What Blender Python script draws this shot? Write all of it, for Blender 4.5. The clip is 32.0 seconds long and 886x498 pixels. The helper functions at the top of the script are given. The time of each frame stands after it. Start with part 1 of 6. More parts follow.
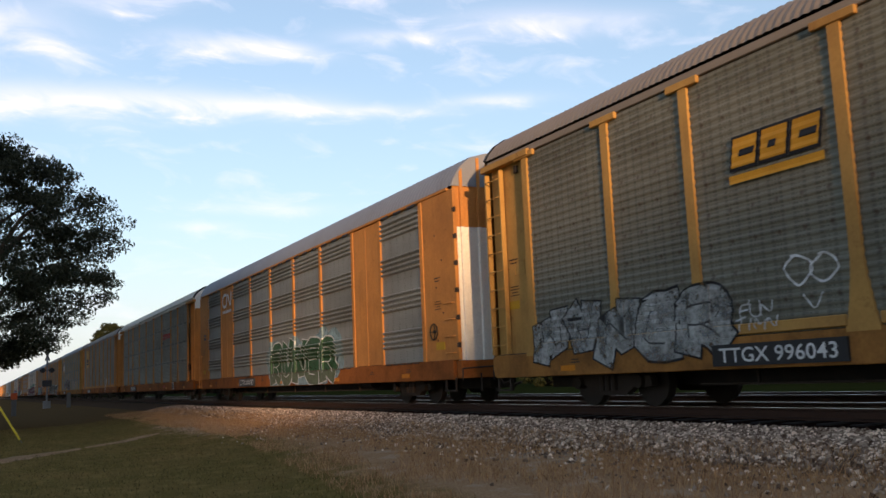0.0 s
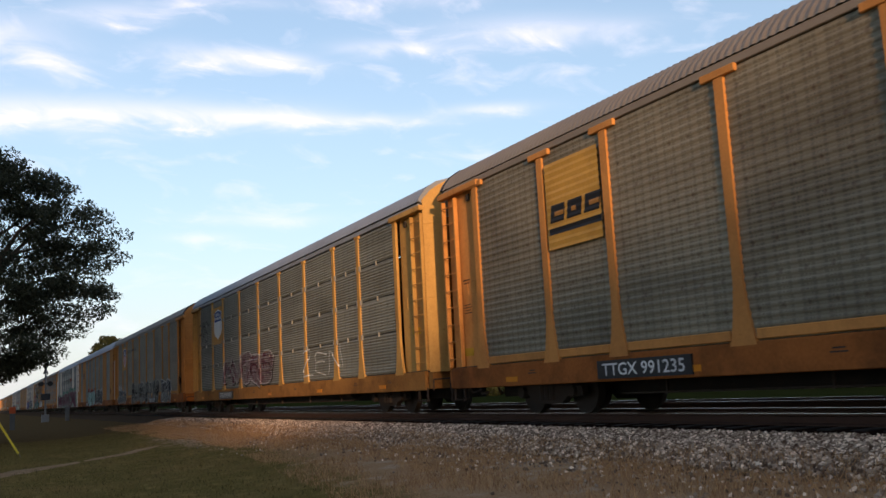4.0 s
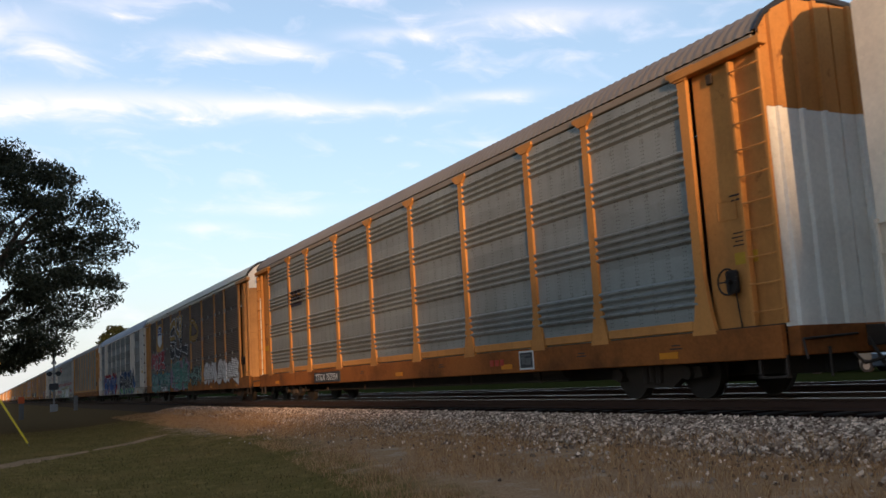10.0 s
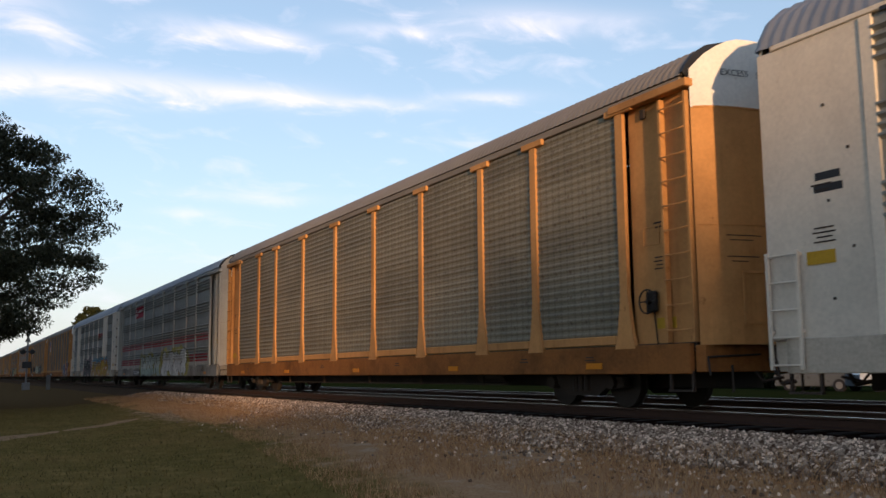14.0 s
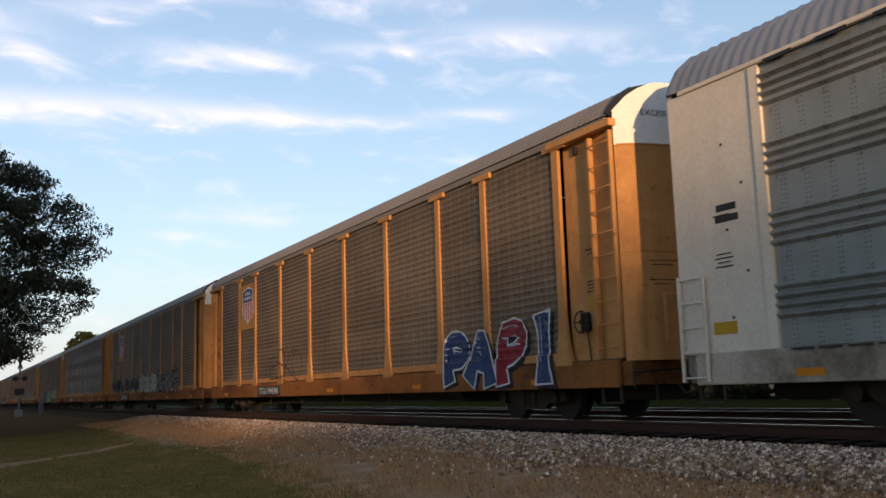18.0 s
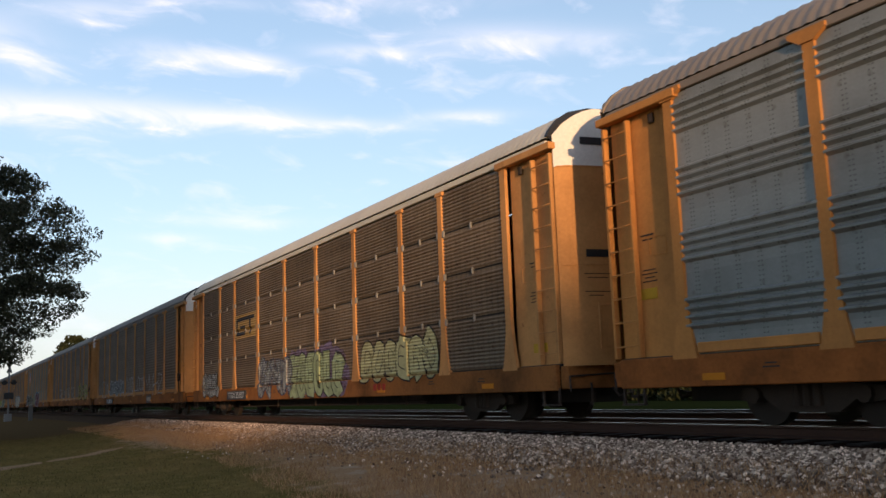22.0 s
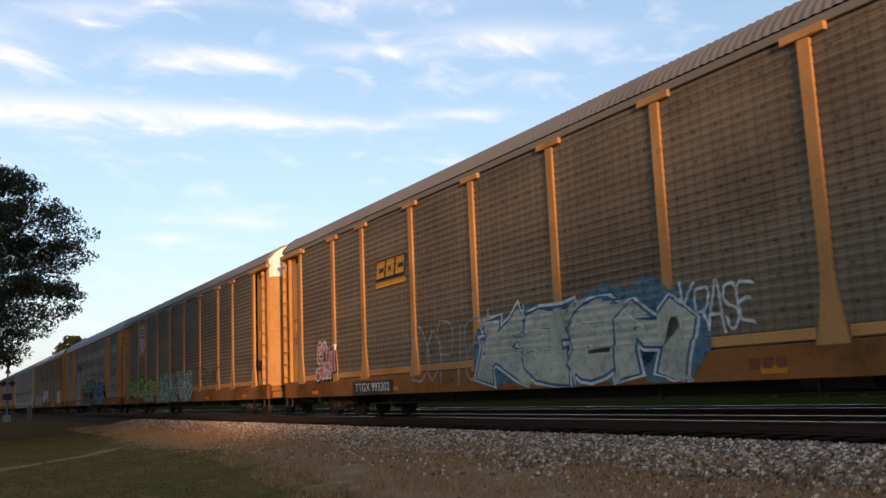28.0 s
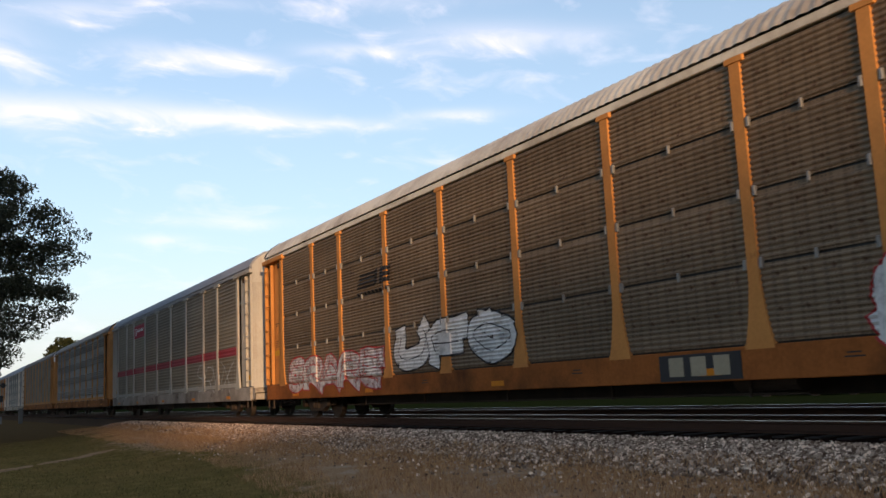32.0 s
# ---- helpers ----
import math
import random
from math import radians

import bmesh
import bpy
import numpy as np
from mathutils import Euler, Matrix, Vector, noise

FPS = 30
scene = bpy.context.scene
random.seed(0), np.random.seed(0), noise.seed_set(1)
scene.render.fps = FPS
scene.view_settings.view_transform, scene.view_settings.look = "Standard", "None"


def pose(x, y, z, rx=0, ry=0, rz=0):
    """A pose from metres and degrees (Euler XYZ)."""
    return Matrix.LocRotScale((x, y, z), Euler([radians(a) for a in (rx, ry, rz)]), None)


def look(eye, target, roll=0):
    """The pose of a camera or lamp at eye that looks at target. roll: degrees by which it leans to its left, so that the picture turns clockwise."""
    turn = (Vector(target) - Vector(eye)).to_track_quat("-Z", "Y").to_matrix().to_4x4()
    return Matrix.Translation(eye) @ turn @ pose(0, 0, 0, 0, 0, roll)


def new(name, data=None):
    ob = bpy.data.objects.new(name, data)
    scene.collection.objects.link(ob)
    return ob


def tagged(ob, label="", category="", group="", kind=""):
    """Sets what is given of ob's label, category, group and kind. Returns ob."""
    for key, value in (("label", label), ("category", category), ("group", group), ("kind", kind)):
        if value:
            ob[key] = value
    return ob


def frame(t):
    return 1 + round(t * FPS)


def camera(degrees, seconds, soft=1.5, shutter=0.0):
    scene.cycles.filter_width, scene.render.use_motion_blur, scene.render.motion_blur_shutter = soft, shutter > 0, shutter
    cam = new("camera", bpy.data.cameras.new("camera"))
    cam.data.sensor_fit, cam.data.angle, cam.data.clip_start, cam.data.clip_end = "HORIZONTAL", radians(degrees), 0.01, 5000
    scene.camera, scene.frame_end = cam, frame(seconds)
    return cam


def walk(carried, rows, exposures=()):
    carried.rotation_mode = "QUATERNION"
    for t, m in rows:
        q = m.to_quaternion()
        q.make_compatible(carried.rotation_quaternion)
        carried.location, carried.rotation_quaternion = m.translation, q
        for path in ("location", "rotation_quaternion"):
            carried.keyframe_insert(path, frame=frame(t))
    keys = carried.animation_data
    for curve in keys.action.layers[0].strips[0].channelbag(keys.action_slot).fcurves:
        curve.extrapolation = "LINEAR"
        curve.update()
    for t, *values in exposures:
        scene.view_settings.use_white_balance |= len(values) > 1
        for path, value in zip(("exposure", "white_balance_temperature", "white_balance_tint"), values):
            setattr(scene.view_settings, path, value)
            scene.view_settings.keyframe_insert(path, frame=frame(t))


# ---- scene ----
import functools

# World: x along the track (the train runs towards +x), y across it, z up. The lawn lies at z = 0 near the camera.
EYE_Y, EYE_Z = 0.16, 1.40
RAIL_Z = 0.78          # top of the rails
TRACK_Y = 11.30        # centre of the near track
TRACK2_Y = 15.60
SPEED = 20.97
CAR_PITCH = 28.5
SECONDS = 32.0

# ---- camera: seconds, heading, tilt, lean ----
TURNS = [
    (0.0, 63.62, 7.92, 2.37), (0.5, 64.19, 7.63, 2.26), (1.0, 64.08, 7.56, 2.38), (1.5, 64.01, 7.60, 2.42),
    (2.0, 63.90, 7.78, 2.22), (2.5, 64.01, 7.64, 2.43), (3.0, 63.83, 7.42, 2.25), (3.5, 63.67, 7.98, 2.50),
    (5.5, 63.67, 9.13, 3.77), (6.0, 63.89, 8.64, 3.87), (6.5, 64.06, 8.14, 3.82), (7.0, 63.89, 7.97, 3.83),
    (7.5, 63.69, 8.01, 3.83), (8.0, 63.75, 7.97, 3.91), (8.5, 63.85, 7.88, 3.75), (9.0, 64.01, 7.84, 3.90),
    (9.5, 64.06, 7.80, 3.57), (10.0, 63.98, 7.73, 3.35), (10.5, 63.90, 7.69, 2.96), (11.0, 64.00, 7.66, 3.02),
    (11.5, 63.93, 7.58, 2.56), (12.0, 64.32, 8.01, 1.81), (12.5, 64.89, 8.56, 1.15), (13.0, 63.79, 7.83, 0.60),
    (13.5, 62.64, 7.46, 0.37), (15.5, 62.78, 8.04, 0.84), (16.0, 62.75, 8.25, 1.39), (16.5, 62.61, 8.39, 1.39),
    (17.0, 62.48, 8.52, 1.55), (17.5, 62.39, 8.60, 1.69), (18.0, 62.23, 8.64, 1.75), (18.5, 62.22, 8.72, 2.06),
    (19.0, 62.16, 8.84, 2.43), (19.5, 61.98, 8.99, 2.37), (20.0, 61.92, 8.97, 2.30), (20.5, 61.83, 8.89, 1.89),
    (21.0, 61.77, 8.76, 1.77), (21.5, 61.74, 8.74, 1.83), (22.0, 61.70, 8.77, 1.97), (22.5, 61.74, 8.82, 1.94),
    (23.0, 61.77, 8.88, 2.06), (23.5, 61.79, 8.90, 2.40), (24.0, 61.69, 8.77, 2.11), (24.5, 61.70, 8.65, 2.12),
    (26.5, 61.74, 8.65, 2.25), (27.0, 61.73, 8.70, 2.39), (27.5, 61.71, 8.67, 2.52), (28.0, 61.64, 8.65, 2.36),
    (28.5, 61.61, 8.58, 2.21), (29.0, 61.54, 8.55, 2.18), (29.5, 61.52, 8.53, 2.44), (30.0, 61.47, 8.53, 2.45),
    (30.5, 61.43, 8.51, 2.38), (31.0, 61.47, 8.54, 2.65), (31.5, 61.51, 8.59, 3.10), (32.0, 61.19, 8.67, 2.55),
]
cam = camera(51.0, SECONDS, soft=1.5, shutter=0.045)
EXPOSURE = 1.45
walk(cam, [(t, pose(0, EYE_Y, EYE_Z, 90 + tilt, lean, yaw)) for t, yaw, tilt, lean in TURNS], exposures=((0.0, EXPOSURE), (3.5, EXPOSURE), (6.0, EXPOSURE - 0.09), (8.0, EXPOSURE - 0.04), (10.0, EXPOSURE), (12.0, EXPOSURE), (13.0, EXPOSURE - 0.08), (16.0, EXPOSURE), (18.0, EXPOSURE - 0.07), (20.0, EXPOSURE), (SECONDS, EXPOSURE)))

# ---- sky and sun ----
SUN_AZ, SUN_EL = radians(-15.0), radians(6.0)     # from +x towards the camera's side of the track


def build_world():
    world = bpy.data.worlds.new("sky")
    scene.world = world
    world.use_nodes = True
    nt = world.node_tree
    nt.nodes.clear()
    n, l = nt.nodes.new, nt.links.new
    out, bg = n("ShaderNodeOutputWorld"), n("ShaderNodeBackground")
    sky = n("ShaderNodeTexSky")
    sky.sky_type, sky.sun_disc = "NISHITA", False
    sky.sun_elevation, sky.sun_rotation = SUN_EL, radians(90) - SUN_AZ
    sky.air_density, sky.dust_density, sky.ozone_density = 1.0, 0.35, 1.6
    co = n("ShaderNodeTexCoord")
    sep = n("ShaderNodeSeparateXYZ")
    l(co.outputs["Generated"], sep.inputs[0])

    def m(op, a, b=None, c=None):
        node = n("ShaderNodeMath")
        node.operation = op
        for i, v in enumerate((a, b, c)):
            if v is None:
                continue
            if isinstance(v, (int, float)):
                node.inputs[i].default_value = v
            else:
                l(v, node.inputs[i])
        return node.outputs[0]

    # bearing from -x towards +y, and height over the horizon, in degrees
    az = m("MULTIPLY", m("ARCTAN2", sep.outputs[1], m("MULTIPLY", sep.outputs[0], -1.0)), 57.2958)
    el = m("MULTIPLY", m("ARCSINE", sep.outputs[2]), 57.2958)
    # streaky cirrus: noise on a flattened dome
    wisp_co = n("ShaderNodeCombineXYZ")
    l(m("MULTIPLY", az, 0.10), wisp_co.inputs[0])
    l(m("ADD", m("MULTIPLY", el, 0.27), m("MULTIPLY", az, 0.02)), wisp_co.inputs[1])
    wisp = n("ShaderNodeTexNoise")
    l(wisp_co.outputs[0], wisp.inputs["Vector"])
    wisp.inputs["Scale"].default_value, wisp.inputs["Detail"].default_value = 2.2, 5.0
    wisp.inputs["Roughness"].default_value, wisp.inputs["Distortion"].default_value = 0.55, 0.5
    ragged = m("SUBTRACT", wisp.outputs[0], 0.5)
    total = None
    for ca, ce, wa, we, tilt, gain in CLOUDS:
        da, de = m("SUBTRACT", az, ca), m("SUBTRACT", el, ce)
        de = m("SUBTRACT", de, m("MULTIPLY", da, tilt))
        de = m("ADD", de, m("MULTIPLY", ragged, 2.6 * we))
        r2 = m("ADD", m("POWER", m("ABSOLUTE", m("DIVIDE", da, wa)), 2.0), m("POWER", m("ABSOLUTE", m("DIVIDE", de, we)), 2.0))
        puff = m("MULTIPLY", m("EXPONENT", m("MULTIPLY", r2, -1.0)), gain)
        total = puff if total is None else m("ADD", total, puff)
    # thin veil over the rest of the sky
    veil = m("MULTIPLY", m("MAXIMUM", m("ADD", ragged, -0.02), 0.0), 1.5)
    total = m("ADD", total, veil)
    fluff = m("MAXIMUM", m("ADD", 0.75, m("MULTIPLY", ragged, 2.5)), 0.0)
    dens = m("MINIMUM", m("MULTIPLY", total, fluff), 0.92)
    dens = m("MULTIPLY", dens, m("SMOOTH_MIN", m("MAXIMUM", m("MULTIPLY", el, 0.5), 0.0), 1.0, 0.1))
    # pale haze low over the horizon
    haze = m("MULTIPLY", m("EXPONENT", m("MULTIPLY", m("POWER", m("ABSOLUTE", m("DIVIDE", el, 6.0)), 2.0), -1.0)), 0.75)
    gain = n("ShaderNodeMixRGB")
    gain.blend_type = "MULTIPLY"
    gain.inputs[0].default_value = 1.0
    gain.inputs[2].default_value = SKY_TINT
    l(sky.outputs[0], gain.inputs[1])
    veiled, low = n("ShaderNodeMixRGB"), n("ShaderNodeMixRGB")
    veiled.inputs[2].default_value = VEIL
    l(m("MULTIPLY", m("EXPONENT", m("MULTIPLY", m("POWER", m("ABSOLUTE", m("DIVIDE", el, 30.0)), 2.0), -1.0)), 0.55), veiled.inputs[0])
    l(gain.outputs[0], veiled.inputs[1])
    l(haze, low.inputs[0])
    l(veiled.outputs[0], low.inputs[1])
    low.inputs[2].default_value = HAZE
    mix = n("ShaderNodeMixRGB")
    l(dens, mix.inputs[0])
    l(low.outputs[0], mix.inputs[1])
    mix.inputs[2].default_value = CLOUD
    l(mix.outputs[0], bg.inputs[0])
    bg.inputs[1].default_value = SKY
    l(bg.outputs[0], out.inputs[0])


SKY = 0.10
SKY_TINT = (1.10, 1.0, 1.08, 1)
CLOUD = (4.3, 4.05, 4.5, 1)
VEIL = (2.3, 3.0, 3.75, 1)
HAZE = (2.85, 2.98, 3.1, 1)
# bearing, height, half width, half height (degrees), slant, weight
CLOUDS = [
    (2.2, 16.5, 5.35, 0.91, 0.01, 0.85), (9.1, 16.7, 4.82, 0.86, 0, 0.8), (15.6, 16.7, 4.28, 0.70, 0, 0.8), (22.0, 16.5, 5.35, 0.37, -0.03, 0.5), (30.4, 16.8, 2.78, 0.35, -0.02, 0.7),
    (17.0, 20.2, 2.46, 0.45, -0.12, 0.9), (11.8, 20.3, 2.57, 0.59, -0.05, 0.6), (24.3, 20.7, 3.21, 0.45, -0.03, 0.8), (32.7, 21.3, 4.82, 0.80, -0.05, 0.6), (37.6, 20.8, 3.21, 0.54, 0, 0.4),
    (0.5, 20.4, 4.28, 1.28, -0.12, 0.7), (-7.5, 19.3, 5.35, 1.60, 0, 0.6), (7.0, 22.3, 3.21, 0.64, 0.1, 0.6), (15.9, 10.6, 3.75, 0.37, -0.03, 0.45), (12.1, 9.6, 1.93, 0.27, 0, 0.35), (14.0, 23.4, 2.68, 0.32, 0, 0.5), (26.8, 24.1, 6.42, 0.86, 0, 0.4), (-9.6, 14.5, 5.35, 1.07, 0, 0.5),
]
build_world()
sun_light = bpy.data.lights.new("sun", "SUN")
sun_light.energy, sun_light.angle, sun_light.color = 1.75, radians(1.2), (1.0, 0.62, 0.33)
SUN_DIR = Vector((math.cos(SUN_EL) * math.cos(SUN_AZ), math.cos(SUN_EL) * math.sin(SUN_AZ), math.sin(SUN_EL)))
sun = new("sun", sun_light)
sun.matrix_world = look((0, -40, 60), Vector((0, -40, 60)) - SUN_DIR)


# ---- materials ----
def material(name, base, rough=0.6, metal=0.0, spread=0.18, scale=3.0, fine=40.0, bump=0.15, streak=0.0, dirt=(0.05, 0.04, 0.03), dirty=0.0,
             vary=0.08, spec=0.4, holes=0.0, stretch=(1, 1, 1), rust=0.0, rivets=0.0, weave=0.0):
    """A worn surface: broad and fine variation, run-down streaks, dirt, rust spots, rows of small punched holes."""
    mt = bpy.data.materials.new(name)
    mt.use_nodes = True
    nt = mt.node_tree
    n, l = nt.nodes.new, nt.links.new
    bsdf = nt.nodes["Principled BSDF"]
    co, info = n("ShaderNodeTexCoord"), n("ShaderNodeObjectInfo")

    def m(op, a, b=None):
        node = n("ShaderNodeMath")
        node.operation = op
        for i, v in enumerate((a, b)):
            if isinstance(v, (int, float)):
                node.inputs[i].default_value = v
            elif v is not None:
                l(v, node.inputs[i])
        return node.outputs[0]

    mp = n("ShaderNodeMapping")
    mp.inputs["Scale"].default_value = stretch
    l(co.outputs["Object"], mp.inputs["Vector"])
    shift = n("ShaderNodeVectorMath")
    l(mp.outputs[0], shift.inputs[0])
    off = n("ShaderNodeCombineXYZ")
    l(m("MULTIPLY", info.outputs["Random"], 57.0), off.inputs[0])
    l(m("MULTIPLY", info.outputs["Random"], 31.0), off.inputs[2])
    l(off.outputs[0], shift.inputs[1])
    vec = shift.outputs[0]

    def nz(sc, det=4.0, v=None, ro=0.6):
        t = n("ShaderNodeTexNoise")
        t.inputs["Scale"].default_value, t.inputs["Detail"].default_value, t.inputs["Roughness"].default_value = sc, det, ro
        l(vec if v is None else v, t.inputs["Vector"])
        return t.outputs[0]

    def mixc(fac, a, b, mode="MIX"):
        x = n("ShaderNodeMixRGB")
        x.blend_type = mode
        for i, v in enumerate((fac, a, b)):
            if isinstance(v, (int, float)):
                x.inputs[i].default_value = v
            elif isinstance(v, tuple):
                x.inputs[i].default_value = (*v[:3], 1)
            else:
                l(v, x.inputs[i])
        return x.outputs[0]

    broad, grain = nz(scale), nz(fine, 3.0)
    val = m("ADD", 1.0, m("MULTIPLY", m("SUBTRACT", broad, 0.5), 2.4 * spread))
    val = m("ADD", val, m("MULTIPLY", m("SUBTRACT", grain, 0.5), 2.2 * spread))
    val = m("ADD", val, m("MULTIPLY", m("SUBTRACT", info.outputs["Random"], 0.5), 2 * vary))
    grey = n("ShaderNodeCombineXYZ")
    for i in range(3):
        l(val, grey.inputs[i])
    col = mixc(1.0, base, grey.outputs[0], "MULTIPLY")
    if streak:
        smp = n("ShaderNodeMapping")
        smp.inputs["Scale"].default_value = (3.2, 3.2, 0.16)
        l(vec, smp.inputs["Vector"])
        runs = nz(1.3, 6.0, smp.outputs[0], 0.55)
        where = m("MINIMUM", m("MAXIMUM", m("MULTIPLY", m("SUBTRACT", nz(0.7, 3.0), 0.42), 4.0), 0.0), 1.0)
        fac = m("MULTIPLY", m("MINIMUM", m("MAXIMUM", m("MULTIPLY", m("SUBTRACT", runs, 0.52), 3.0), 0.0), 1.0), streak)
        fac = m("MULTIPLY", fac, where)
        col = mixc(fac, col, dirt)
    if dirty:
        blot = nz(scale * 0.6, 6.0, None, 0.7)
        fac = m("MULTIPLY", m("MINIMUM", m("MAXIMUM", m("MULTIPLY", m("SUBTRACT", blot, 0.45), 4.0), 0.0), 1.0), dirty)
        col = mixc(fac, col, dirt)
    if rust:
        spots = nz(scale * 3.0, 6.0, None, 0.75)
        fac = m("MULTIPLY", m("MINIMUM", m("MAXIMUM", m("MULTIPLY", m("SUBTRACT", spots, 0.62), 9.0), 0.0), 1.0), rust)
        col = mixc(fac, col, (0.16, 0.055, 0.02))
    if holes:
        sp = n("ShaderNodeSeparateXYZ")
        l(co.outputs["Object"], sp.inputs[0])
        cx = m("ABSOLUTE", m("SUBTRACT", m("FRACT", m("MULTIPLY", sp.outputs[0], 1 / 0.40)), 0.5))
        twin = m("LESS_THAN", m("ABSOLUTE", m("SUBTRACT", cx, 0.075)), 0.028)
        cz = m("ABSOLUTE", m("SUBTRACT", m("FRACT", m("MULTIPLY", sp.outputs[2], 1 / 0.064)), 0.5))
        dot = m("MULTIPLY", twin, m("LESS_THAN", cz, 0.16))
        col = mixc(m("MULTIPLY", dot, holes), col, (0.012, 0.012, 0.012))
        if weave:
            # close columns of punched slots
            sx = m("ABSOLUTE", m("SUBTRACT", m("FRACT", m("MULTIPLY", sp.outputs[0], 1 / 0.205)), 0.5))
            col = mixc(m("MULTIPLY", m("MULTIPLY", m("LESS_THAN", sx, 0.15), m("LESS_THAN", cz, 0.36)), weave), col, (0.016, 0.015, 0.012))
        # rivets in a coarse grid, each with a rusty halo
        ax = m("SUBTRACT", m("FRACT", m("MULTIPLY", sp.outputs[0], 1 / 0.44)), 0.5)
        az = m("SUBTRACT", m("FRACT", m("ADD", m("MULTIPLY", sp.outputs[2], 1 / 0.459), 0.55)), 0.5)
        rr = m("SQRT", m("ADD", m("POWER", m("ABSOLUTE", ax), 2.0), m("POWER", m("ABSOLUTE", az), 2.0)))
        rivet = m("MULTIPLY", m("MINIMUM", m("MAXIMUM", m("MULTIPLY", m("SUBTRACT", 0.11, rr), 14.0), 0.0), 1.0), rivets)
        col = mixc(rivet, col, (0.055, 0.024, 0.014))
        # each rolled strip of sheet has weathered a little differently
        strip = n("ShaderNodeTexWhiteNoise")
        strip.noise_dimensions = "1D"
        l(m("ADD", m("FLOOR", m("MULTIPLY", m("ADD", sp.outputs[2], 0.18), 1 / 0.459)), m("MULTIPLY", info.outputs["Random"], 40.0)), strip.inputs["W"])
        tone = n("ShaderNodeCombineXYZ")
        shade = m("ADD", 0.90, m("MULTIPLY", strip.outputs[0], 0.2))
        for i in range(3):
            l(shade, tone.inputs[i])
        col = mixc(1.0, col, tone.outputs[0], "MULTIPLY")
    l(col, bsdf.inputs["Base Color"])
    bsdf.inputs["Metallic"].default_value = metal
    bsdf.inputs["Specular IOR Level"].default_value = spec
    l(m("MINIMUM", m("MAXIMUM", m("ADD", rough - 0.12, m("MULTIPLY", broad, 0.24)), 0.05), 1.0), bsdf.inputs["Roughness"])
    if bump:
        b = n("ShaderNodeBump")
        b.inputs["Strength"].default_value, b.inputs["Distance"].default_value = bump, 0.01
        l(grain, b.inputs["Height"])
        l(b.outputs[0], bsdf.inputs["Normal"])
    return mt


def paint(name, col, **kw):
    base = dict(rough=0.74, spread=0.15, scale=0.8, fine=18, streak=0.8, dirty=0.5, dirt=(0.20, 0.088, 0.034), rust=0.8, vary=0.06, spec=0.10, bump=0.1)
    base.update(kw)
    return material(name, col, **base)


def sheet(name, col, **kw):
    base = dict(rough=0.6, metal=0.0, spread=0.14, scale=0.9, fine=25, spec=0.15, streak=0.4, dirty=0.30, dirt=(0.05, 0.04, 0.028), holes=0.6, vary=0.05, rust=0.2, rivets=0.3)
    base.update(kw)
    return material(name, col, **base)


YELLOW = paint("yellow_paint", (0.55, 0.268, 0.095))
ORANGE = paint("orange_paint", (0.53, 0.232, 0.066))
GOLD = paint("gold_paint", (0.48, 0.27, 0.08))
CREAM = paint("cream_paint", (0.72, 0.63, 0.51), rust=0.35, dirty=0.12, streak=0.12)
GREY_PAINT = paint("grey_paint", (0.42, 0.40, 0.35), rust=0.2, dirty=0.2)
WHITE = paint("white_paint", (0.78, 0.75, 0.68), rust=0.3, dirty=0.1, streak=0.1)
_sill_paint = {}


def sill_paint(mt):
    """The same paint low on the car, where brake dust and road grime have settled."""
    if mt.name not in _sill_paint:
        base = {"yellow_paint": (0.30, 0.118, 0.035), "orange_paint": (0.30, 0.10, 0.026), "gold_paint": (0.34, 0.155, 0.042), "cream_paint": (0.50, 0.43, 0.34), "grey_paint": (0.33, 0.30, 0.26)}[mt.name]
        _sill_paint[mt.name] = paint("grimy_" + mt.name, base, dirty=0.8, scale=0.9, spread=0.28, streak=0.6, dirt=(0.042, 0.02, 0.011), rust=0.9, rough=0.85)
    return _sill_paint[mt.name]


SHEET_SILVER = sheet("galvanised_sheet", (0.265, 0.275, 0.258), metal=0.2, rough=0.5, spec=0.25)
SHEET_GREY = sheet("grey_sheet", (0.225, 0.228, 0.195), metal=0.1)
SHEET_PUNCHED = sheet("punched_grey_sheet", (0.235, 0.20, 0.138), metal=0.05, spec=0.25, rust=0.4, weave=0.3, holes=0.45, spread=0.24, scale=0.55, dirty=0.45, rivets=0.5)
SHEET_DARK = sheet("weathered_sheet", (0.20, 0.147, 0.098), streak=0.35, dirty=0.45, rivets=0.65, rust=0.6, spec=0.12, weave=0.3, holes=0.45, spread=0.26, scale=0.5)
SHEET_BROWN = sheet("rusty_brown_sheet", (0.165, 0.118, 0.084), rust=0.7, streak=0.5, dirty=0.5)
SHEET_GREEN_PUNCHED = sheet("punched_grey_green_sheet", (0.185, 0.178, 0.138), metal=0.05, rust=0.35, weave=0.3, holes=0.45, rivets=0.55, spread=0.2, scale=0.55)
SHEET_GREEN = sheet("grey_green_sheet", (0.275, 0.268, 0.212))
ROOF_GREY = material("grey_roof", (0.26, 0.265, 0.28), rough=0.55, metal=0.15, spread=0.1, scale=0.8, dirty=0.2)
ROOF_TAN = material("tan_roof", (0.24, 0.195, 0.15), rough=0.6, spread=0.12, scale=0.8, dirty=0.2)
ROOF_CREAM = material("cream_roof", (0.62, 0.55, 0.42), rough=0.55, spread=0.1, scale=0.8, dirty=0.2, rust=0.15, dirt=(0.2, 0.14, 0.09))
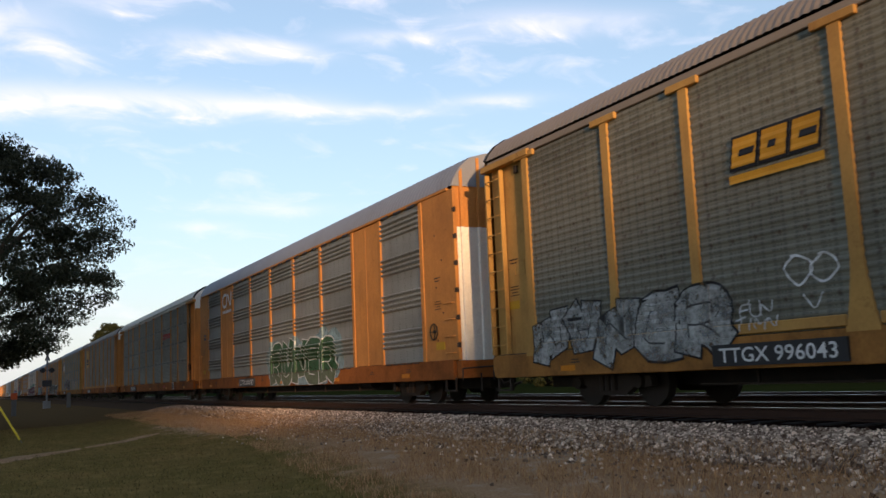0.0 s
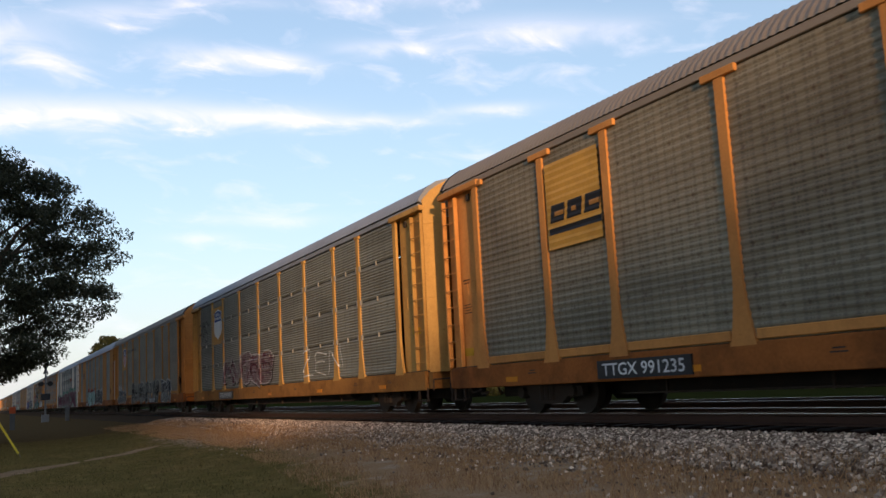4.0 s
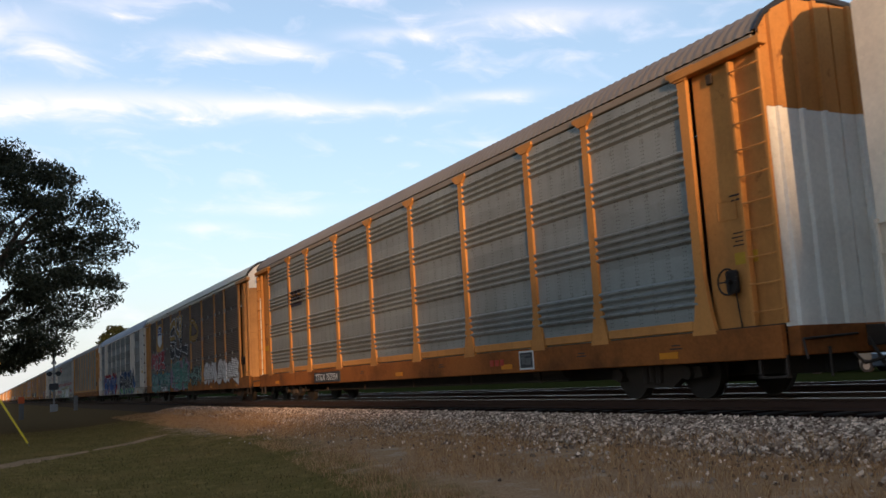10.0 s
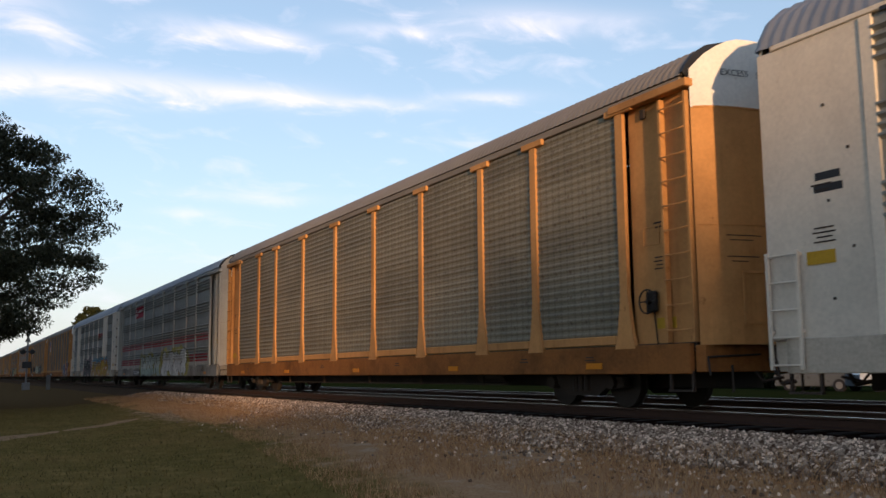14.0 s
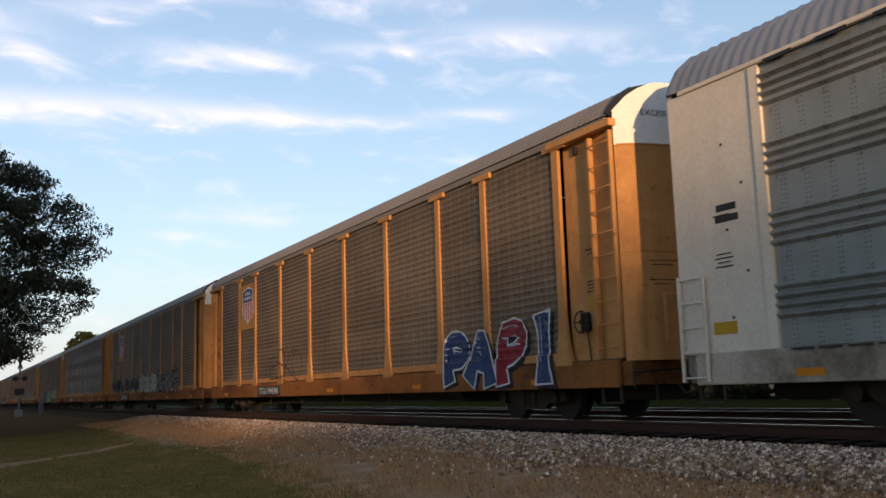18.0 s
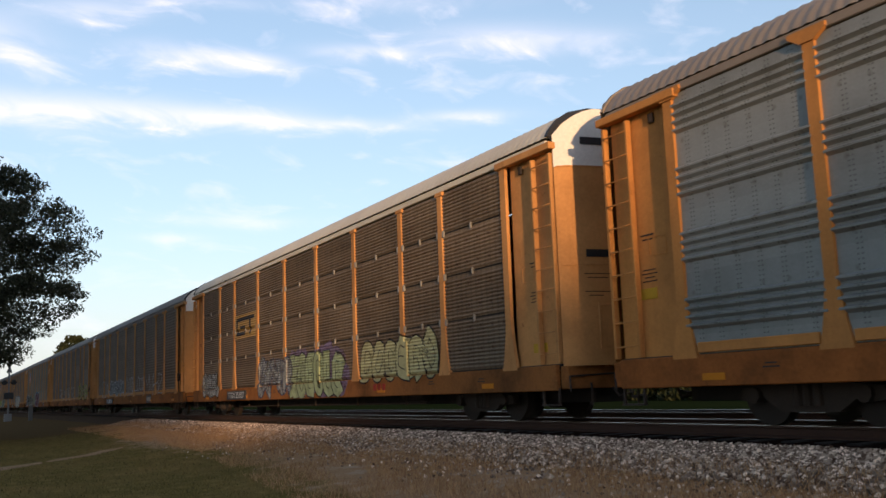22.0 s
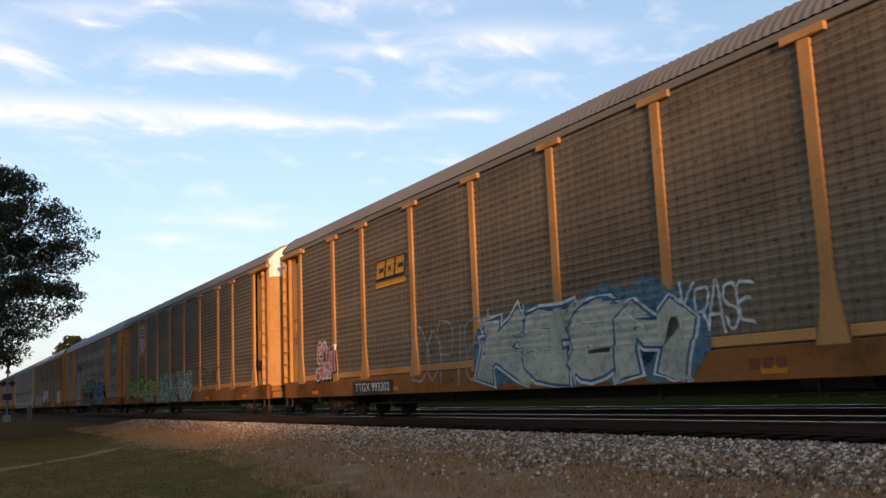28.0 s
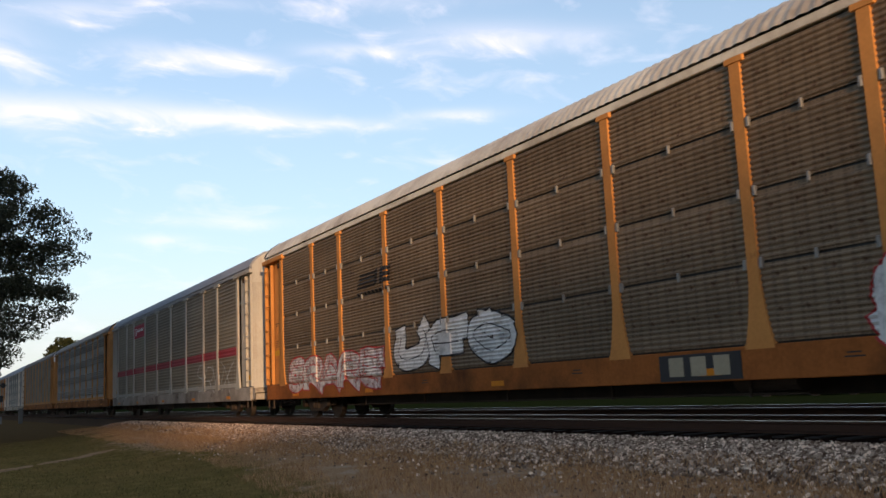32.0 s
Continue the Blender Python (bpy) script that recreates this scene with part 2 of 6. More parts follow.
ROOF_PATCHED = material("peeling_roof", (0.66, 0.60, 0.48), rough=0.55, spread=0.1, scale=0.9, dirty=0.75, dirt=(0.24, 0.17, 0.11))
DARK_STEEL = material("dark_steel", (0.014, 0.011, 0.009), rough=0.75, spread=0.3, scale=4, dirty=0.4, dirt=(0.06, 0.035, 0.02))
GRIMY = material("grimy_cast_steel", (0.04, 0.027, 0.019), rough=0.8, spread=0.3, scale=5, dirty=0.4, dirt=(0.03, 0.022, 0.016))
WHEEL = material("wheel_steel", (0.035, 0.026, 0.02), rough=0.7, metal=0.2, spread=0.2)
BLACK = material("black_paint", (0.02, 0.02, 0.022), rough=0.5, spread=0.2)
RAIL_TOP = material("polished_rail", (0.66, 0.70, 0.76), rough=0.2, metal=1.0, spread=0.02, scale=0.2, bump=0.0)
RAIL_SIDE = material("rusty_rail", (0.055, 0.026, 0.016), rough=0.85, spread=0.25, scale=6)
TIE = material("creosoted_tie", (0.018, 0.013, 0.010), rough=0.9, spread=0.3, stretch=(4, 0.6, 4))

_paints = {}


def spray(col, worn=0.0):
    """Aerosol paint, laid on unevenly: it clouds between its colour and a paler or deeper tone, and has flaked and faded off in places."""
    key = (*[round(c, 3) for c in col], worn)
    if key not in _paints:
        rgb = key[:3]
        mt = material("spray_paint", rgb, rough=0.6, spread=0.16, scale=2.0, fine=20, streak=0.25, dirty=0.2, dirt=tuple(c * 0.5 for c in rgb), vary=0.02, spec=0.2)
        nt = mt.node_tree
        n, l = nt.nodes.new, nt.links.new
        bsdf = nt.nodes["Principled BSDF"]
        was = bsdf.inputs["Base Color"].links[0].from_socket
        co, nz, ramp, mix = n("ShaderNodeTexCoord"), n("ShaderNodeTexNoise"), n("ShaderNodeMapRange"), n("ShaderNodeMixRGB")
        nz.inputs["Scale"].default_value, nz.inputs["Detail"].default_value = 1.1, 4.0
        ramp.inputs[1].default_value, ramp.inputs[2].default_value, ramp.inputs[4].default_value = 0.48, 0.68, 0.55
        l(co.outputs["Object"], nz.inputs["Vector"])
        l(nz.outputs[0], ramp.inputs[0])
        l(ramp.outputs[0], mix.inputs[0])
        l(was, mix.inputs[1])
        dark = max(rgb) < 0.06
        mix.inputs[2].default_value = (*[c + 0.008 if dark else (c * 0.55 if max(rgb) > 0.42 else c * 0.8 + 0.05) for c in rgb], 1)
        l(mix.outputs[0], bsdf.inputs["Base Color"])
        if worn:
            fine, thin = n("ShaderNodeTexNoise"), n("ShaderNodeMapRange")
            fine.inputs["Scale"].default_value, fine.inputs["Detail"].default_value, fine.inputs["Roughness"].default_value = 5.0, 7.0, 0.72
            l(co.outputs["Object"], fine.inputs["Vector"])
            thin.inputs[1].default_value, thin.inputs[2].default_value = 0.30 + 0.22 * worn, 0.48 + 0.28 * worn
            thin.inputs[3].default_value, thin.inputs[4].default_value = max(0.0, 0.75 - worn), 1.0 - 0.25 * worn
            l(fine.outputs[0], thin.inputs[0])
            l(thin.outputs[0], bsdf.inputs["Alpha"])
        _paints[key] = mt
    return _paints[key]


# ---- mesh helpers ----
def finish(bm, name):
    me = bpy.data.meshes.new(name)
    bm.normal_update()
    bm.to_mesh(me)
    bm.free()
    return me


def part(name, bm, mat, parent=None, label="", at=None):
    """Links a bmesh, or a mesh that is shared, as one object under its thing; the material sits on the object."""
    me = finish(bm, name) if isinstance(bm, bmesh.types.BMesh) else bm
    ob = new(name, me)
    if not me.materials:
        me.materials.append(mat)
    if me.materials[0] is not mat:
        ob.material_slots[0].link = "OBJECT"
        ob.material_slots[0].material = mat
    ob.parent = parent
    if at is not None:
        ob.matrix_basis = at
    if label:
        ob["label"] = label
    return ob


def box(bm, x0, x1, y0, y1, z0, z1, bevel=0.0):
    vs = [bm.verts.new(p) for p in ((x0, y0, z0), (x1, y0, z0), (x1, y1, z0), (x0, y1, z0), (x0, y0, z1), (x1, y0, z1), (x1, y1, z1), (x0, y1, z1))]
    fs = [bm.faces.new([vs[i] for i in q]) for q in ((3, 2, 1, 0), (4, 5, 6, 7), (0, 1, 5, 4), (1, 2, 6, 5), (2, 3, 7, 6), (3, 0, 4, 7))]
    if bevel:
        es = list({e for f in fs for e in f.edges})
        bmesh.ops.bevel(bm, geom=es, offset=bevel, segments=1, affect="EDGES", profile=0.7)
    return fs


def prism(bm, pts, y0, y1):
    """A closed outline in x and z, given thickness in y."""
    a = [bm.verts.new((x, y0, z)) for x, z in pts]
    b = [bm.verts.new((x, y1, z)) for x, z in pts]
    bm.faces.new(a)
    bm.faces.new(b[::-1])
    for i in range(len(pts)):
        j = (i + 1) % len(pts)
        bm.faces.new((a[j], a[i], b[i], b[j]))


def rod(bm, p, q, r, sides=6):
    p, q = Vector(p), Vector(q)
    m = Matrix.Translation((p + q) / 2) @ (q - p).to_track_quat("Z", "Y").to_matrix().to_4x4()
    bmesh.ops.create_cone(bm, cap_ends=True, segments=sides, radius1=r, radius2=r, depth=(q - p).length, matrix=m)


# ---- ground ----
def smooth(a, b, t):
    t = min(max((t - a) / (b - a), 0.0), 1.0)
    return t * t * (3 - 2 * t)


def ground_z(x, y):
    z = 0.30 * smooth(2.5, 8.0, y) + 0.06 * smooth(-30, -60, x)
    z += 0.035 * noise.noise((x * 0.35, y * 0.5, 0.0)) + 0.012 * noise.noise((x * 1.7, y * 1.9, 4.0))
    return z


def lawn_edge(x):
    """Where the mown lawn gives way to dry weeds."""
    return 3.9 + 0.135 * min(max(-x - 7.0, 0.0), 16.0)


def ground_material():
    mt = bpy.data.materials.new("grass_and_dirt")
    mt.use_nodes = True
    nt = mt.node_tree
    n, l = nt.nodes.new, nt.links.new
    bsdf = nt.nodes["Principled BSDF"]
    co = n("ShaderNodeTexCoord")
    sp = n("ShaderNodeSeparateXYZ")
    l(co.outputs["Object"], sp.inputs[0])

    def m(op, a, b=None):
        node = n("ShaderNodeMath")
        node.operation = op
        node.use_clamp = op == "MULTIPLY_ADD"
        for i, v in enumerate((a, b)):
            if isinstance(v, (int, float)):
                node.inputs[i].default_value = v
            elif v is not None:
                l(v, node.inputs[i])
        return node.outputs[0]

    def clamp(v):
        return m("MINIMUM", m("MAXIMUM", v, 0.0), 1.0)

    def nz(sc, det=5.0, ro=0.6):
        t = n("ShaderNodeTexNoise")
        t.inputs["Scale"].default_value, t.inputs["Detail"].default_value, t.inputs["Roughness"].default_value = sc, det, ro
        l(co.outputs["Object"], t.inputs["Vector"])
        return t.outputs[0]

    def mixc(fac, a, b):
        x = n("ShaderNodeMixRGB")
        for i, v in enumerate((fac, a, b)):
            if isinstance(v, tuple):
                x.inputs[i].default_value = (*v[:3], 1)
            else:
                l(v, x.inputs[i])
        return x.outputs[0]

    wide, mid, tiny = nz(0.35), nz(2.2), nz(30.0, 3.0)
    x, y = sp.outputs[0], sp.outputs[1]
    lawn = mixc(tiny, (0.095, 0.074, 0.020), (0.24, 0.172, 0.055))
    lawn = mixc(clamp(m("MULTIPLY", m("SUBTRACT", wide, 0.47), 5.0)), lawn, mixc(tiny, (0.13, 0.082, 0.026), (0.36, 0.23, 0.085)))
    lawn = mixc(clamp(m("MULTIPLY", m("SUBTRACT", mid, 0.51), 4.0)), lawn, (0.33, 0.215, 0.08))
    dry = mixc(tiny, (0.20, 0.105, 0.050), (0.60, 0.375, 0.20))
    dry = mixc(clamp(m("MULTIPLY", m("SUBTRACT", mid, 0.53), 6.0)), dry, mixc(tiny, (0.30, 0.205, 0.13), (0.66, 0.49, 0.33)))
    scrub = mixc(tiny, (0.085, 0.055, 0.026), (0.20, 0.125, 0.056))
    edge = m("ADD", 3.9, m("MULTIPLY", m("MINIMUM", m("MAXIMUM", m("SUBTRACT", m("MULTIPLY", x, -1.0), 7.0), 0.0), 16.0), 0.135))
    over = m("ADD", m("SUBTRACT", y, edge), m("MULTIPLY", m("SUBTRACT", mid, 0.5), 2.2))
    col = mixc(clamp(m("MULTIPLY", over, 1.4)), lawn, dry)
    # a patch of sunlight painted as pale sandy ground beside the track
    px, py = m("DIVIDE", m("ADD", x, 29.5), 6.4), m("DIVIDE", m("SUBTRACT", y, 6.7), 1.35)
    sun_patch = m("SUBTRACT", m("ADD", 1.25, m("MULTIPLY", m("SUBTRACT", mid, 0.5), 2.4)), m("SQRT", m("ADD", m("MULTIPLY", px, px), m("MULTIPLY", py, py))))
    col = mixc(clamp(m("MULTIPLY", sun_patch, 1.6)), col, mixc(tiny, (0.34, 0.20, 0.11), (0.62, 0.41, 0.26)))
    far = clamp(m("MULTIPLY", m("ADD", m("SUBTRACT", m("MULTIPLY", x, -1.0), 40.0), m("MULTIPLY", wide, 6.0)), 0.12))
    col = mixc(far, col, scrub)
    # beyond the second track, dark green with the train's shade put into it
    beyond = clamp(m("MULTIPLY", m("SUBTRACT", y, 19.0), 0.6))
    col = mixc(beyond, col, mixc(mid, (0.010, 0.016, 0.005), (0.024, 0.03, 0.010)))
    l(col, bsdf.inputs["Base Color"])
    bsdf.inputs["Roughness"].default_value = 0.95
    bsdf.inputs["Specular IOR Level"].default_value = 0.0
    b = n("ShaderNodeBump")
    b.inputs["Strength"].default_value, b.inputs["Distance"].default_value = 0.6, 0.04
    l(tiny, b.inputs["Height"])
    l(b.outputs[0], bsdf.inputs["Normal"])
    return mt


def steps(*spans):
    out = []
    for a, b, d in spans:
        k = max(1, round((b - a) / d))
        out += [a + (b - a) * i / k for i in range(k)]
    return out + [spans[-1][1]]


def build_ground():
    xs = steps((-3000, -400, 650), (-400, -120, 40), (-120, -45, 3), (-45, 8, 0.4), (8, 60, 6), (60, 3000, 490))
    ys = steps((-3000, -200, 700), (-200, -20, 30), (-20, 0, 2), (0, 8.6, 0.3), (8.6, 20, 1.9), (20, 60, 5), (60, 3000, 490))
    verts = [(x, y, ground_z(x, y) if abs(x) < 400 and abs(y) < 200 else 0.3 * smooth(2.5, 8, y) + 0.06 * smooth(-30, -60, x)) for y in ys for x in xs]
    w = len(xs)
    faces = [(j * w + i, j * w + i + 1, (j + 1) * w + i + 1, (j + 1) * w + i) for j in range(len(ys) - 1) for i in range(w - 1)]
    me = bpy.data.meshes.new("ground")
    me.from_pydata(verts, [], faces)
    me.polygons.foreach_set("use_smooth", [True] * len(faces))
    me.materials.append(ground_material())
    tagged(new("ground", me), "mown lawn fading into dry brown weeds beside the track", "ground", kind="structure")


build_ground()

GRAVEL = material("limestone_ballast", (0.14, 0.112, 0.086), rough=0.9, spread=0.45, scale=9.0, fine=60.0, bump=0.8, dirty=0.4, dirt=(0.10, 0.075, 0.06), spec=0.0)


def shaded_oily_bed(mt):
    """Past the shoulder the stone's colour holds oil, brake dust and the train's shade."""
    nt = mt.node_tree
    bsdf = nt.nodes["Principled BSDF"]
    was = bsdf.inputs["Base Color"].links[0].from_socket
    co, sp = nt.nodes.new("ShaderNodeTexCoord"), nt.nodes.new("ShaderNodeSeparateXYZ")
    nt.links.new(co.outputs["Object"], sp.inputs[0])
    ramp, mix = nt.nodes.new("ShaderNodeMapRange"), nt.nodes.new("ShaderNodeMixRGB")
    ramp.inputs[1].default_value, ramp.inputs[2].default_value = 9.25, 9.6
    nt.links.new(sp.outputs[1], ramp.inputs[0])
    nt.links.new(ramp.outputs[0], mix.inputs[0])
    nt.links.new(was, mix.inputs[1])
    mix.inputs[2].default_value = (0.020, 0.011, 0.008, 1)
    # farther along, earth and weeds have worked up through the stone
    far, dirt = nt.nodes.new("ShaderNodeMapRange"), nt.nodes.new("ShaderNodeMixRGB")
    far.inputs[1].default_value, far.inputs[2].default_value = -24.0, -42.0
    nt.links.new(sp.outputs[0], far.inputs[0])
    nt.links.new(far.outputs[0], dirt.inputs[0])
    nt.links.new(mix.outputs[0], dirt.inputs[1])
    dirt.inputs[2].default_value = (0.10, 0.066, 0.042, 1)
    nt.links.new(dirt.outputs[0], bsdf.inputs["Base Color"])


shaded_oily_bed(GRAVEL)


def stone_material():
    mt = material("ballast_stone", (0.60, 0.49, 0.395), rough=0.85, spread=0.25, scale=14, fine=70, bump=0.5, spec=0.05)
    nt = mt.node_tree
    bsdf = nt.nodes["Principled BSDF"]
    was = bsdf.inputs["Base Color"].links[0].from_socket
    geo, ramp, mix = nt.nodes.new("ShaderNodeNewGeometry"), nt.nodes.new("ShaderNodeValToRGB"), nt.nodes.new("ShaderNodeMixRGB")
    el = ramp.color_ramp.elements
    el[0].color, el[1].color = (0.16, 0.11, 0.085, 1), (1.75, 1.68, 1.55, 1)
    el.new(0.4).color = (0.42, 0.36, 0.32, 1)
    el.new(0.75).color = (0.85, 0.78, 0.7, 1)
    mix.blend_type, mix.inputs[0].default_value = "MULTIPLY", 1.0
    nt.links.new(geo.outputs["Random Per Island"], ramp.inputs[0])
    nt.links.new(was, mix.inputs[1])
    nt.links.new(ramp.outputs[0], mix.inputs[2])
    nt.links.new(mix.outputs[0], bsdf.inputs["Base Color"])
    return mt


BALLAST = ((-400, 7.7, 0.30), (0, 8.35, 0.46), (0, 9.55, 0.58), (0, 10.2, 0.60), (0, 16.9, 0.60), (0, 17.7, 0.56), (0, 19.4, 0.24))


def ballast_z(y):
    pts = [(p[1], p[2]) for p in BALLAST]
    for (a, za), (b, zb) in zip(pts, pts[1:]):
        if a <= y <= b:
            return za + (zb - za) * (y - a) / (b - a)
    return 0.3


def build_ballast():
    xs = steps((-1300, -80, 40), (-80, 12, 0.5), (12, 800, 40))
    ys = [p[1] for p in BALLAST]
    ys = sorted(set(ys + [8.0, 8.7, 9.0, 9.3]))
    verts = [(x, y, ballast_z(y) + 0.03 * noise.noise((x * 1.3, y * 2, 8)) - (0.12 if y in (ys[0], ys[-1]) else 0)) for y in ys for x in xs]
    w = len(xs)
    faces = [(j * w + i, j * w + i + 1, (j + 1) * w + i + 1, (j + 1) * w + i) for j in range(len(ys) - 1) for i in range(w - 1)]
    me = bpy.data.meshes.new("ballast_bed")
    me.from_pydata(verts, [], faces)
    me.polygons.foreach_set("use_smooth", [True] * len(faces))
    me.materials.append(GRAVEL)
    tagged(new("ballast_bed", me), "raised bed of grey crushed stone under two tracks", "ballast", kind="structure")
    # loose stones on the shoulder
    rng = np.random.default_rng(5)
    phi = (1 + 5 ** 0.5) / 2
    ico = np.array([(-1, phi, 0), (1, phi, 0), (-1, -phi, 0), (1, -phi, 0), (0, -1, phi), (0, 1, phi), (0, -1, -phi), (0, 1, -phi), (phi, 0, -1), (phi, 0, 1), (-phi, 0, -1), (-phi, 0, 1)]) / 1.9
    tri = np.array([(0, 11, 5), (0, 5, 1), (0, 1, 7), (0, 7, 10), (0, 10, 11), (1, 5, 9), (5, 11, 4), (11, 10, 2), (10, 7, 6), (7, 1, 8), (3, 9, 4), (3, 4, 2), (3, 2, 6), (3, 6, 8), (3, 8, 9), (4, 9, 5), (2, 4, 11), (6, 2, 10), (8, 6, 7), (9, 8, 1)])
    spots = []
    for x0, x1, count, size in ((-13, 1, 21000, 0.030), (-24, -13, 14000, 0.028), (-32, -24, 9000, 0.026), (-50, -32, 5000, 0.028)):
        px = rng.uniform(x0, x1, count)
        py = 7.75 + 1.75 * rng.beta(1.25, 1.0, count)
        spots += [(a, b, size) for a, b in zip(px, py)]
    for a, b in zip(rng.uniform(-26, 0, 2600), 7.9 - np.abs(rng.normal(0, 0.8, 2600))):
        spots.append((a, b, 0.026))
    vs, fs = [], []
    for i, (x, y, s) in enumerate(spots):
        r = s * rng.uniform(0.55, 1.25)
        k = ico * rng.uniform(0.45, 1.3, (12, 1)) * r * rng.uniform(0.7, 1.3, 3)
        z = ballast_z(y) if y > 7.75 else ground_z(x, y)
        vs.append(k + (x, y, z + r * 0.35))
        fs.append(tri + 12 * i)
    me = bpy.data.meshes.new("ballast_stones")
    me.from_pydata(np.concatenate(vs).tolist(), [], np.concatenate(fs).tolist())
    me.materials.append(stone_material())
    tagged(new("ballast_stones", me), "loose grey and tan crushed stones on the track shoulder", "ballast", kind="stuff")


build_ballast()


def blades(name, label, mat, spots, tall, wide, lean, seed):
    rng = np.random.default_rng(seed)
    k = len(spots)
    p = np.array(spots)
    h = tall * rng.uniform(0.45, 1.2, k)
    ang = rng.uniform(0, 6.283, k)
    d = np.stack([np.cos(ang), np.sin(ang), np.zeros(k)], 1)
    bend = rng.normal(0, lean, (k, 2)) * h[:, None]
    tip = p + np.stack([bend[:, 0], bend[:, 1], h], 1)
    midp = p + np.stack([bend[:, 0] * 0.35, bend[:, 1] * 0.35, h * 0.55], 1)
    w = (wide * rng.uniform(0.6, 1.3, k))[:, None] * d
    v = np.stack([p - w, p + w, midp + w * 0.7, midp - w * 0.7, tip], 1).reshape(-1, 3)
    i = np.arange(k)[:, None] * 5
    quads = (i + np.array([[0, 1, 2, 3]])).tolist()
    tris = (i + np.array([[3, 2, 4]])).tolist()
    me = bpy.data.meshes.new(name)
    me.from_pydata(v.tolist(), [], quads + tris)
    me.materials.append(mat)
    tagged(new(name, me), label, "grass", kind="stuff")


def blade_material(name, a, b):
    mt = bpy.data.materials.new(name)
    mt.use_nodes = True
    nt = mt.node_tree
    bsdf = nt.nodes["Principled BSDF"]
    geo, ramp = nt.nodes.new("ShaderNodeNewGeometry"), nt.nodes.new("ShaderNodeValToRGB")
    ramp.color_ramp.elements[0].color, ramp.color_ramp.elements[1].color = (*a, 1), (*b, 1)
    nt.links.new(geo.outputs["Random Per Island"], ramp.inputs[0])
    nt.links.new(ramp.outputs[0], bsdf.inputs["Base Color"])
    bsdf.inputs["Roughness"].default_value = 0.8
    bsdf.inputs["Specular IOR Level"].default_value = 0.15
    return mt


def build_grass():
    rng = np.random.default_rng(11)
    lawn, weeds = [], []
    while len(lawn) < 40000:
        x, y = -3 - 40 * rng.random() ** 1.2, rng.uniform(0.2, 7)
        if y < lawn_edge(x) + rng.normal(0, 0.4) and not path_gap(x, y):
            lawn.append((x, y, ground_z(x, y)))
    while len(weeds) < 62000:
        x, y = 1 - 50 * rng.random() ** 1.15, rng.uniform(3.5, 8.4)
        e = lawn_edge(x)
        patch = noise.noise((x * 0.5, y * 1.1, 2.0)) + 0.35 * noise.noise((x * 2, y * 2.5, 7.0))
        if y > e - 0.3 and patch + 0.22 * (y > 7.2) > rng.uniform(-0.45, 0.30):
            weeds.append((x, y, ground_z(x, y) if y < 7.7 else ballast_z(y)))
    blades("lawn_grass", "short green mown grass with brown tips", blade_material("green_blade", (0.070, 0.056, 0.014), (0.30, 0.205, 0.068)), lawn, 0.042, 0.006, 0.6, 3)
    blades("dry_grass", "dry straw-coloured weeds along the stone shoulder", blade_material("straw_blade", (0.24, 0.115, 0.048), (0.62, 0.37, 0.175)), weeds, 0.12, 0.0034, 0.6, 4)


def path_line(s):
    """The worn strip across the lawn: from a point near the sign's side towards the track."""
    x = -20.3 - 8.6 * s
    return x, -1.15 + 6.1 * s + 0.08 * noise.noise((x * 1.3, 0, 0))


def path_gap(x, y):
    s = (x + 20.3) / -8.6
    return 0 < s < 1 and abs(y - path_line(s)[1]) < 0.25


build_grass()
PATH_DIRT = material("bare_dirt", (0.42, 0.26, 0.145), rough=0.95, spread=0.35, scale=3, fine=50, bump=0.6, dirty=0.4, dirt=(0.22, 0.15, 0.07), spec=0.0)


def build_path():
    bm = bmesh.new()
    for a, b, wide in ((0.0, 0.60, 0.55), (0.63, 1.0, 0.4)):
        rows = []
        for i in range(50):
            s = i / 49
            x, y = path_line(a + (b - a) * s)
            w = wide * (0.25 + 0.75 * min(1.0, 4 * s, 4 * (1 - s))) * (1 + 0.5 * noise.noise((x * 2.5, 3, 0)))
            rows.append([bm.verts.new((x + w * u, y + w * u * 0.3, ground_z(x + w * u, y + w * u * 0.3) + (0.022 if abs(u) < 0.9 else -0.01))) for u in (-1, -0.5, 0, 0.5, 1)])
        for p, q in zip(rows, rows[1:]):
            for u in range(4):
                bm.faces.new((p[u], p[u + 1], q[u + 1], q[u])).smooth = True
    bmesh.ops.recalc_face_normals(bm, faces=bm.faces)
    tagged(part("dirt_path", bm, PATH_DIRT), "narrow worn strip of bare dirt across the lawn", "path", kind="structure")


build_path()


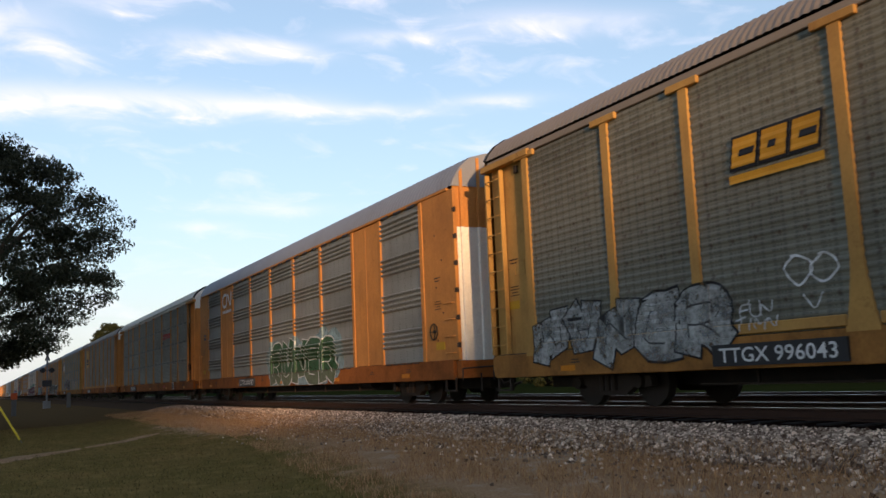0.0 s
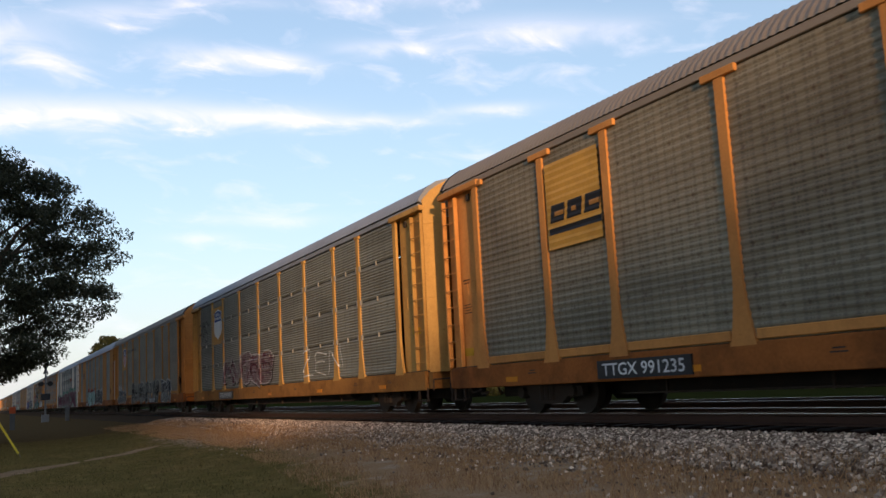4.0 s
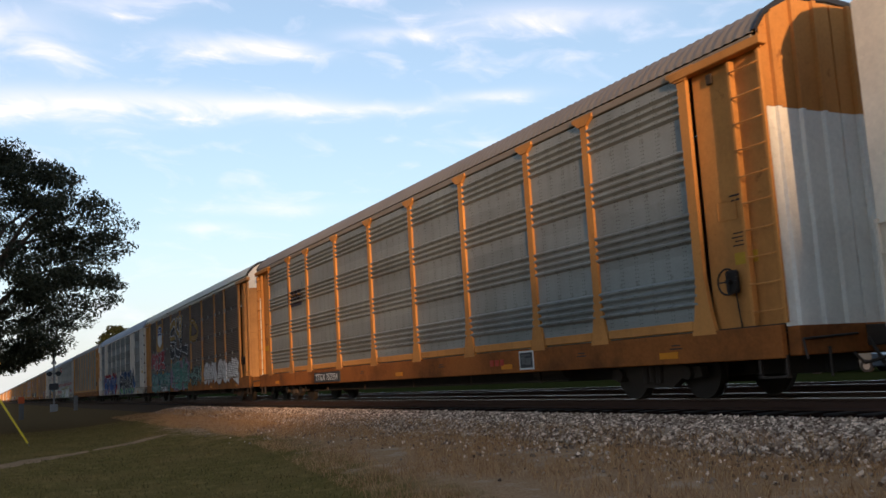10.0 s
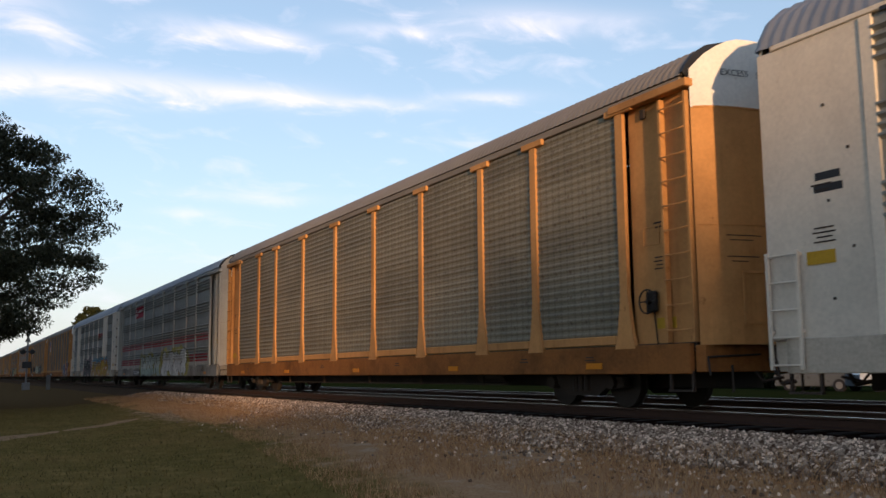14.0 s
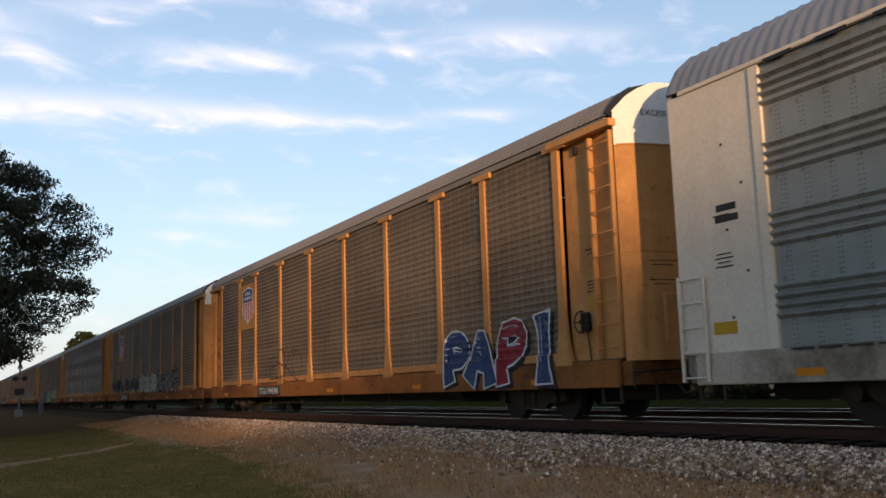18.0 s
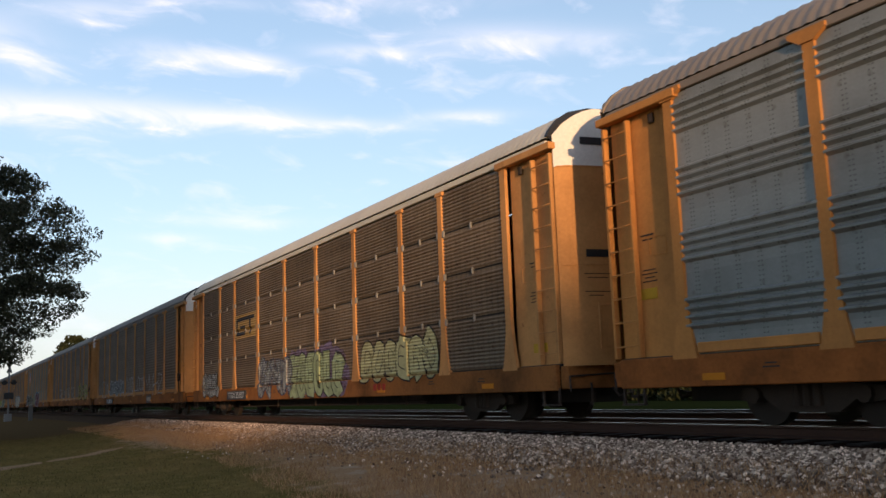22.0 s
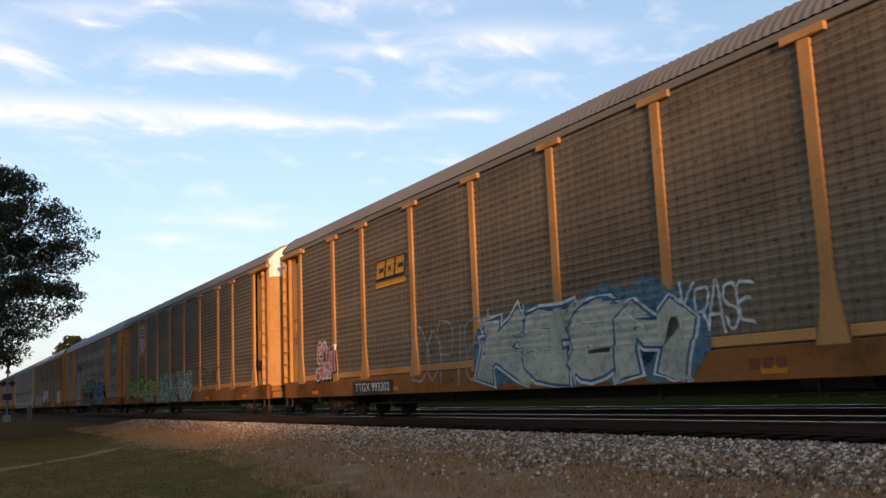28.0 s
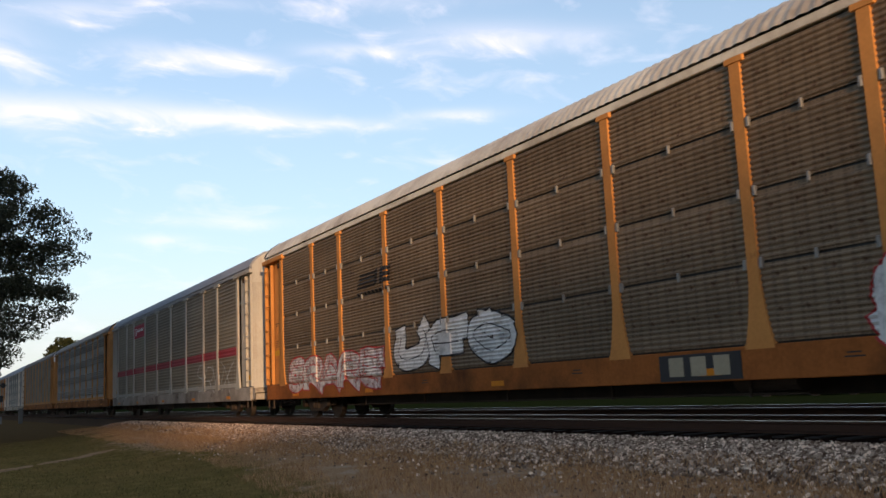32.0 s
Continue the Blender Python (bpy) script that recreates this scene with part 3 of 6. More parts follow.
# ---- tracks ----
def build_track(cy, name, label):
    root = tagged(new(name), label, "railway track", kind="structure")
    root.location = (0, cy, RAIL_Z)
    prof = [(-0.07, -0.17), (0.07, -0.17), (0.07, -0.155), (0.012, -0.13), (0.012, -0.045), (0.036, -0.035), (0.036, -0.004), (-0.036, -0.004), (-0.036, -0.035), (-0.012, -0.045), (-0.012, -0.13), (-0.07, -0.155)]
    for side in (-0.752, 0.752):
        bm = bmesh.new()
        a = [bm.verts.new((-1300, y, z)) for y, z in prof]
        b = [bm.verts.new((800, y, z)) for y, z in prof]
        for i in range(len(prof)):
            j = (i + 1) % len(prof)
            bm.faces.new((a[i], a[j], b[j], b[i]))
        bm.faces.new(a[::-1])
        bm.faces.new(b)
        bmesh.ops.recalc_face_normals(bm, faces=bm.faces)
        rail = part("rail", bm, RAIL_SIDE, root, at=pose(0, side, 0))
        bm = bmesh.new()
        box(bm, -1300, 800, -0.019, 0.019, -0.0035, 0.0, 0)
        part("running_surface", bm, RAIL_TOP, rail, "polished steel rail head")
    bm = bmesh.new()
    box(bm, -0.115, 0.115, -1.3, 1.3, -0.34, -0.165, 0.01)
    tie = finish(bm, "tie")
    rnd = random.Random(3)
    for i in range(150 if cy < 13 else 60):
        part("tie", tie, TIE, root, at=pose(6 - 0.55 * i, rnd.uniform(-0.03, 0.03), rnd.uniform(-0.01, 0.0), 0, 0, rnd.uniform(-1, 1)))


build_track(TRACK_Y, "railway_track_1", "rusty steel rails on creosoted ties in grey ballast")
build_track(TRACK2_Y, "railway_track_2", "empty second track with shiny worn rail heads")


# ---- lettering ----
_wanted, _glyphs = {}, {}


def lettering(text, fat):
    """Asks for the outline of a word; all are made in one go by make_lettering()."""
    _wanted[(text, fat)] = None
    return (text, fat)


def make_lettering():
    made = []
    for text, fat in _wanted:
        cu = bpy.data.curves.new("lettering", "FONT")
        cu.body, cu.size, cu.offset, cu.resolution_u, cu.space_character = text, 1.0, fat, 3, 1.0 + 1.2 * max(fat, 0)
        made.append((text, fat, new("lettering", cu)))
    bpy.context.view_layer.update()
    dg = bpy.context.evaluated_depsgraph_get()
    for text, fat, ob in made:
        _glyphs[(text, fat)] = bpy.data.meshes.new_from_object(ob.evaluated_get(dg))
    for text, fat, ob in made:
        cu = ob.data
        bpy.data.objects.remove(ob)
        bpy.data.curves.remove(cu)


def glyph_verts(key):
    me = _glyphs[key]
    v = np.array([x.co[:2] for x in me.vertices])
    return v, [tuple(p.vertices) for p in me.polygons]


# ---- train: shapes shared by all cars ----
HALF, SIDE, SILL_TOP = 13.65, -1.45, 1.03
EAVES = {"T": 4.99, "R": 4.99, "S": 5.0, "G": 4.92, "H": 4.92}
POSTS = [-11.85, -9.2, -7.15, -4.28, -1.43, 1.43, 4.28, 7.15, 9.2, 11.85]
PANEL_H = {s: e - SILL_TOP - 0.02 for s, e in EAVES.items()}
ROWS = 4
SEAMS = [0.0, 1.08, 2.06, 3.02, PANEL_H["S"]]


def rib_breaks(style):
    """Heights over the sill at which the pressed ribs turn, with how far they stand out."""
    if style == "S":
        pts = []
        for r in range(ROWS):
            z0 = SEAMS[r] + 0.02
            pts += [(z0 - 0.021, -0.05), (z0, 0.0)]
            z = z0 + 0.02
            while z + 0.08 < SEAMS[r + 1] - 0.02:
                pts += [(z, 0.0), (z + 0.022, 0.022), (z + 0.042, 0.022), (z + 0.062, 0.0)]
                z += 0.078
            pts += [(SEAMS[r + 1] - 0.019, 0.0)]
        return pts
    high = PANEL_H[style]
    if style in "TH":
        # shallow even waves
        k = int(high / 0.131)
        pts = [(0.0, 0.0)]
        for i in range(k):
            z = high * i / k
            pts += [(z + 0.03, 0.0), (z + 0.062, 0.013), (z + 0.085, 0.013), (z + 0.117, 0.0)]
        return pts + [(high, 0.0)]
    count, depth, first = (4, 0.062, 0.37) if style == "G" else (4, 0.058, 0.36)
    pts = [(0.0, 0.0)]
    row = high / ROWS
    for r in range(ROWS):
        z = r * row + first
        for _ in range(count):
            if z + 0.1 > high:
                break
            pts += [(z, 0.0), (z + 0.045, depth), (z + 0.072, depth), (z + 0.098, 0.0)]
            z += 0.128
    return pts + [(high, 0.0)]


BREAKS = {s: rib_breaks(s) for s in "TRGHS"}


RIB_LINES = {s: ([p[0] for p in b], [p[1] for p in b]) for s, b in BREAKS.items()}


@functools.lru_cache(maxsize=None)
def rib_out(style, z):
    at, out = RIB_LINES[style]
    return float(np.interp(min(max(z, at[0]), at[-1]), at, out))


_shapes = {}


def shape(key, build):
    if key not in _shapes:
        bm = bmesh.new()
        build(bm)
        bmesh.ops.recalc_face_normals(bm, faces=bm.faces)
        _shapes[key] = finish(bm, key if isinstance(key, str) else key[0])
    return _shapes[key]


def ribbed(width, style, z0=0.0, z1=None):
    z1 = PANEL_H[style] if z1 is None else z1

    def build(bm):
        pts = [(z, d) for z, d in BREAKS[style] if z0 - 1e-6 <= z <= z1 + 1e-6]
        a = [bm.verts.new((-width / 2, -d, z)) for z, d in pts]
        b = [bm.verts.new((width / 2, -d, z)) for z, d in pts]
        for i in range(len(pts) - 1):
            bm.faces.new((a[i], b[i], b[i + 1], a[i + 1]))
        back = [bm.verts.new((x, 0.03, z)) for x in (-width / 2, width / 2) for z in (pts[0][0], pts[-1][0])]
        bm.faces.new((back[0], back[1], back[3], back[2]))
        bm.faces.new((back[0], back[2], b[0], a[0]))
        bm.faces.new((back[1], a[-1], b[-1], back[3]))
        bm.faces.new([back[0]] + a + [back[1]])
        bm.faces.new([back[2]] + b + [back[3]])
    return shape(("side_panel", round(width, 2), style, round(z0, 2), round(z1, 2)), build)


def post_shape(style):
    def build(bm):
        h = EAVES[style] - SILL_TOP
        w = 0.095 if style not in "GH" else 0.085
        if style not in "GH":
            prism(bm, [(-0.24, 0.0), (0.24, 0.0), (0.17, 0.30), (0.12, 0.62), (w, 0.85), (w, h), (-w, h), (-w, 0.85), (-0.12, 0.62), (-0.17, 0.30)], -0.05, 0.02)
            box(bm, -0.25, 0.25, -0.058, 0.0, -0.05, 0.02)
        else:
            prism(bm, [(-w, 0), (w, 0), (w, h), (-w, h)], -0.05, 0.02)
        if style == "T":
            box(bm, -0.36, 0.36, -0.075, -0.0, h - 0.09, h + 0.03, 0.012)
        elif style == "R":
            prism(bm, [(-0.30, h + 0.09), (-0.30, h + 0.03), (-w - 0.02, h - 0.09), (w + 0.02, h - 0.09), (0.30, h + 0.03), (0.30, h + 0.09)], -0.075, -0.004)
        elif style == "S":
            box(bm, -0.17, 0.17, -0.066, -0.0, h - 0.08, h + 0.01, 0.01)
    return shape("post_" + style, build)


ROOF_Y = [-1.49, -1.42, -1.25, -0.98, -0.55, 0.0, 0.55, 0.98, 1.25, 1.42, 1.49]
ROOF_Z = {"G": [5.86, 5.82, 5.69, 5.46, 5.18, 5.0], "T": [5.84, 5.80, 5.68, 5.50, 5.30, 5.17]}


def roof_z(y, style):
    return float(np.interp(abs(y), ROOF_Y[5:], ROOF_Z["G" if style in "GH" else "T"]))


def roof_shape(half, pitch, style):
    """A roof of corrugated sheet, whose cut lower edge shows the waves."""
    def build(bm):
        k = int(2 * half / pitch)
        rows = []
        for i in range(k * 4 + 1):
            x = -half + 2 * half * i / (k * 4)
            d = (0.0, 0.008, 0.016, 0.008)[i % 4]
            rows.append([bm.verts.new((x, y * (1 + d / 1.2), roof_z(y, style) + d - (0.5 * d if abs(y) > 1.48 else 0.0))) for y in ROOF_Y])
        for a, b in zip(rows, rows[1:]):
            for i in range(len(ROOF_Y) - 1):
                bm.faces.new((a[i], b[i], b[i + 1], a[i + 1])).smooth = True
        for row in (rows[0], rows[-1]):
            bm.faces.new(row)
    return shape(("roof", half, pitch, style), build)


def rim_shape():
    """The arched lip at the roof's end."""
    def build(bm):
        ring = []
        for x in (-0.035, 0.035):
            ring.append([bm.verts.new((x, y * 1.015, roof_z(y, "T") + 0.03)) for y in ROOF_Y])
            ring.append([bm.verts.new((x, y * 0.95, roof_z(y, "T") - 0.05)) for y in ROOF_Y])
        o0, i0, o1, i1 = ring
        for i in range(len(ROOF_Y) - 1):
            bm.faces.new((o0[i], o1[i], o1[i + 1], o0[i + 1]))
            bm.faces.new((i0[i], i0[i + 1], i1[i + 1], i1[i]))
            bm.faces.new((o1[i], i1[i], i1[i + 1], o1[i + 1]))
            bm.faces.new((o0[i], o0[i + 1], i0[i + 1], i0[i]))
    return shape("roof_rim", build)


def door_out(y):
    """How far the round end door stands out."""
    return 0.42 * math.sqrt(max(0.0, 1 - (y / 1.46) ** 2))


def round_door(z0, z1):
    """A radial end door: bulges out in plan, follows the roof above."""
    def build(bm):
        ys = [-1.44 + 2.88 * i / 16 for i in range(17)]
        cols = []
        for y in ys:
            x = door_out(y)
            top = min(z1, roof_z(y, "T") - 0.06)
            cols.append([bm.verts.new((x, y, z0 + (top - z0) * j / 3)) for j in range(4)])
        for a, b in zip(cols, cols[1:]):
            for j in range(3):
                bm.faces.new((a[j], b[j], b[j + 1], a[j + 1])).smooth = True
    return shape(("end_door", z0, z1), build)


def flat_door(z0, z1, style):
    """A folding end door: one sheet in upright pleats."""
    def build(bm):
        plan = [(-1.45, -0.06), (-1.45, 0.0), (-1.30, 0.0), (-1.29, 0.06), (-1.22, 0.06), (-1.21, 0.0), (-0.84, 0.0), (-0.83, 0.06), (-0.76, 0.06), (-0.75, 0.0), (-0.40, 0.0), (-0.39, 0.06), (-0.32, 0.06), (-0.31, 0.0), (-0.02, 0.0), (-0.02, -0.03)]
        plan = plan + [(-y, x) for y, x in plan[::-1]]
        low = [bm.verts.new((x, y, z0)) for y, x in plan]
        top = [bm.verts.new((x, y, min(z1, roof_z(y, style) - 0.05))) for y, x in plan]
        for i in range(len(plan) - 1):
            bm.faces.new((low[i], low[i + 1], top[i + 1], top[i]))
    return shape(("folding_door", z0, z1, style), build)


def ladder_shape():
    def build(bm):
        for x in (-0.29, 0.29):
            box(bm, x - 0.03, x + 0.03, -0.05, 0.05, 0.0, 3.83, 0.006)
        for i in range(10):
            z = 0.2 + 0.385 * i
            rod(bm, (-0.29, -0.04, z), (-0.2, -0.075, z - 0.02), 0.013, 5)
            rod(bm, (-0.2, -0.075, z - 0.02), (0.2, -0.075, z - 0.02), 0.013, 5)
            rod(bm, (0.2, -0.075, z - 0.02), (0.29, -0.04, z), 0.013, 5)
    return shape("ladder", build)


def sideframe_shape():
    def build(bm):
        prism(bm, [(-1.18, 0.36), (-1.14, 0.52), (-0.72, 0.56), (-0.40, 0.74), (0.40, 0.74), (0.72, 0.56), (1.14, 0.52), (1.18, 0.36), (0.98, 0.33), (0.78, 0.40), (0.46, 0.20), (-0.46, 0.20), (-0.78, 0.40), (-0.98, 0.33)], -0.09, 0.05)
        for x in (-0.89, 0.89):
            rod(bm, (x, -0.17, 0.43), (x, 0.0, 0.43), 0.115, 10)
        for x in (-0.17, 0.0, 0.17):
            rod(bm, (x, -0.10, 0.28), (x, -0.10, 0.56), 0.07, 8)
    return shape("sideframe", build)


def wheelset_shape():
    def build(bm):
        for s in (-1, 1):
            rod(bm, (0, s * 0.70, 0.0), (0, s * 0.82, 0.0), 0.43, 28)
            rod(bm, (0, s * 0.68, 0.0), (0, s * 0.70, 0.0), 0.455, 28)
        rod(bm, (0, -0.98, 0), (0, 0.98, 0), 0.08, 10)
    return shape("wheelset", build)


def coupler_shape():
    def build(bm):
        box(bm, -0.75, 0.05, -0.09, 0.09, 0.72, 0.92, 0.02)
        prism(bm, [(0.0, 0.68), (0.32, 0.70), (0.40, 0.80), (0.32, 0.96), (0.0, 0.98)], -0.16, 0.12)
        rod(bm, (-0.15, -0.45, 0.80), (0.18, -0.42, 0.45), 0.022, 6)
        rod(bm, (0.18, -0.42, 0.45), (0.45, -0.30, 0.52), 0.022, 6)
    return shape("coupler", build)


def plain_box(name, *b, bevel=0.012):
    return shape((name, *b), lambda bm: box(bm, *b, bevel))


CLIP = material("galvanised_clip", (0.24, 0.23, 0.21), rough=0.5, metal=0.4, spread=0.15)


# ---- train: one car ----
# how far each car runs ahead of an even spacing
CAR_SHIFT = {-1: 0.24, 0: 0.10, 1: 0.02, 2: -0.12, 3: 0.26, 4: -0.56, 5: -0.42, 6: -0.38, 7: -0.5, 8: -0.42, 9: -0.18, 10: -0.2, 11: -0.12, 12: -0.14, 13: -0.16, 14: 0.02, 15: -0.04,
             16: -0.02, 17: -0.12, 18: 0.0, 19: 0.12, 20: 0.26, 21: 0.24, 22: 0.84, 23: 0.86}
def surface_y(style, x, z):
    """How far out the side stands at a place on it."""
    if z < SILL_TOP - 0.01:
        return -1.508
    h = z - SILL_TOP
    half = 0.10 if style in "GH" or h > 0.8 else 0.25
    for p in POSTS:
        if abs(x - p) < half:
            return SIDE - 0.056
    if style in "TR" and h < 0.17 and abs(x) < 11.9:
        return SIDE - 0.051
    if style in "GH" and 7.1 < abs(x) < 9.15:
        return SIDE - 0.03
    if abs(x) > 11.9:
        return SIDE - 0.03 if style in "GH" else -1.36
    return SIDE - rib_out(style, round(z - SILL_TOP, 4)) - 0.007


def on_side(verts, faces, style, lift=0.0):
    """A flat piece of paint in the car's x and z, cut and pressed on to the ribs and posts."""
    bm = bmesh.new()
    vs = [bm.verts.new((x, 0, z)) for x, z in verts]
    for f in faces:
        try:
            bm.faces.new([vs[i] for i in f])
        except ValueError:
            pass
    xs, zs = [v[0] for v in verts], [v[1] for v in verts]
    cuts = [(0, c) for p in POSTS for c in (p - 0.251, p - 0.249, p - 0.101, p - 0.099, p + 0.099, p + 0.101, p + 0.249, p + 0.251) if (style not in "GH" or abs(c - p) < 0.2) and min(xs) < c < max(xs)]
    cuts += [(2, c) for c in (SILL_TOP - 0.011, SILL_TOP - 0.009, SILL_TOP + 0.169, SILL_TOP + 0.171, SILL_TOP + 0.799, SILL_TOP + 0.801) if min(zs) < c < max(zs)]
    cuts += [(2, SILL_TOP + z) for z, _ in BREAKS[style][::2 if style in "THS" else 1] if min(zs) < SILL_TOP + z < max(zs)]
    for axis, c in cuts:
        co, no = [0, 0, 0], [0, 0, 0]
        co[axis], no[axis] = c, 1
        bmesh.ops.bisect_plane(bm, geom=bm.verts[:] + bm.edges[:] + bm.faces[:], plane_co=co, plane_no=no, dist=1e-5)
    for v in bm.verts:
        v.co.y = surface_y(style, v.co.x, v.co.z) - lift
    bm.normal_update()
    for f in bm.faces:
        if f.normal.y > 0:
            f.normal_flip()
    return bm


def fit_word(key, x0, x1, z0, z1, wob=0.0, slant=0.0, seed=0):
    v, f = glyph_verts(key)
    if not len(v):
        return [], []
    lo, hi = v.min(0), v.max(0)
    u = (v - lo) / (hi - lo)
    x = x0 + u[:, 0] * (x1 - x0)
    z = z0 + u[:, 1] * (z1 - z0)
    if wob:
        z += wob * (np.sin(x * 2.1 + seed) * (0.35 + 0.65 * u[:, 1]) + 0.5 * np.sin(x * 4.7 + 2 * seed))
        x += wob * 0.5 * np.sin(z * 5 + seed)
    x += slant * (z - z0)
    return list(zip(x.tolist(), z.tolist())), f


def rect(x0, x1, z0, z1, slant=0.0):
    s = slant * (z1 - z0)
    return [(x0, z0), (x1, z0), (x1 + s, z1), (x0 + s, z1)], [(0, 1, 2, 3)]


def outline(pts):
    c = (sum(p[0] for p in pts) / len(pts), sum(p[1] for p in pts) / len(pts))
    k = len(pts)
    return list(pts) + [c], [(i, (i + 1) % k, k) for i in range(k)]


def shield_pts(cx, z0, z1, grow=0.0):
    w, h = 0.70 + grow, z1 - z0
    half = [(0.0, 0.0 - grow / 2), (0.30, 0.06), (0.72, 0.12), (0.96, 0.26), (1.0, 0.45), (0.93, 0.62), (0.82, 0.74), (0.90, 0.86), (1.0, 0.90), (0.72, 0.93), (0.42, 0.97), (0.0, 1.0 + grow / 2)]
    pts = [(cx + w * a, z0 + h * b) for a, b in half] + [(cx - w * a, z0 + h * b) for a, b in half[-2:0:-1]]
    return pts


WHITE_PAINT, BLACK_PAINT = (0.72, 0.72, 0.70), (0.02, 0.02, 0.022)


def decal(name, vf, col, car, style, lift=0.0, label="", flat=False, worn=0.0):
    v, f = vf
    if v and flat:
        bm = bmesh.new()
        vs = [bm.verts.new((x, SIDE - lift, z)) for x, z in v]
        for q in f:
            bm.faces.new([vs[i] for i in q])
        bm.normal_update()
        for q in bm.faces:
            if q.normal.y > 0:
                q.normal_flip()
        return part(name, bm, spray(col, worn), car, label)
    if v:
        return part(name, on_side(v, f, style, lift), spray(col, worn), car, label)


def add_logo(kind, car, style):
    if kind in ("shield", "shield_plain"):
        plate = rect(-9.08, -7.27, 3.05, 4.70)
        decal("logo_plate", plate, (0.50, 0.25, 0.05), car, style, 0.05, "yellow plate behind the shield", flat=True)
        decal("shield_border", outline(shield_pts(-8.0, 3.28, 4.58, 0.05)), WHITE_PAINT, car, style, 0.056, flat=True)
        if kind == "shield":
            for i in range(6):
                x = -8.0 - 0.56 + 0.224 * i
                h = 0.10 if abs(x + 8) < 0.4 else 0.2
                decal("shield_stripe", rect(x - 0.056, x + 0.056, 3.28 + h, 4.05), (0.42, 0.03, 0.04), car, style, 0.062, flat=True)
        blue = [(-8.62, 4.05), (-7.38, 4.05), (-7.42, 4.22), (-7.38, 4.40), (-7.33, 4.44), (-7.6, 4.48), (-8.0, 4.54), (-8.4, 4.48), (-8.67, 4.44), (-8.62, 4.40), (-8.58, 4.22)]
        decal("shield_field", outline(blue), (0.03, 0.06, 0.22), car, style, 0.062, flat=True)
        for z in (4.30, 4.12):
            for i in range(5 if z > 4.2 else 7):
                k = 5 if z > 4.2 else 7
                x = -8.0 + (i - (k - 1) / 2) * 0.16
                decal("lettering_bar", rect(x - 0.048, x + 0.048, z + 0.01 - 0.25 * abs(x + 8.0) ** 2 * (z > 4.2), z + 0.125 - 0.25 * abs(x + 8.0) ** 2 * (z > 4.2)), WHITE_PAINT, car, style, 0.068, flat=True)
    elif kind in ("word", "word_plate", "word_box"):
        x0, z0, s, col = -6.25, 3.42, 1.0, (0.60, 0.30, 0.03)
        if kind == "word_plate":
            decal("logo_plate", rect(-9.0, -7.3, 3.05, 4.70), (0.55, 0.30, 0.06), car, style, 0.05, "yellow logo plate")
            x0, z0, col = -8.9, 3.55, BLACK_PAINT
        if kind == "word_box":
            x0, z0, s, col = -9.0, 3.50, 0.72, (0.03, 0.03, 0.05)
        lift = {"word": 0.03, "word_plate": 0.056, "word_box": 0.012}[kind]
        for i in range(3):
            a = x0 + i * 0.55 * s
            h = 0.42 * (1 if kind == "word" else 0.8)
            if kind == "word":
                decal("logo_block", rect(a - 0.04, a + 0.50 * s, z0 - 0.04, z0 + h + 0.04, 0.2), BLACK_PAINT, car, style, lift - 0.005)
            decal("logo_block", rect(a, a + 0.46 * s, z0, z0 + h, 0.2), col, car, style, lift)
            decal("logo_notch", rect(a + 0.17 * s, a + (0.31 if i % 2 else 0.46) * s, z0 + h * 0.36, z0 + h * 0.6, 0.2), BLACK_PAINT if kind == "word" else (0.42, 0.2, 0.05), car, style, lift + 0.006)
        decal("logo_bar", rect(x0 - 0.05, x0 + 1.65 * s, z0 - 0.22, z0 - 0.10), col, car, style, lift)
        if kind == "word_box":
            for a in (x0 - 0.22, x0 + 1.78 * s):
                decal("logo_bar", rect(a - 0.03, a + 0.03, z0 - 0.15, z0 + 0.55), col, car, style, lift)
    elif kind == "cn":
        loop = [(-8.22, 4.62), (-8.62, 4.62), (-8.82, 4.54), (-8.9, 4.40), (-8.86, 4.22), (-8.72, 4.12), (-8.32, 4.11), (-8.2, 4.2), (-8.1, 4.5), (-8.0, 4.6), (-7.86, 4.52), (-7.62, 4.2), (-7.5, 4.12), (-7.42, 4.2), (-7.36, 4.64)]
        decal("logo_loop", ribbon(loop, 0.065, 0.0), WHITE_PAINT, car, style, 0.012)
        for i in range(8):
            decal("lettering_bar", rect(-8.9 + 0.2 * i, -8.76 + 0.2 * i, 3.82, 3.94), WHITE_PAINT, car, style, 0.012)
    elif kind == "red_word":
        for i in range(4):
            a = 4.62 + 0.6 * i
            decal("logo_block", rect(a, a + 0.5, 3.47 + 0.02 * i, 3.80, 0.45), (0.50, 0.03, 0.02), car, style, 0.014)
            decal("logo_notch", rect(a + 0.22, a + 0.40, 3.59, 3.65, 0.45), (0.30, 0.29, 0.26), car, style, 0.02)
        decal("logo_swoosh", ([(4.45, 3.33), (7.0, 3.50), (5.2, 3.38), (4.5, 3.25)], [(0, 1, 2), (0, 2, 3)]), BLACK_PAINT, car, style, 0.014)
    elif kind in ("bars", "slant"):
        if kind == "slant":
            decal("logo_plate", rect(-7.0, -4.4, 2.78, 3.66), (0.42, 0.26, 0.08), car, style, 0.03, "faded tan logo plate")
            for rx in (rect(-6.8, -6.62, 2.95, 3.5), rect(-6.8, -5.7, 2.9, 3.03), rect(-6.7, -4.6, 3.42, 3.55), rect(-5.85, -5.7, 2.95, 3.2), rect(-6.3, -5.7, 3.14, 3.24), rect(-5.2, -5.0, 2.9, 3.45)):
                decal("logo_block", rx, BLACK_PAINT, car, style, 0.036)
        else:
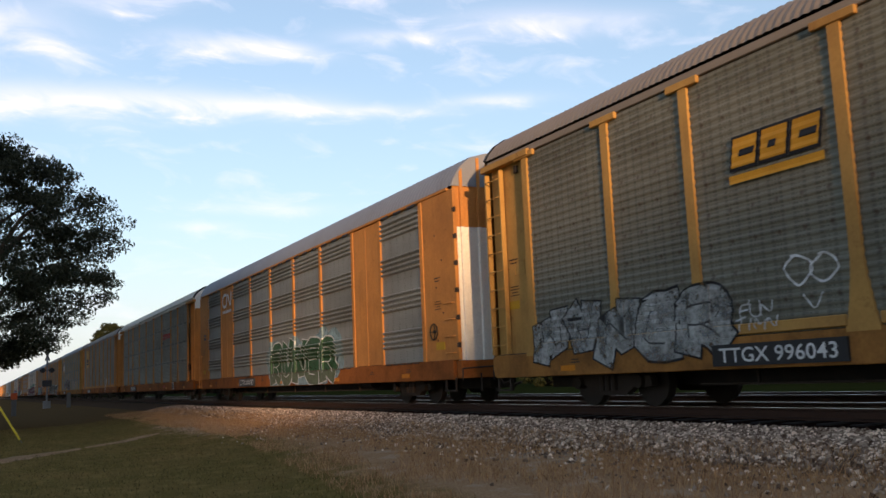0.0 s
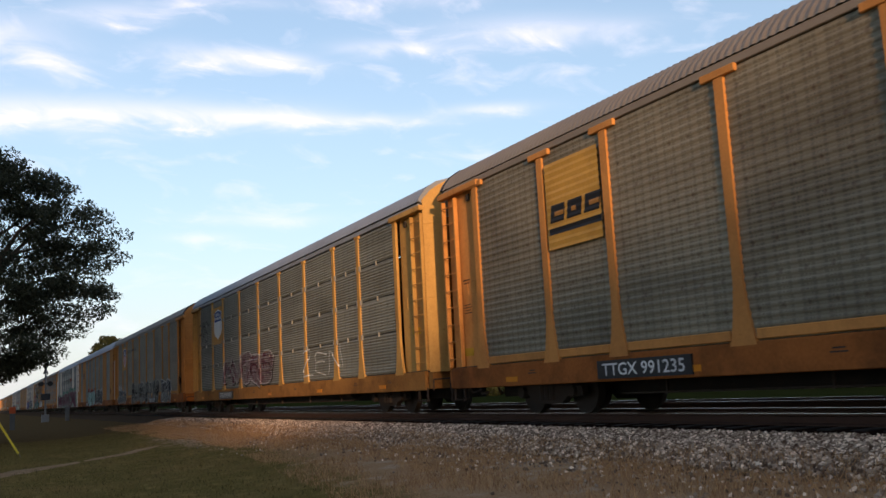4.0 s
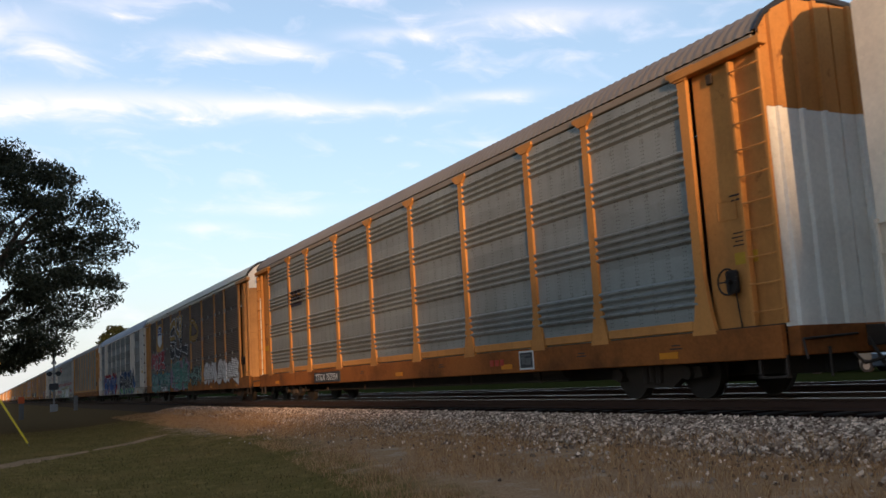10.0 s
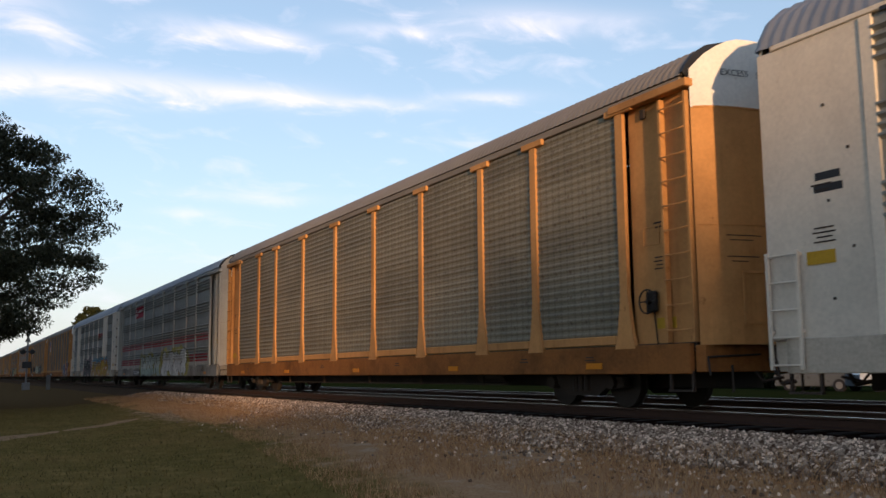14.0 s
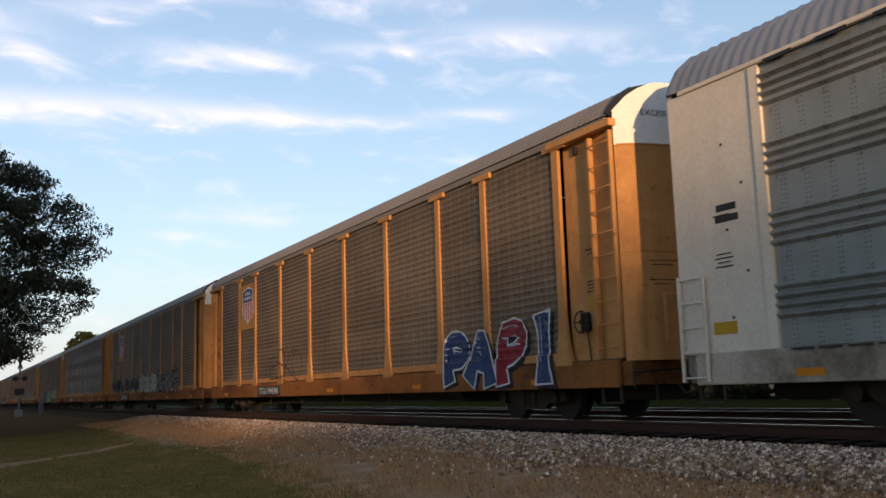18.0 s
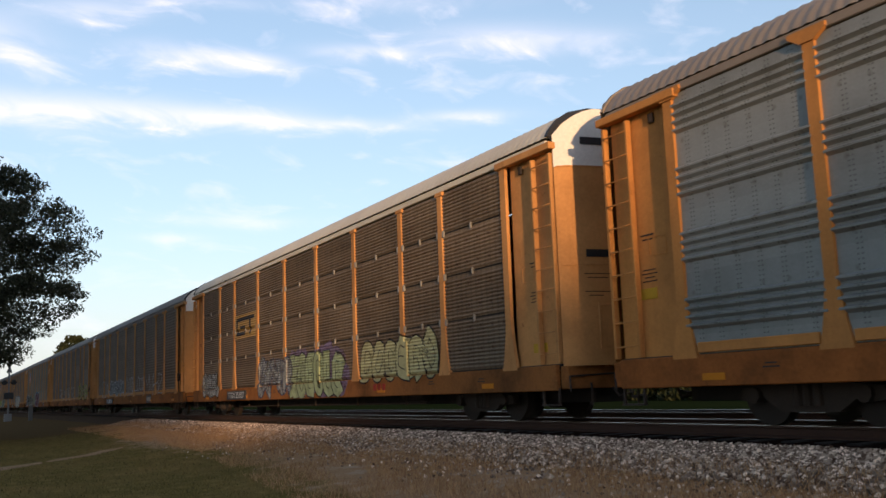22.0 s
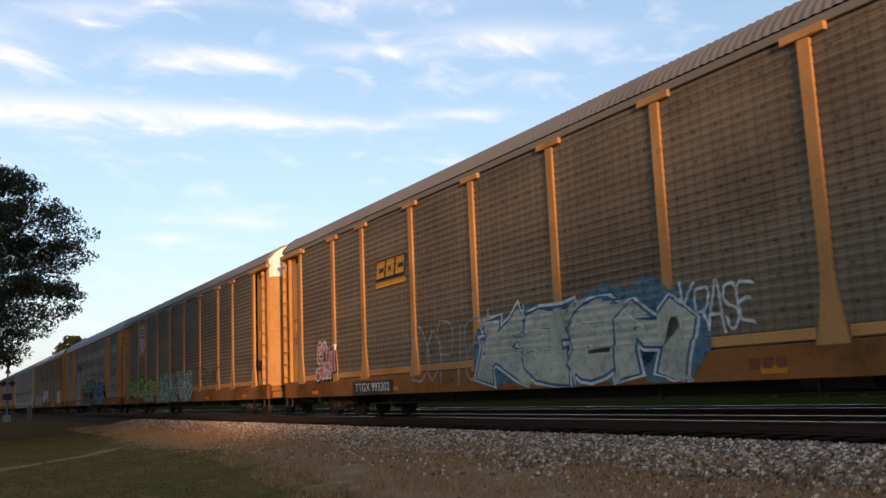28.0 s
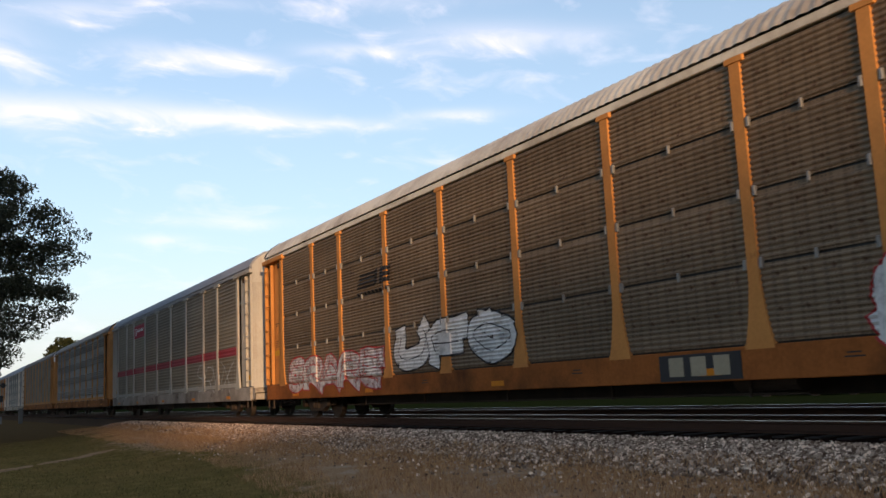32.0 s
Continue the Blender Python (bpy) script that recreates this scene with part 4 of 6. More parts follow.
            for i in range(4):
                decal("logo_bar", rect(-6.0 + 0.06 * i, -4.9, 3.28 + 0.1 * i, 3.34 + 0.1 * i, 0.6), BLACK_PAINT, car, style, 0.014)
            for rx in (rect(-4.95, -4.8, 3.3, 3.68, 0.2), rect(-4.65, -4.5, 3.3, 3.68, 0.2), rect(-4.4, -4.05, 3.3, 3.40, 0.2), rect(-4.35, -4.0, 3.58, 3.68, 0.2), rect(-4.38, -4.02, 3.44, 3.54, 0.2)):
                decal("logo_block", rx, BLACK_PAINT, car, style, 0.014)
            for i in range(9):
                decal("lettering_bar", rect(-6.0 + 0.22 * i, -5.86 + 0.22 * i, 3.10, 3.19), BLACK_PAINT, car, style, 0.014)
    elif kind == "red_panel":
        decal("logo_plate", rect(-7.02, -4.42, 4.05, 4.72), (0.38, 0.015, 0.04), car, style, 0.02, "red logo panel")
        for i in range(8):
            decal("lettering_bar", rect(-6.2 + 0.2 * i, -6.06 + 0.2 * i, 4.36, 4.50), WHITE_PAINT, car, style, 0.026)
        for i in range(4):
            decal("logo_bar", rect(-6.8, -6.35, 4.2 + 0.1 * i, 4.25 + 0.1 * i, 0.5), WHITE_PAINT, car, style, 0.026)


# how a hand draws each letter: strokes of points on a ten by ten grid
HAND = dict(A="00 39 59 90|23 73", B="00 09 79 87 65 15|65 93 81 60 00", C="97 79 29 06 03 20 70 92", D="00 09 59 96 93 50 00", E="98 09 05 01 90|05 75", F="00 09 98|05 74",
            G="97 79 29 06 03 20 70 92 94 54", H="00 09|90 99|04 95", I="50 49", J="29 98|69 62 40 10 02", K="00 09|99 04|15 90", L="09 01 90", M="00 09 53 99 90", N="00 09 90 99",
            O="49 06 03 40 60 93 96 59 39", P="00 09 79 97 74 04", Q="49 06 03 40 60 93 96 59 39|53 90", R="00 09 79 97 74 04|44 90", S="97 79 29 06 25 74 93 70 20 02",
            T="08 99|59 50", U="09 03 20 70 93 99", V="09 50 99", W="09 20 57 70 99", X="09 90|00 99", Y="09 55 99|55 40", Z="08 99 00 91")
ROUND = "BCDGJOPQRSU"


def hand_strokes(ch, angular):
    for text in HAND.get(ch.upper(), HAND["B"]).split("|"):
        p = [np.array((int(q[0]) / 9 - 0.5, int(q[1]) / 9 - 0.5)) for q in text.split()]
        for _ in range(2 if ch.upper() in ROUND and not angular else 1):
            out = [p[0]]
            for a, b in zip(p, p[1:]):
                out += [a * 0.78 + b * 0.22, a * 0.22 + b * 0.78]
            p = out + [p[-1]]
        yield p


def ribbon(p, wide, ends, taper=False):
    """A band of paint along a line, flared at its ends."""
    p = np.array(p)
    d = np.gradient(p, axis=0)
    d /= np.maximum(np.linalg.norm(d, axis=1), 1e-6)[:, None]
    p[0] -= d[0] * wide * 0.7
    p[-1] += d[-1] * wide * 0.7
    n = np.stack([-d[:, 1], d[:, 0]], 1)
    s = np.abs(np.linspace(-1, 1, len(p))) ** 3
    w = (wide * (0.92 + ends * s))[:, None]
    if taper:
        w = (wide * (1.0 - np.linspace(0, 1, len(p)) ** 1.4))[:, None] + 0.004
    k = len(p)
    v = np.concatenate([p + n * w, p - n * w])
    return [tuple(q) for q in v.tolist()], [(i, i + 1, k + i + 1, k + i) for i in range(k - 1)]


def hand_letters(word, x0, x1, z0, z1, seed, scrawl, look_of):
    """The strokes of a hand-drawn word, letter by letter, each squeezed, leant and bowed in its own way."""
    rnd = random.Random(int(seed * 100))
    word = word.replace(" ", "")
    cw, h = (x1 - x0) / len(word), z1 - z0
    angular = rnd.random() < 0.4 and "b" not in look_of
    wide = min(0.026, 0.026 * h + 0.008) if scrawl else min(0.155 * h, 0.2 * cw, 0.17)
    if "h" in look_of:
        wide = min(0.20 * h, 0.25 * cw, 0.30)
    if "b" in look_of:
        wide = min(0.27 * h, 0.36 * cw, 0.36)
    for i, ch in enumerate(word):
        low, top = rnd.uniform(-0.10, 0.04), rnd.uniform(-0.10, 0.14)
        flare, lean, turn, bow = rnd.uniform(-0.25, 0.25), rnd.uniform(-0.10, 0.20), rnd.uniform(-0.14, 0.14), rnd.uniform(-0.1, 0.2)
        ph, ends = rnd.uniform(0, 6.28), rnd.uniform(0.1, 0.55) * (not scrawl and "b" not in look_of)
        gw = max((0.35 if ch in "Ii1l" else 1.12) * cw + rnd.uniform(-0.05, 0.12) * cw - 2 * wide * 0.9, 0.3 * cw)
        gw = min(gw, 1.35 * h)
        gh = h - 2 * wide * 0.9
        out = []
        for p in hand_strokes(ch, angular):
            q = []
            for a, b in p:
                x = a * (1 + flare * b * 2) + 0.04 * math.sin(6 * b + ph)
                z = (b + 0.5) * (1 + top - low) + low - 0.5 + bow * (0.25 - a * a) + turn * a + 0.04 * math.sin(5 * a + 2 * ph)
                q.append((x0 + (i + 0.5) * cw + x * gw + lean * b * h * 0.5, (z0 + z1) / 2 + z * gh))
            out.append((q, ends, False))
        if "w" in look_of:
            # curling horns thrown off the letter's ends
            mx, mz = x0 + (i + 0.5) * cw, (z0 + z1) / 2
            for q, *_ in list(out)[:2]:
                for e in (q[0], q[-1]):
                    if rnd.random() < 0.75:
                        way = math.atan2(e[1] - mz, e[0] - mx) + rnd.uniform(-0.5, 0.5)
                        curl, far = rnd.choice((-1, 1)) * rnd.uniform(0.5, 1.3), rnd.uniform(0.22, 0.42) * h
                        horn, at = [], e
                        for step in range(6):
                            horn.append(at)
                            at = (at[0] + math.cos(way) * far / 5, at[1] + math.sin(way) * far / 5)
                            way += curl / 5
                        out.append((horn, 0.0, True))
        yield out, wide


# how each word was painted: b fat and rounded, w with curling horns, f faded
LOOKS = dict(NVNER="bf", ESKIM="b", BLUES="b", CHISONE="b", DUBSR="b", OMENS="bf", UFO="b", SEAL="bf", RUNER="b", REAPER="b", LURES="b", MELONS="bf", SEKET="hw", BEKOS="hw", DAE="hw", EMANK="w",
             HIWAY="h", CHUCKIE="hw", SNEAKR="hw", DEVL="hw", FINMEOD="hw", TAPER="h", FORK="", SEVER="hwf", HOEGLE="b", DOCERO="b", SUN="f", SFEKA="bf", DIRGO="f", LOCO="f", MVHZ="f", REMORSE="f", KINGS="f",
             SLOWED="bf", NEON="bf", TKS="h", WAKEUP="f", CREW="f", DOPIE="f", KESM="hw", KRASE="f", Pocke="w", DRAPER="bf", TRVK="f", GRARE="bf", SCR="b", RAVENDIVE="bf", XKORES="b", ZEN="f", MVGES="hwf", ESCAPE="wf", YESNE="wf", MSK="wf", SSL="", RODE="w", SIS="f", COOL="f")


# letters whose lower part is in a second colour: below which height, and which
DIPS = dict(SSL=(3.5, (0.02, 0.02, 0.022)), TAPER=(1.5, (0.02, 0.02, 0.022)), EMANK=(1.05, (0.05, 0.26, 0.05)), CHUCKIE=(1.0, (0.42, 0.52, 0.45)), RUNER=(1.0, (0.12, 0.15, 0.09)))


def gather(bm, verts, faces):
    """Adds a bmesh's corners and faces to two lists, and frees it."""
    base = len(verts)
    bm.verts.index_update()
    verts += [v.co[:] for v in bm.verts]
    faces += [[base + v.index for v in f.verts] for f in bm.faces]
    bm.free()


def listed(name, verts, faces):
    me = bpy.data.meshes.new(name)
    used = sorted({i for f in faces for i in f})
    at = {q: r for r, q in enumerate(used)}
    me.from_pydata([verts[i] for i in used], [], [[at[i] for i in f] for f in faces])
    return me


def cloud_patch(x0, x1, z0, z1, rnd):
    """Overlapping rough discs of background paint."""
    vs, fs = [], []
    k = max(4, int(2.2 * (x1 - x0)))
    for i in range(k):
        r = rnd.uniform(0.28, 0.5) * (z1 - z0)
        cx, cz = x0 + (x1 - x0) * (i + rnd.uniform(0.2, 0.8)) / k, rnd.uniform(z0 + 0.7 * r, z1 - 0.7 * r)
        base = len(vs)
        for j in range(14):
            a = 2 * math.pi * j / 14
            q = r * rnd.uniform(0.85, 1.08)
            vs.append((cx + q * math.cos(a), min(max(cz + q * math.sin(a), 0.60), 4.7)))
        vs.append((cx, cz))
        fs += [(base + j, base + (j + 1) % 14, base + 14) for j in range(14)]
    return vs, fs


def graffiti(car, style, items, seed):
    for i, (word, x0, x1, z0, z1, fill, line, back) in enumerate(items):
        s = seed * 7.3 + i * 1.7
        z0 = max(z0, 0.62)
        rnd = random.Random(int(s * 31))
        look_of = LOOKS.get(word, "")
        worn = 0.16 if "f" not in look_of else 0.5 if line and fill else 0.22
        worn_line = 0.2 if "f" in look_of else worn
        if back:
            for j in range(3):
                v, f = cloud_patch(x0 - 0.1, x1 + 0.1, z0 - 0.05, z1 + 0.15, rnd)
                tagged(part("background_paint", on_side(v, f, style, 0.002 + 0.0005 * i + 0.0004 * j), spray(back, 0.3), car), kind="stuff")
        scrawl = not (line and fill)
        halo = WHITE_PAINT if word in ("KESM", "SEKET", "BEKOS", "DAE") and line != WHITE_PAINT else None
        shade = BLACK_PAINT if "b" not in look_of and not scrawl and not halo and sum(line) > 0.6 else None
        edge = 0.028 + 0.016 * (z1 - z0)
        shine = tuple(min(0.75, c * 0.5 + 0.36) for c in fill) if fill and max(fill) < 0.45 else (0.72, 0.72, 0.68)
        fat = "b" in look_of and not scrawl
        layers = [("shadow_paint", shade, 0.0, edge * 1.2, 0.09), ("halo_paint", halo, 0.001, edge * 2.1, 0.0), ("outline_paint", line if not scrawl else None, 0.002, edge, 0.0),
                  ("letter_paint", fill or line, 0.0032, 0.0, 0.0), ("inner_line", line if fat else None, 0.0046, 0.0, 0.0), ("highlight_paint", None if scrawl or fat else shine, 0.0042, -1.0, 0.0)]
        for name, col, up, grow, down in layers:
            if not col:
                continue
            single = name in ("outline_paint", "letter_paint")
            verts, faces = [], []
            for j, (strokes, wide) in enumerate(hand_letters(word, x0, x1, z0, z1, s, scrawl, look_of)):
                for m, (p, ends, taper) in enumerate(strokes):
                    w = wide + grow
                    if taper:
                        w = 0.62 * wide + grow
                    if name == "inner_line":
                        if taper:
                            continue
                        w, ends = 0.017, 0.0
                        p = p[1:-1] if len(p) > 4 else p
                    if grow < 0:
                        # a thin glint along part of the first stroke
                        if m or len(p) < 4:
                            continue
                        p = [(x - wide * 0.45, z + wide * 0.3) for x, z in p[len(p) // 4:len(p) // 4 + 3]]
                        w, ends = 0.016 + 0.02 * wide, 0.0
                    v, f = ribbon(p, w, ends, taper and grow >= 0)
                    d = down * (z1 - z0)
                    v = [(min(max(x + d, -13.3), 13.3), min(max(z - d * 0.7, 0.585), 4.74)) for x, z in v]
                    base = 0.0 if name in ("shadow_paint", "halo_paint") else 0.0022 * j
                    # the end of a stroke lies over its beginning
                    cut = len(f) // 2 if len(f) > 6 else len(f)
                    for n, piece in enumerate((f[:cut], f[cut:])):
                        if piece:
                            used = sorted({q for face in piece for q in face})
                            at = {q: r for r, q in enumerate(used)}
                            bm = on_side([v[q] for q in used], [tuple(at[q] for q in face) for face in piece], style, 0.003 + up + base + 0.0005 * i + 0.00025 * m + 0.0006 * n * (not single or name == "letter_paint"))
                            gather(bm, verts, faces)
                if single:
                    if name == "letter_paint" and word in DIPS:
                        z, second = DIPS[word]
                        low = [sum(verts[q][2] for q in face) / len(face) < z for face in faces]
                        part("letter_foot", listed("letter_foot", verts, [face for face, is_low in zip(faces, low) if is_low]), spray(second, worn), car)
                        faces = [face for face, is_low in zip(faces, low) if not is_low]
                    kind = "letter_outline" if name == "outline_paint" else "letter"
                    part(kind, listed(kind, verts, faces), spray(col, worn if kind == "letter" else worn_line), car)
                    verts, faces = [], []
            if not single:
                tagged(part(name, listed(name, verts, faces), spray(col, worn_line if name == "inner_line" else worn), car), kind="stuff")


def build_car(k, spec):
    shift = CAR_SHIFT.get(k, 0.86)
    style, main, sheet_mat, roof_mat, door_mat = spec["style"], spec["paint"], spec["sheet"], spec["roof"], spec.get("door", spec["paint"])
    if style == "T" and sheet_mat is SHEET_SILVER:
        style = "R"
    if style == "G" and sheet_mat is SHEET_GREY:
        style = "H"
    if style == "T" and sheet_mat is SHEET_GREY:
        sheet_mat = SHEET_PUNCHED
    eave, high = EAVES[style], PANEL_H[style]
    car = tagged(new("autorack_car"), spec["label"], "railway car", "train of covered auto carriers")
    base = style
    # frame
    for s in (0, 180):
        part("side_sill", plain_box("side_sill", -13.35, 13.35, -1.5, -1.40, 0.575, SILL_TOP), sill_paint(main), car, at=pose(0, 0, 0, 0, 0, s))
    part("deck", plain_box("deck", -13.4, 13.4, -1.40, 1.40, 0.95, 1.05), DARK_STEEL, car)
    part("centre_sill", plain_box("centre_sill", -13.0, 13.0, -0.35, 0.35, 0.34, 0.95), DARK_STEEL, car)
    for x in (-10.06, 10.06):
        truck = part("truck", plain_box("bolster", -0.22, 0.22, -1.0, 1.0, 0.46, 0.72), GRIMY, car, at=pose(x, 0, 0))
        for s in (0, 180):
            part("sideframe", sideframe_shape(), GRIMY, truck, at=pose(0, 0.98 * (1 if s else -1), 0, 0, 0, s))
        for dx in (-0.89, 0.89):
            part("wheelset", wheelset_shape(), WHEEL, truck, at=pose(dx, 0, 0.43))
    for s in (0, 180):
        d = 1 if s == 0 else -1
        part("coupler", coupler_shape(), GRIMY, car, at=pose(d * 13.55, 0, 0, 0, 0, s))
        part("end_sill", plain_box("end_sill", -0.12, 0.10, -1.42, 1.42, 0.60, 1.0), sill_paint(main), car, at=pose(d * 13.5, 0, 0, 0, 0, s))
    # roof
    drop = 0.0 if style not in "TR" or k < 0 else -0.03
    part("roof", roof_shape(13.62 if style in "GH" else 13.4, 0.165 if style == "T" else 0.215, "G" if style in "GH" else "T"), roof_mat, car, at=pose(0, 0, drop))
    for d in (-1, 1):
        if style not in "GH":
            part("roof_rim", rim_shape(), BLACK if k % 3 else roof_mat, car, at=pose(d * 13.42, 0, drop))
    # sides
    edges = list(zip(POSTS, POSTS[1:]))
    for s in (0, 180):
        turn = pose(0, 0, 0, 0, 0, s)
        far = s == 180
        for a, b in edges:
            w, c = b - a - 0.16, (a + b) / 2
            if style in "GH" and 7.1 < abs(c) < 9.3:
                smooth_door = plain_box("smooth_door", -w / 2 - 0.02, w / 2 + 0.02, -0.025, 0.03, 0.0, high)
                door = part("smooth_panel", smooth_door, main, car, at=turn @ pose(c, SIDE, SILL_TOP + 0.01))
                if not far:
                    part("seam", plain_box("seam", -0.012, 0.012, -0.034, 0.0, 0.0, high, bevel=0), main, door)
                continue
            if style == "S" and not far:
                for r in range(ROWS):
                    part("side_panel", ribbed(w, "S", SEAMS[r] + 0.019, SEAMS[r + 1] - 0.018), sheet_mat, car, at=turn @ pose(c, SIDE, SILL_TOP + 0.01))
                # black sheet added behind the seams, painting in the dark of the gaps
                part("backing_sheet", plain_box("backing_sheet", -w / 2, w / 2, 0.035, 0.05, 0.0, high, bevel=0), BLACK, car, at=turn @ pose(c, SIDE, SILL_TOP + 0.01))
            else:
                part("side_panel", ribbed(w, style), sheet_mat, car, at=turn @ pose(c, SIDE, SILL_TOP + 0.01))
        if style in "TR" and not far:
            for a, b in edges:
                part("kick_strip", plain_box("kick_strip", -(b - a) / 2 + 0.25, (b - a) / 2 - 0.25, -0.045, 0.0, 0.0, 0.15), main, car, at=pose((a + b) / 2, SIDE, SILL_TOP + 0.025))
        if style == "S" and not far:
            for p in POSTS[1:-1]:
                for r in range(1, ROWS):
                    for d in (-0.14, 0.14):
                        part("clip", plain_box("clip", -0.03, 0.03, -0.06, 0.0, -0.075, 0.075), CLIP, car, at=pose(p + d, SIDE, SILL_TOP + SEAMS[r]))
            for a, b in edges:
                for r in range(1, ROWS):
                    part("clip", plain_box("centre_clip", -0.025, 0.025, -0.05, 0.0, -0.07, 0.07), CLIP, car, at=pose((a + b) / 2, SIDE, SILL_TOP + SEAMS[r]))
        for p in POSTS:
            part("post", post_shape(style), main, car, at=turn @ pose(p, SIDE, SILL_TOP))
        part("top_chord", plain_box("top_chord", -13.35, 13.35, -0.06 if style in "GH" else -0.034, 0.06, 0.0, 0.075 if style in "GH" else 0.13), main if style in "GH" else roof_mat, car, at=turn @ pose(0, SIDE, eave + 0.012))
        # end bays
        for d in (-1, 1):
            if style in "GH":
                part("corner_panel", plain_box("corner_panel", -0.83, 0.83, -0.03, 0.06, -0.02, eave - SILL_TOP + 0.02), main, car, at=turn @ pose(d * 12.78, SIDE, SILL_TOP))
            else:
                part("recessed_panel", plain_box("recessed_panel", -0.72, 0.72, -0.03, 0.03, 0.0, eave - SILL_TOP), main, car, at=turn @ pose(d * 12.66, -1.33, SILL_TOP))
                part("ladder", ladder_shape(), main, car, at=turn @ pose(d * 13.15, -1.45, SILL_TOP + 0.02))
                part("bracket", plain_box("bracket", -0.95, 0.95, -0.10, 0.06, 0.0, 0.13), main, car, at=turn @ pose(d * 12.6, SIDE, eave - 0.06))
    if style in "GH":
        for a, b in edges:
            if abs((a + b) / 2) < 7 or abs((a + b) / 2) > 9.3:
                for j in range(5):
                    w = (b - a - 0.5) / 5
                    part("drain_slot", plain_box("drain_slot", -0.17, 0.17, -0.024, 0.02, -0.012, 0.012, bevel=0), BLACK, car, at=pose(a + 0.25 + w * (j + 0.5), -1.5, SILL_TOP - 0.02))
                    if j % 2 == 0:
                        part("chord_slot", plain_box("chord_slot", -0.24, 0.24, -0.02, 0.0, -0.025, 0.025, bevel=0), BLACK, car, at=pose(a + 0.25 + w * (j + 0.5), SIDE - 0.05, eave + 0.002))
        for j in range(4):
            part("grab_iron", grab_shape(), main, car, at=pose(13.3, SIDE - 0.03, 1.18 + 0.38 * j))
        for j in range(6):
            part("hinge", plain_box("hinge", -0.09, 0.05, -0.02, 0.03, -0.06, 0.06), GRIMY, car, at=pose(13.62, -1.46, 1.35 + 0.62 * j))
    part("air_reservoir", tank_shape(), GRIMY, car, at=pose(6.8, -0.95, 0.58))
    for z in spec.get("slots", ()):
        part("door_slot", slot_shape(), BLACK, car, at=pose(13.45, 0, z))
    # ends
    for s in (0, 180):
        turn = pose(0, 0, 0, 0, 0, s)
        if style in "GH" or spec.get("flat"):
            part("folding_door", flat_door(1.0, 4.05, style), door_mat, car, "white ribbed lower end doors" if door_mat is not main else "", at=turn @ pose(13.58 if style in "GH" else 13.47, 0, 0))
            part("folding_door_top", flat_door(4.055, 5.7, style), spec.get("door_top", main), car, at=turn @ pose(13.58 if style in "GH" else 13.47, 0, 0))
        else:
            part("end_door", round_door(1.0, 4.60), main, car, at=turn @ pose(13.45, 0, 0))
            part("end_door_top", round_door(4.602, 5.7), door_mat, car, "white upper band of the end door" if door_mat is not main else "", at=turn @ pose(13.45, 0, 0))
    # end fittings on the near side
    for d in (-1, 1):
        part("end_step", step_shape(), GRIMY, car, at=pose(d * 13.1, -1.44, 0.60))
        part("uncoupling_lever", lever_shape(), GRIMY, car, at=pose(d * 13.62, 0, 0))
        if style not in "GH":
            part("panel_frame", frame_shape(0.2, 0.30), main, car, at=pose(d * 12.42, -1.358, 2.62))
            part("corner_bracket", plain_box("corner_bracket", -0.06, 0.06, -0.05, 0.0, -0.16, 0.0), GRIMY, car, at=pose(d * 12.35, -1.36, eave - 0.12))
    part("brake_rod", rod_shape(), GRIMY, car, at=pose(0, -1.15, 0.36))
    if style in "GH":
        part("corner_ladder", corner_ladder(), main, car, at=pose(-13.3, SIDE - 0.03, 0.62))
        for j, w in enumerate((0.19, 0.22)):
            part("owner_bar", plain_box("owner_bar", -w, w, -0.006, 0.0, 0.0, 0.10, bevel=0), BLACK, car, at=pose(-12.55, SIDE - 0.03, 3.02 - 0.16 * j))
        for x in (-12.55, 12.6):
            for j in range(5):
                part("bolt", plain_box("bolt", -0.018, 0.018, -0.012, 0.0, -0.018, 0.018, bevel=0), GRIMY, car, at=pose(x + 0.33 * (j % 2), SIDE - 0.03, 1.5 + 0.62 * j))
    elif not spec.get("flat"):
        part("door_hatch", hatch_shape(), main, car, at=pose(13.45, 0, 0))
        part("door_band", band_shape(), main, car, at=pose(13.45, 0, 0))
        tagged(part("door_stencil", door_bars(), GRIMY, car, at=pose(13.45, 0, 0)), kind="stuff")
    # small plates
    for x in (-11.0, -5.7, 0.3, 5.9, 11.0):
        part("reflector", plain_box("reflector", -0.22, 0.22, -0.012, 0.0, 0.0, 0.10, bevel=0), spray((0.58, 0.20, 0.012)), car, at=pose(x + 0.3 * ((k * 7) % 3 - 1), -1.5, 0.66))
    for d in (-1, 1):
        y = -1.36 if style not in "GH" else -1.48
        part("notice_plate", plain_box("notice_plate", -0.22, 0.22, -0.012, 0.0, 0.0, 0.17, bevel=0), spray((0.50, 0.29, 0.025)), car, "small yellow notice plate", at=pose(d * 12.72, y, 1.95 if k % 2 else 1.28))
        tagged(part("stencil", stencil_shape(), GRIMY, car, at=pose(d * 12.65, y - 0.004, 2.4)), kind="stuff")
    if spec.get("brake"):
        part("hand_brake", brake_shape(), DARK_STEEL, car, "dark hand brake housing", at=pose(12.45, -1.37, 1.42))
    # writing and logos
    if spec.get("logo"):
        add_logo(spec["logo"], car, base)
    for kind, *r in spec.get("stripes", ()):
        a, b, z0, z1 = r
        for p, q in edges:
            if a < (p + q) / 2 < b:
                decal("painted_stripe", rect(p + 0.1, q - 0.1, z0, z1), kind, car, base, 0.001, "red painted stripe")
    rnd = random.Random(k + 50)
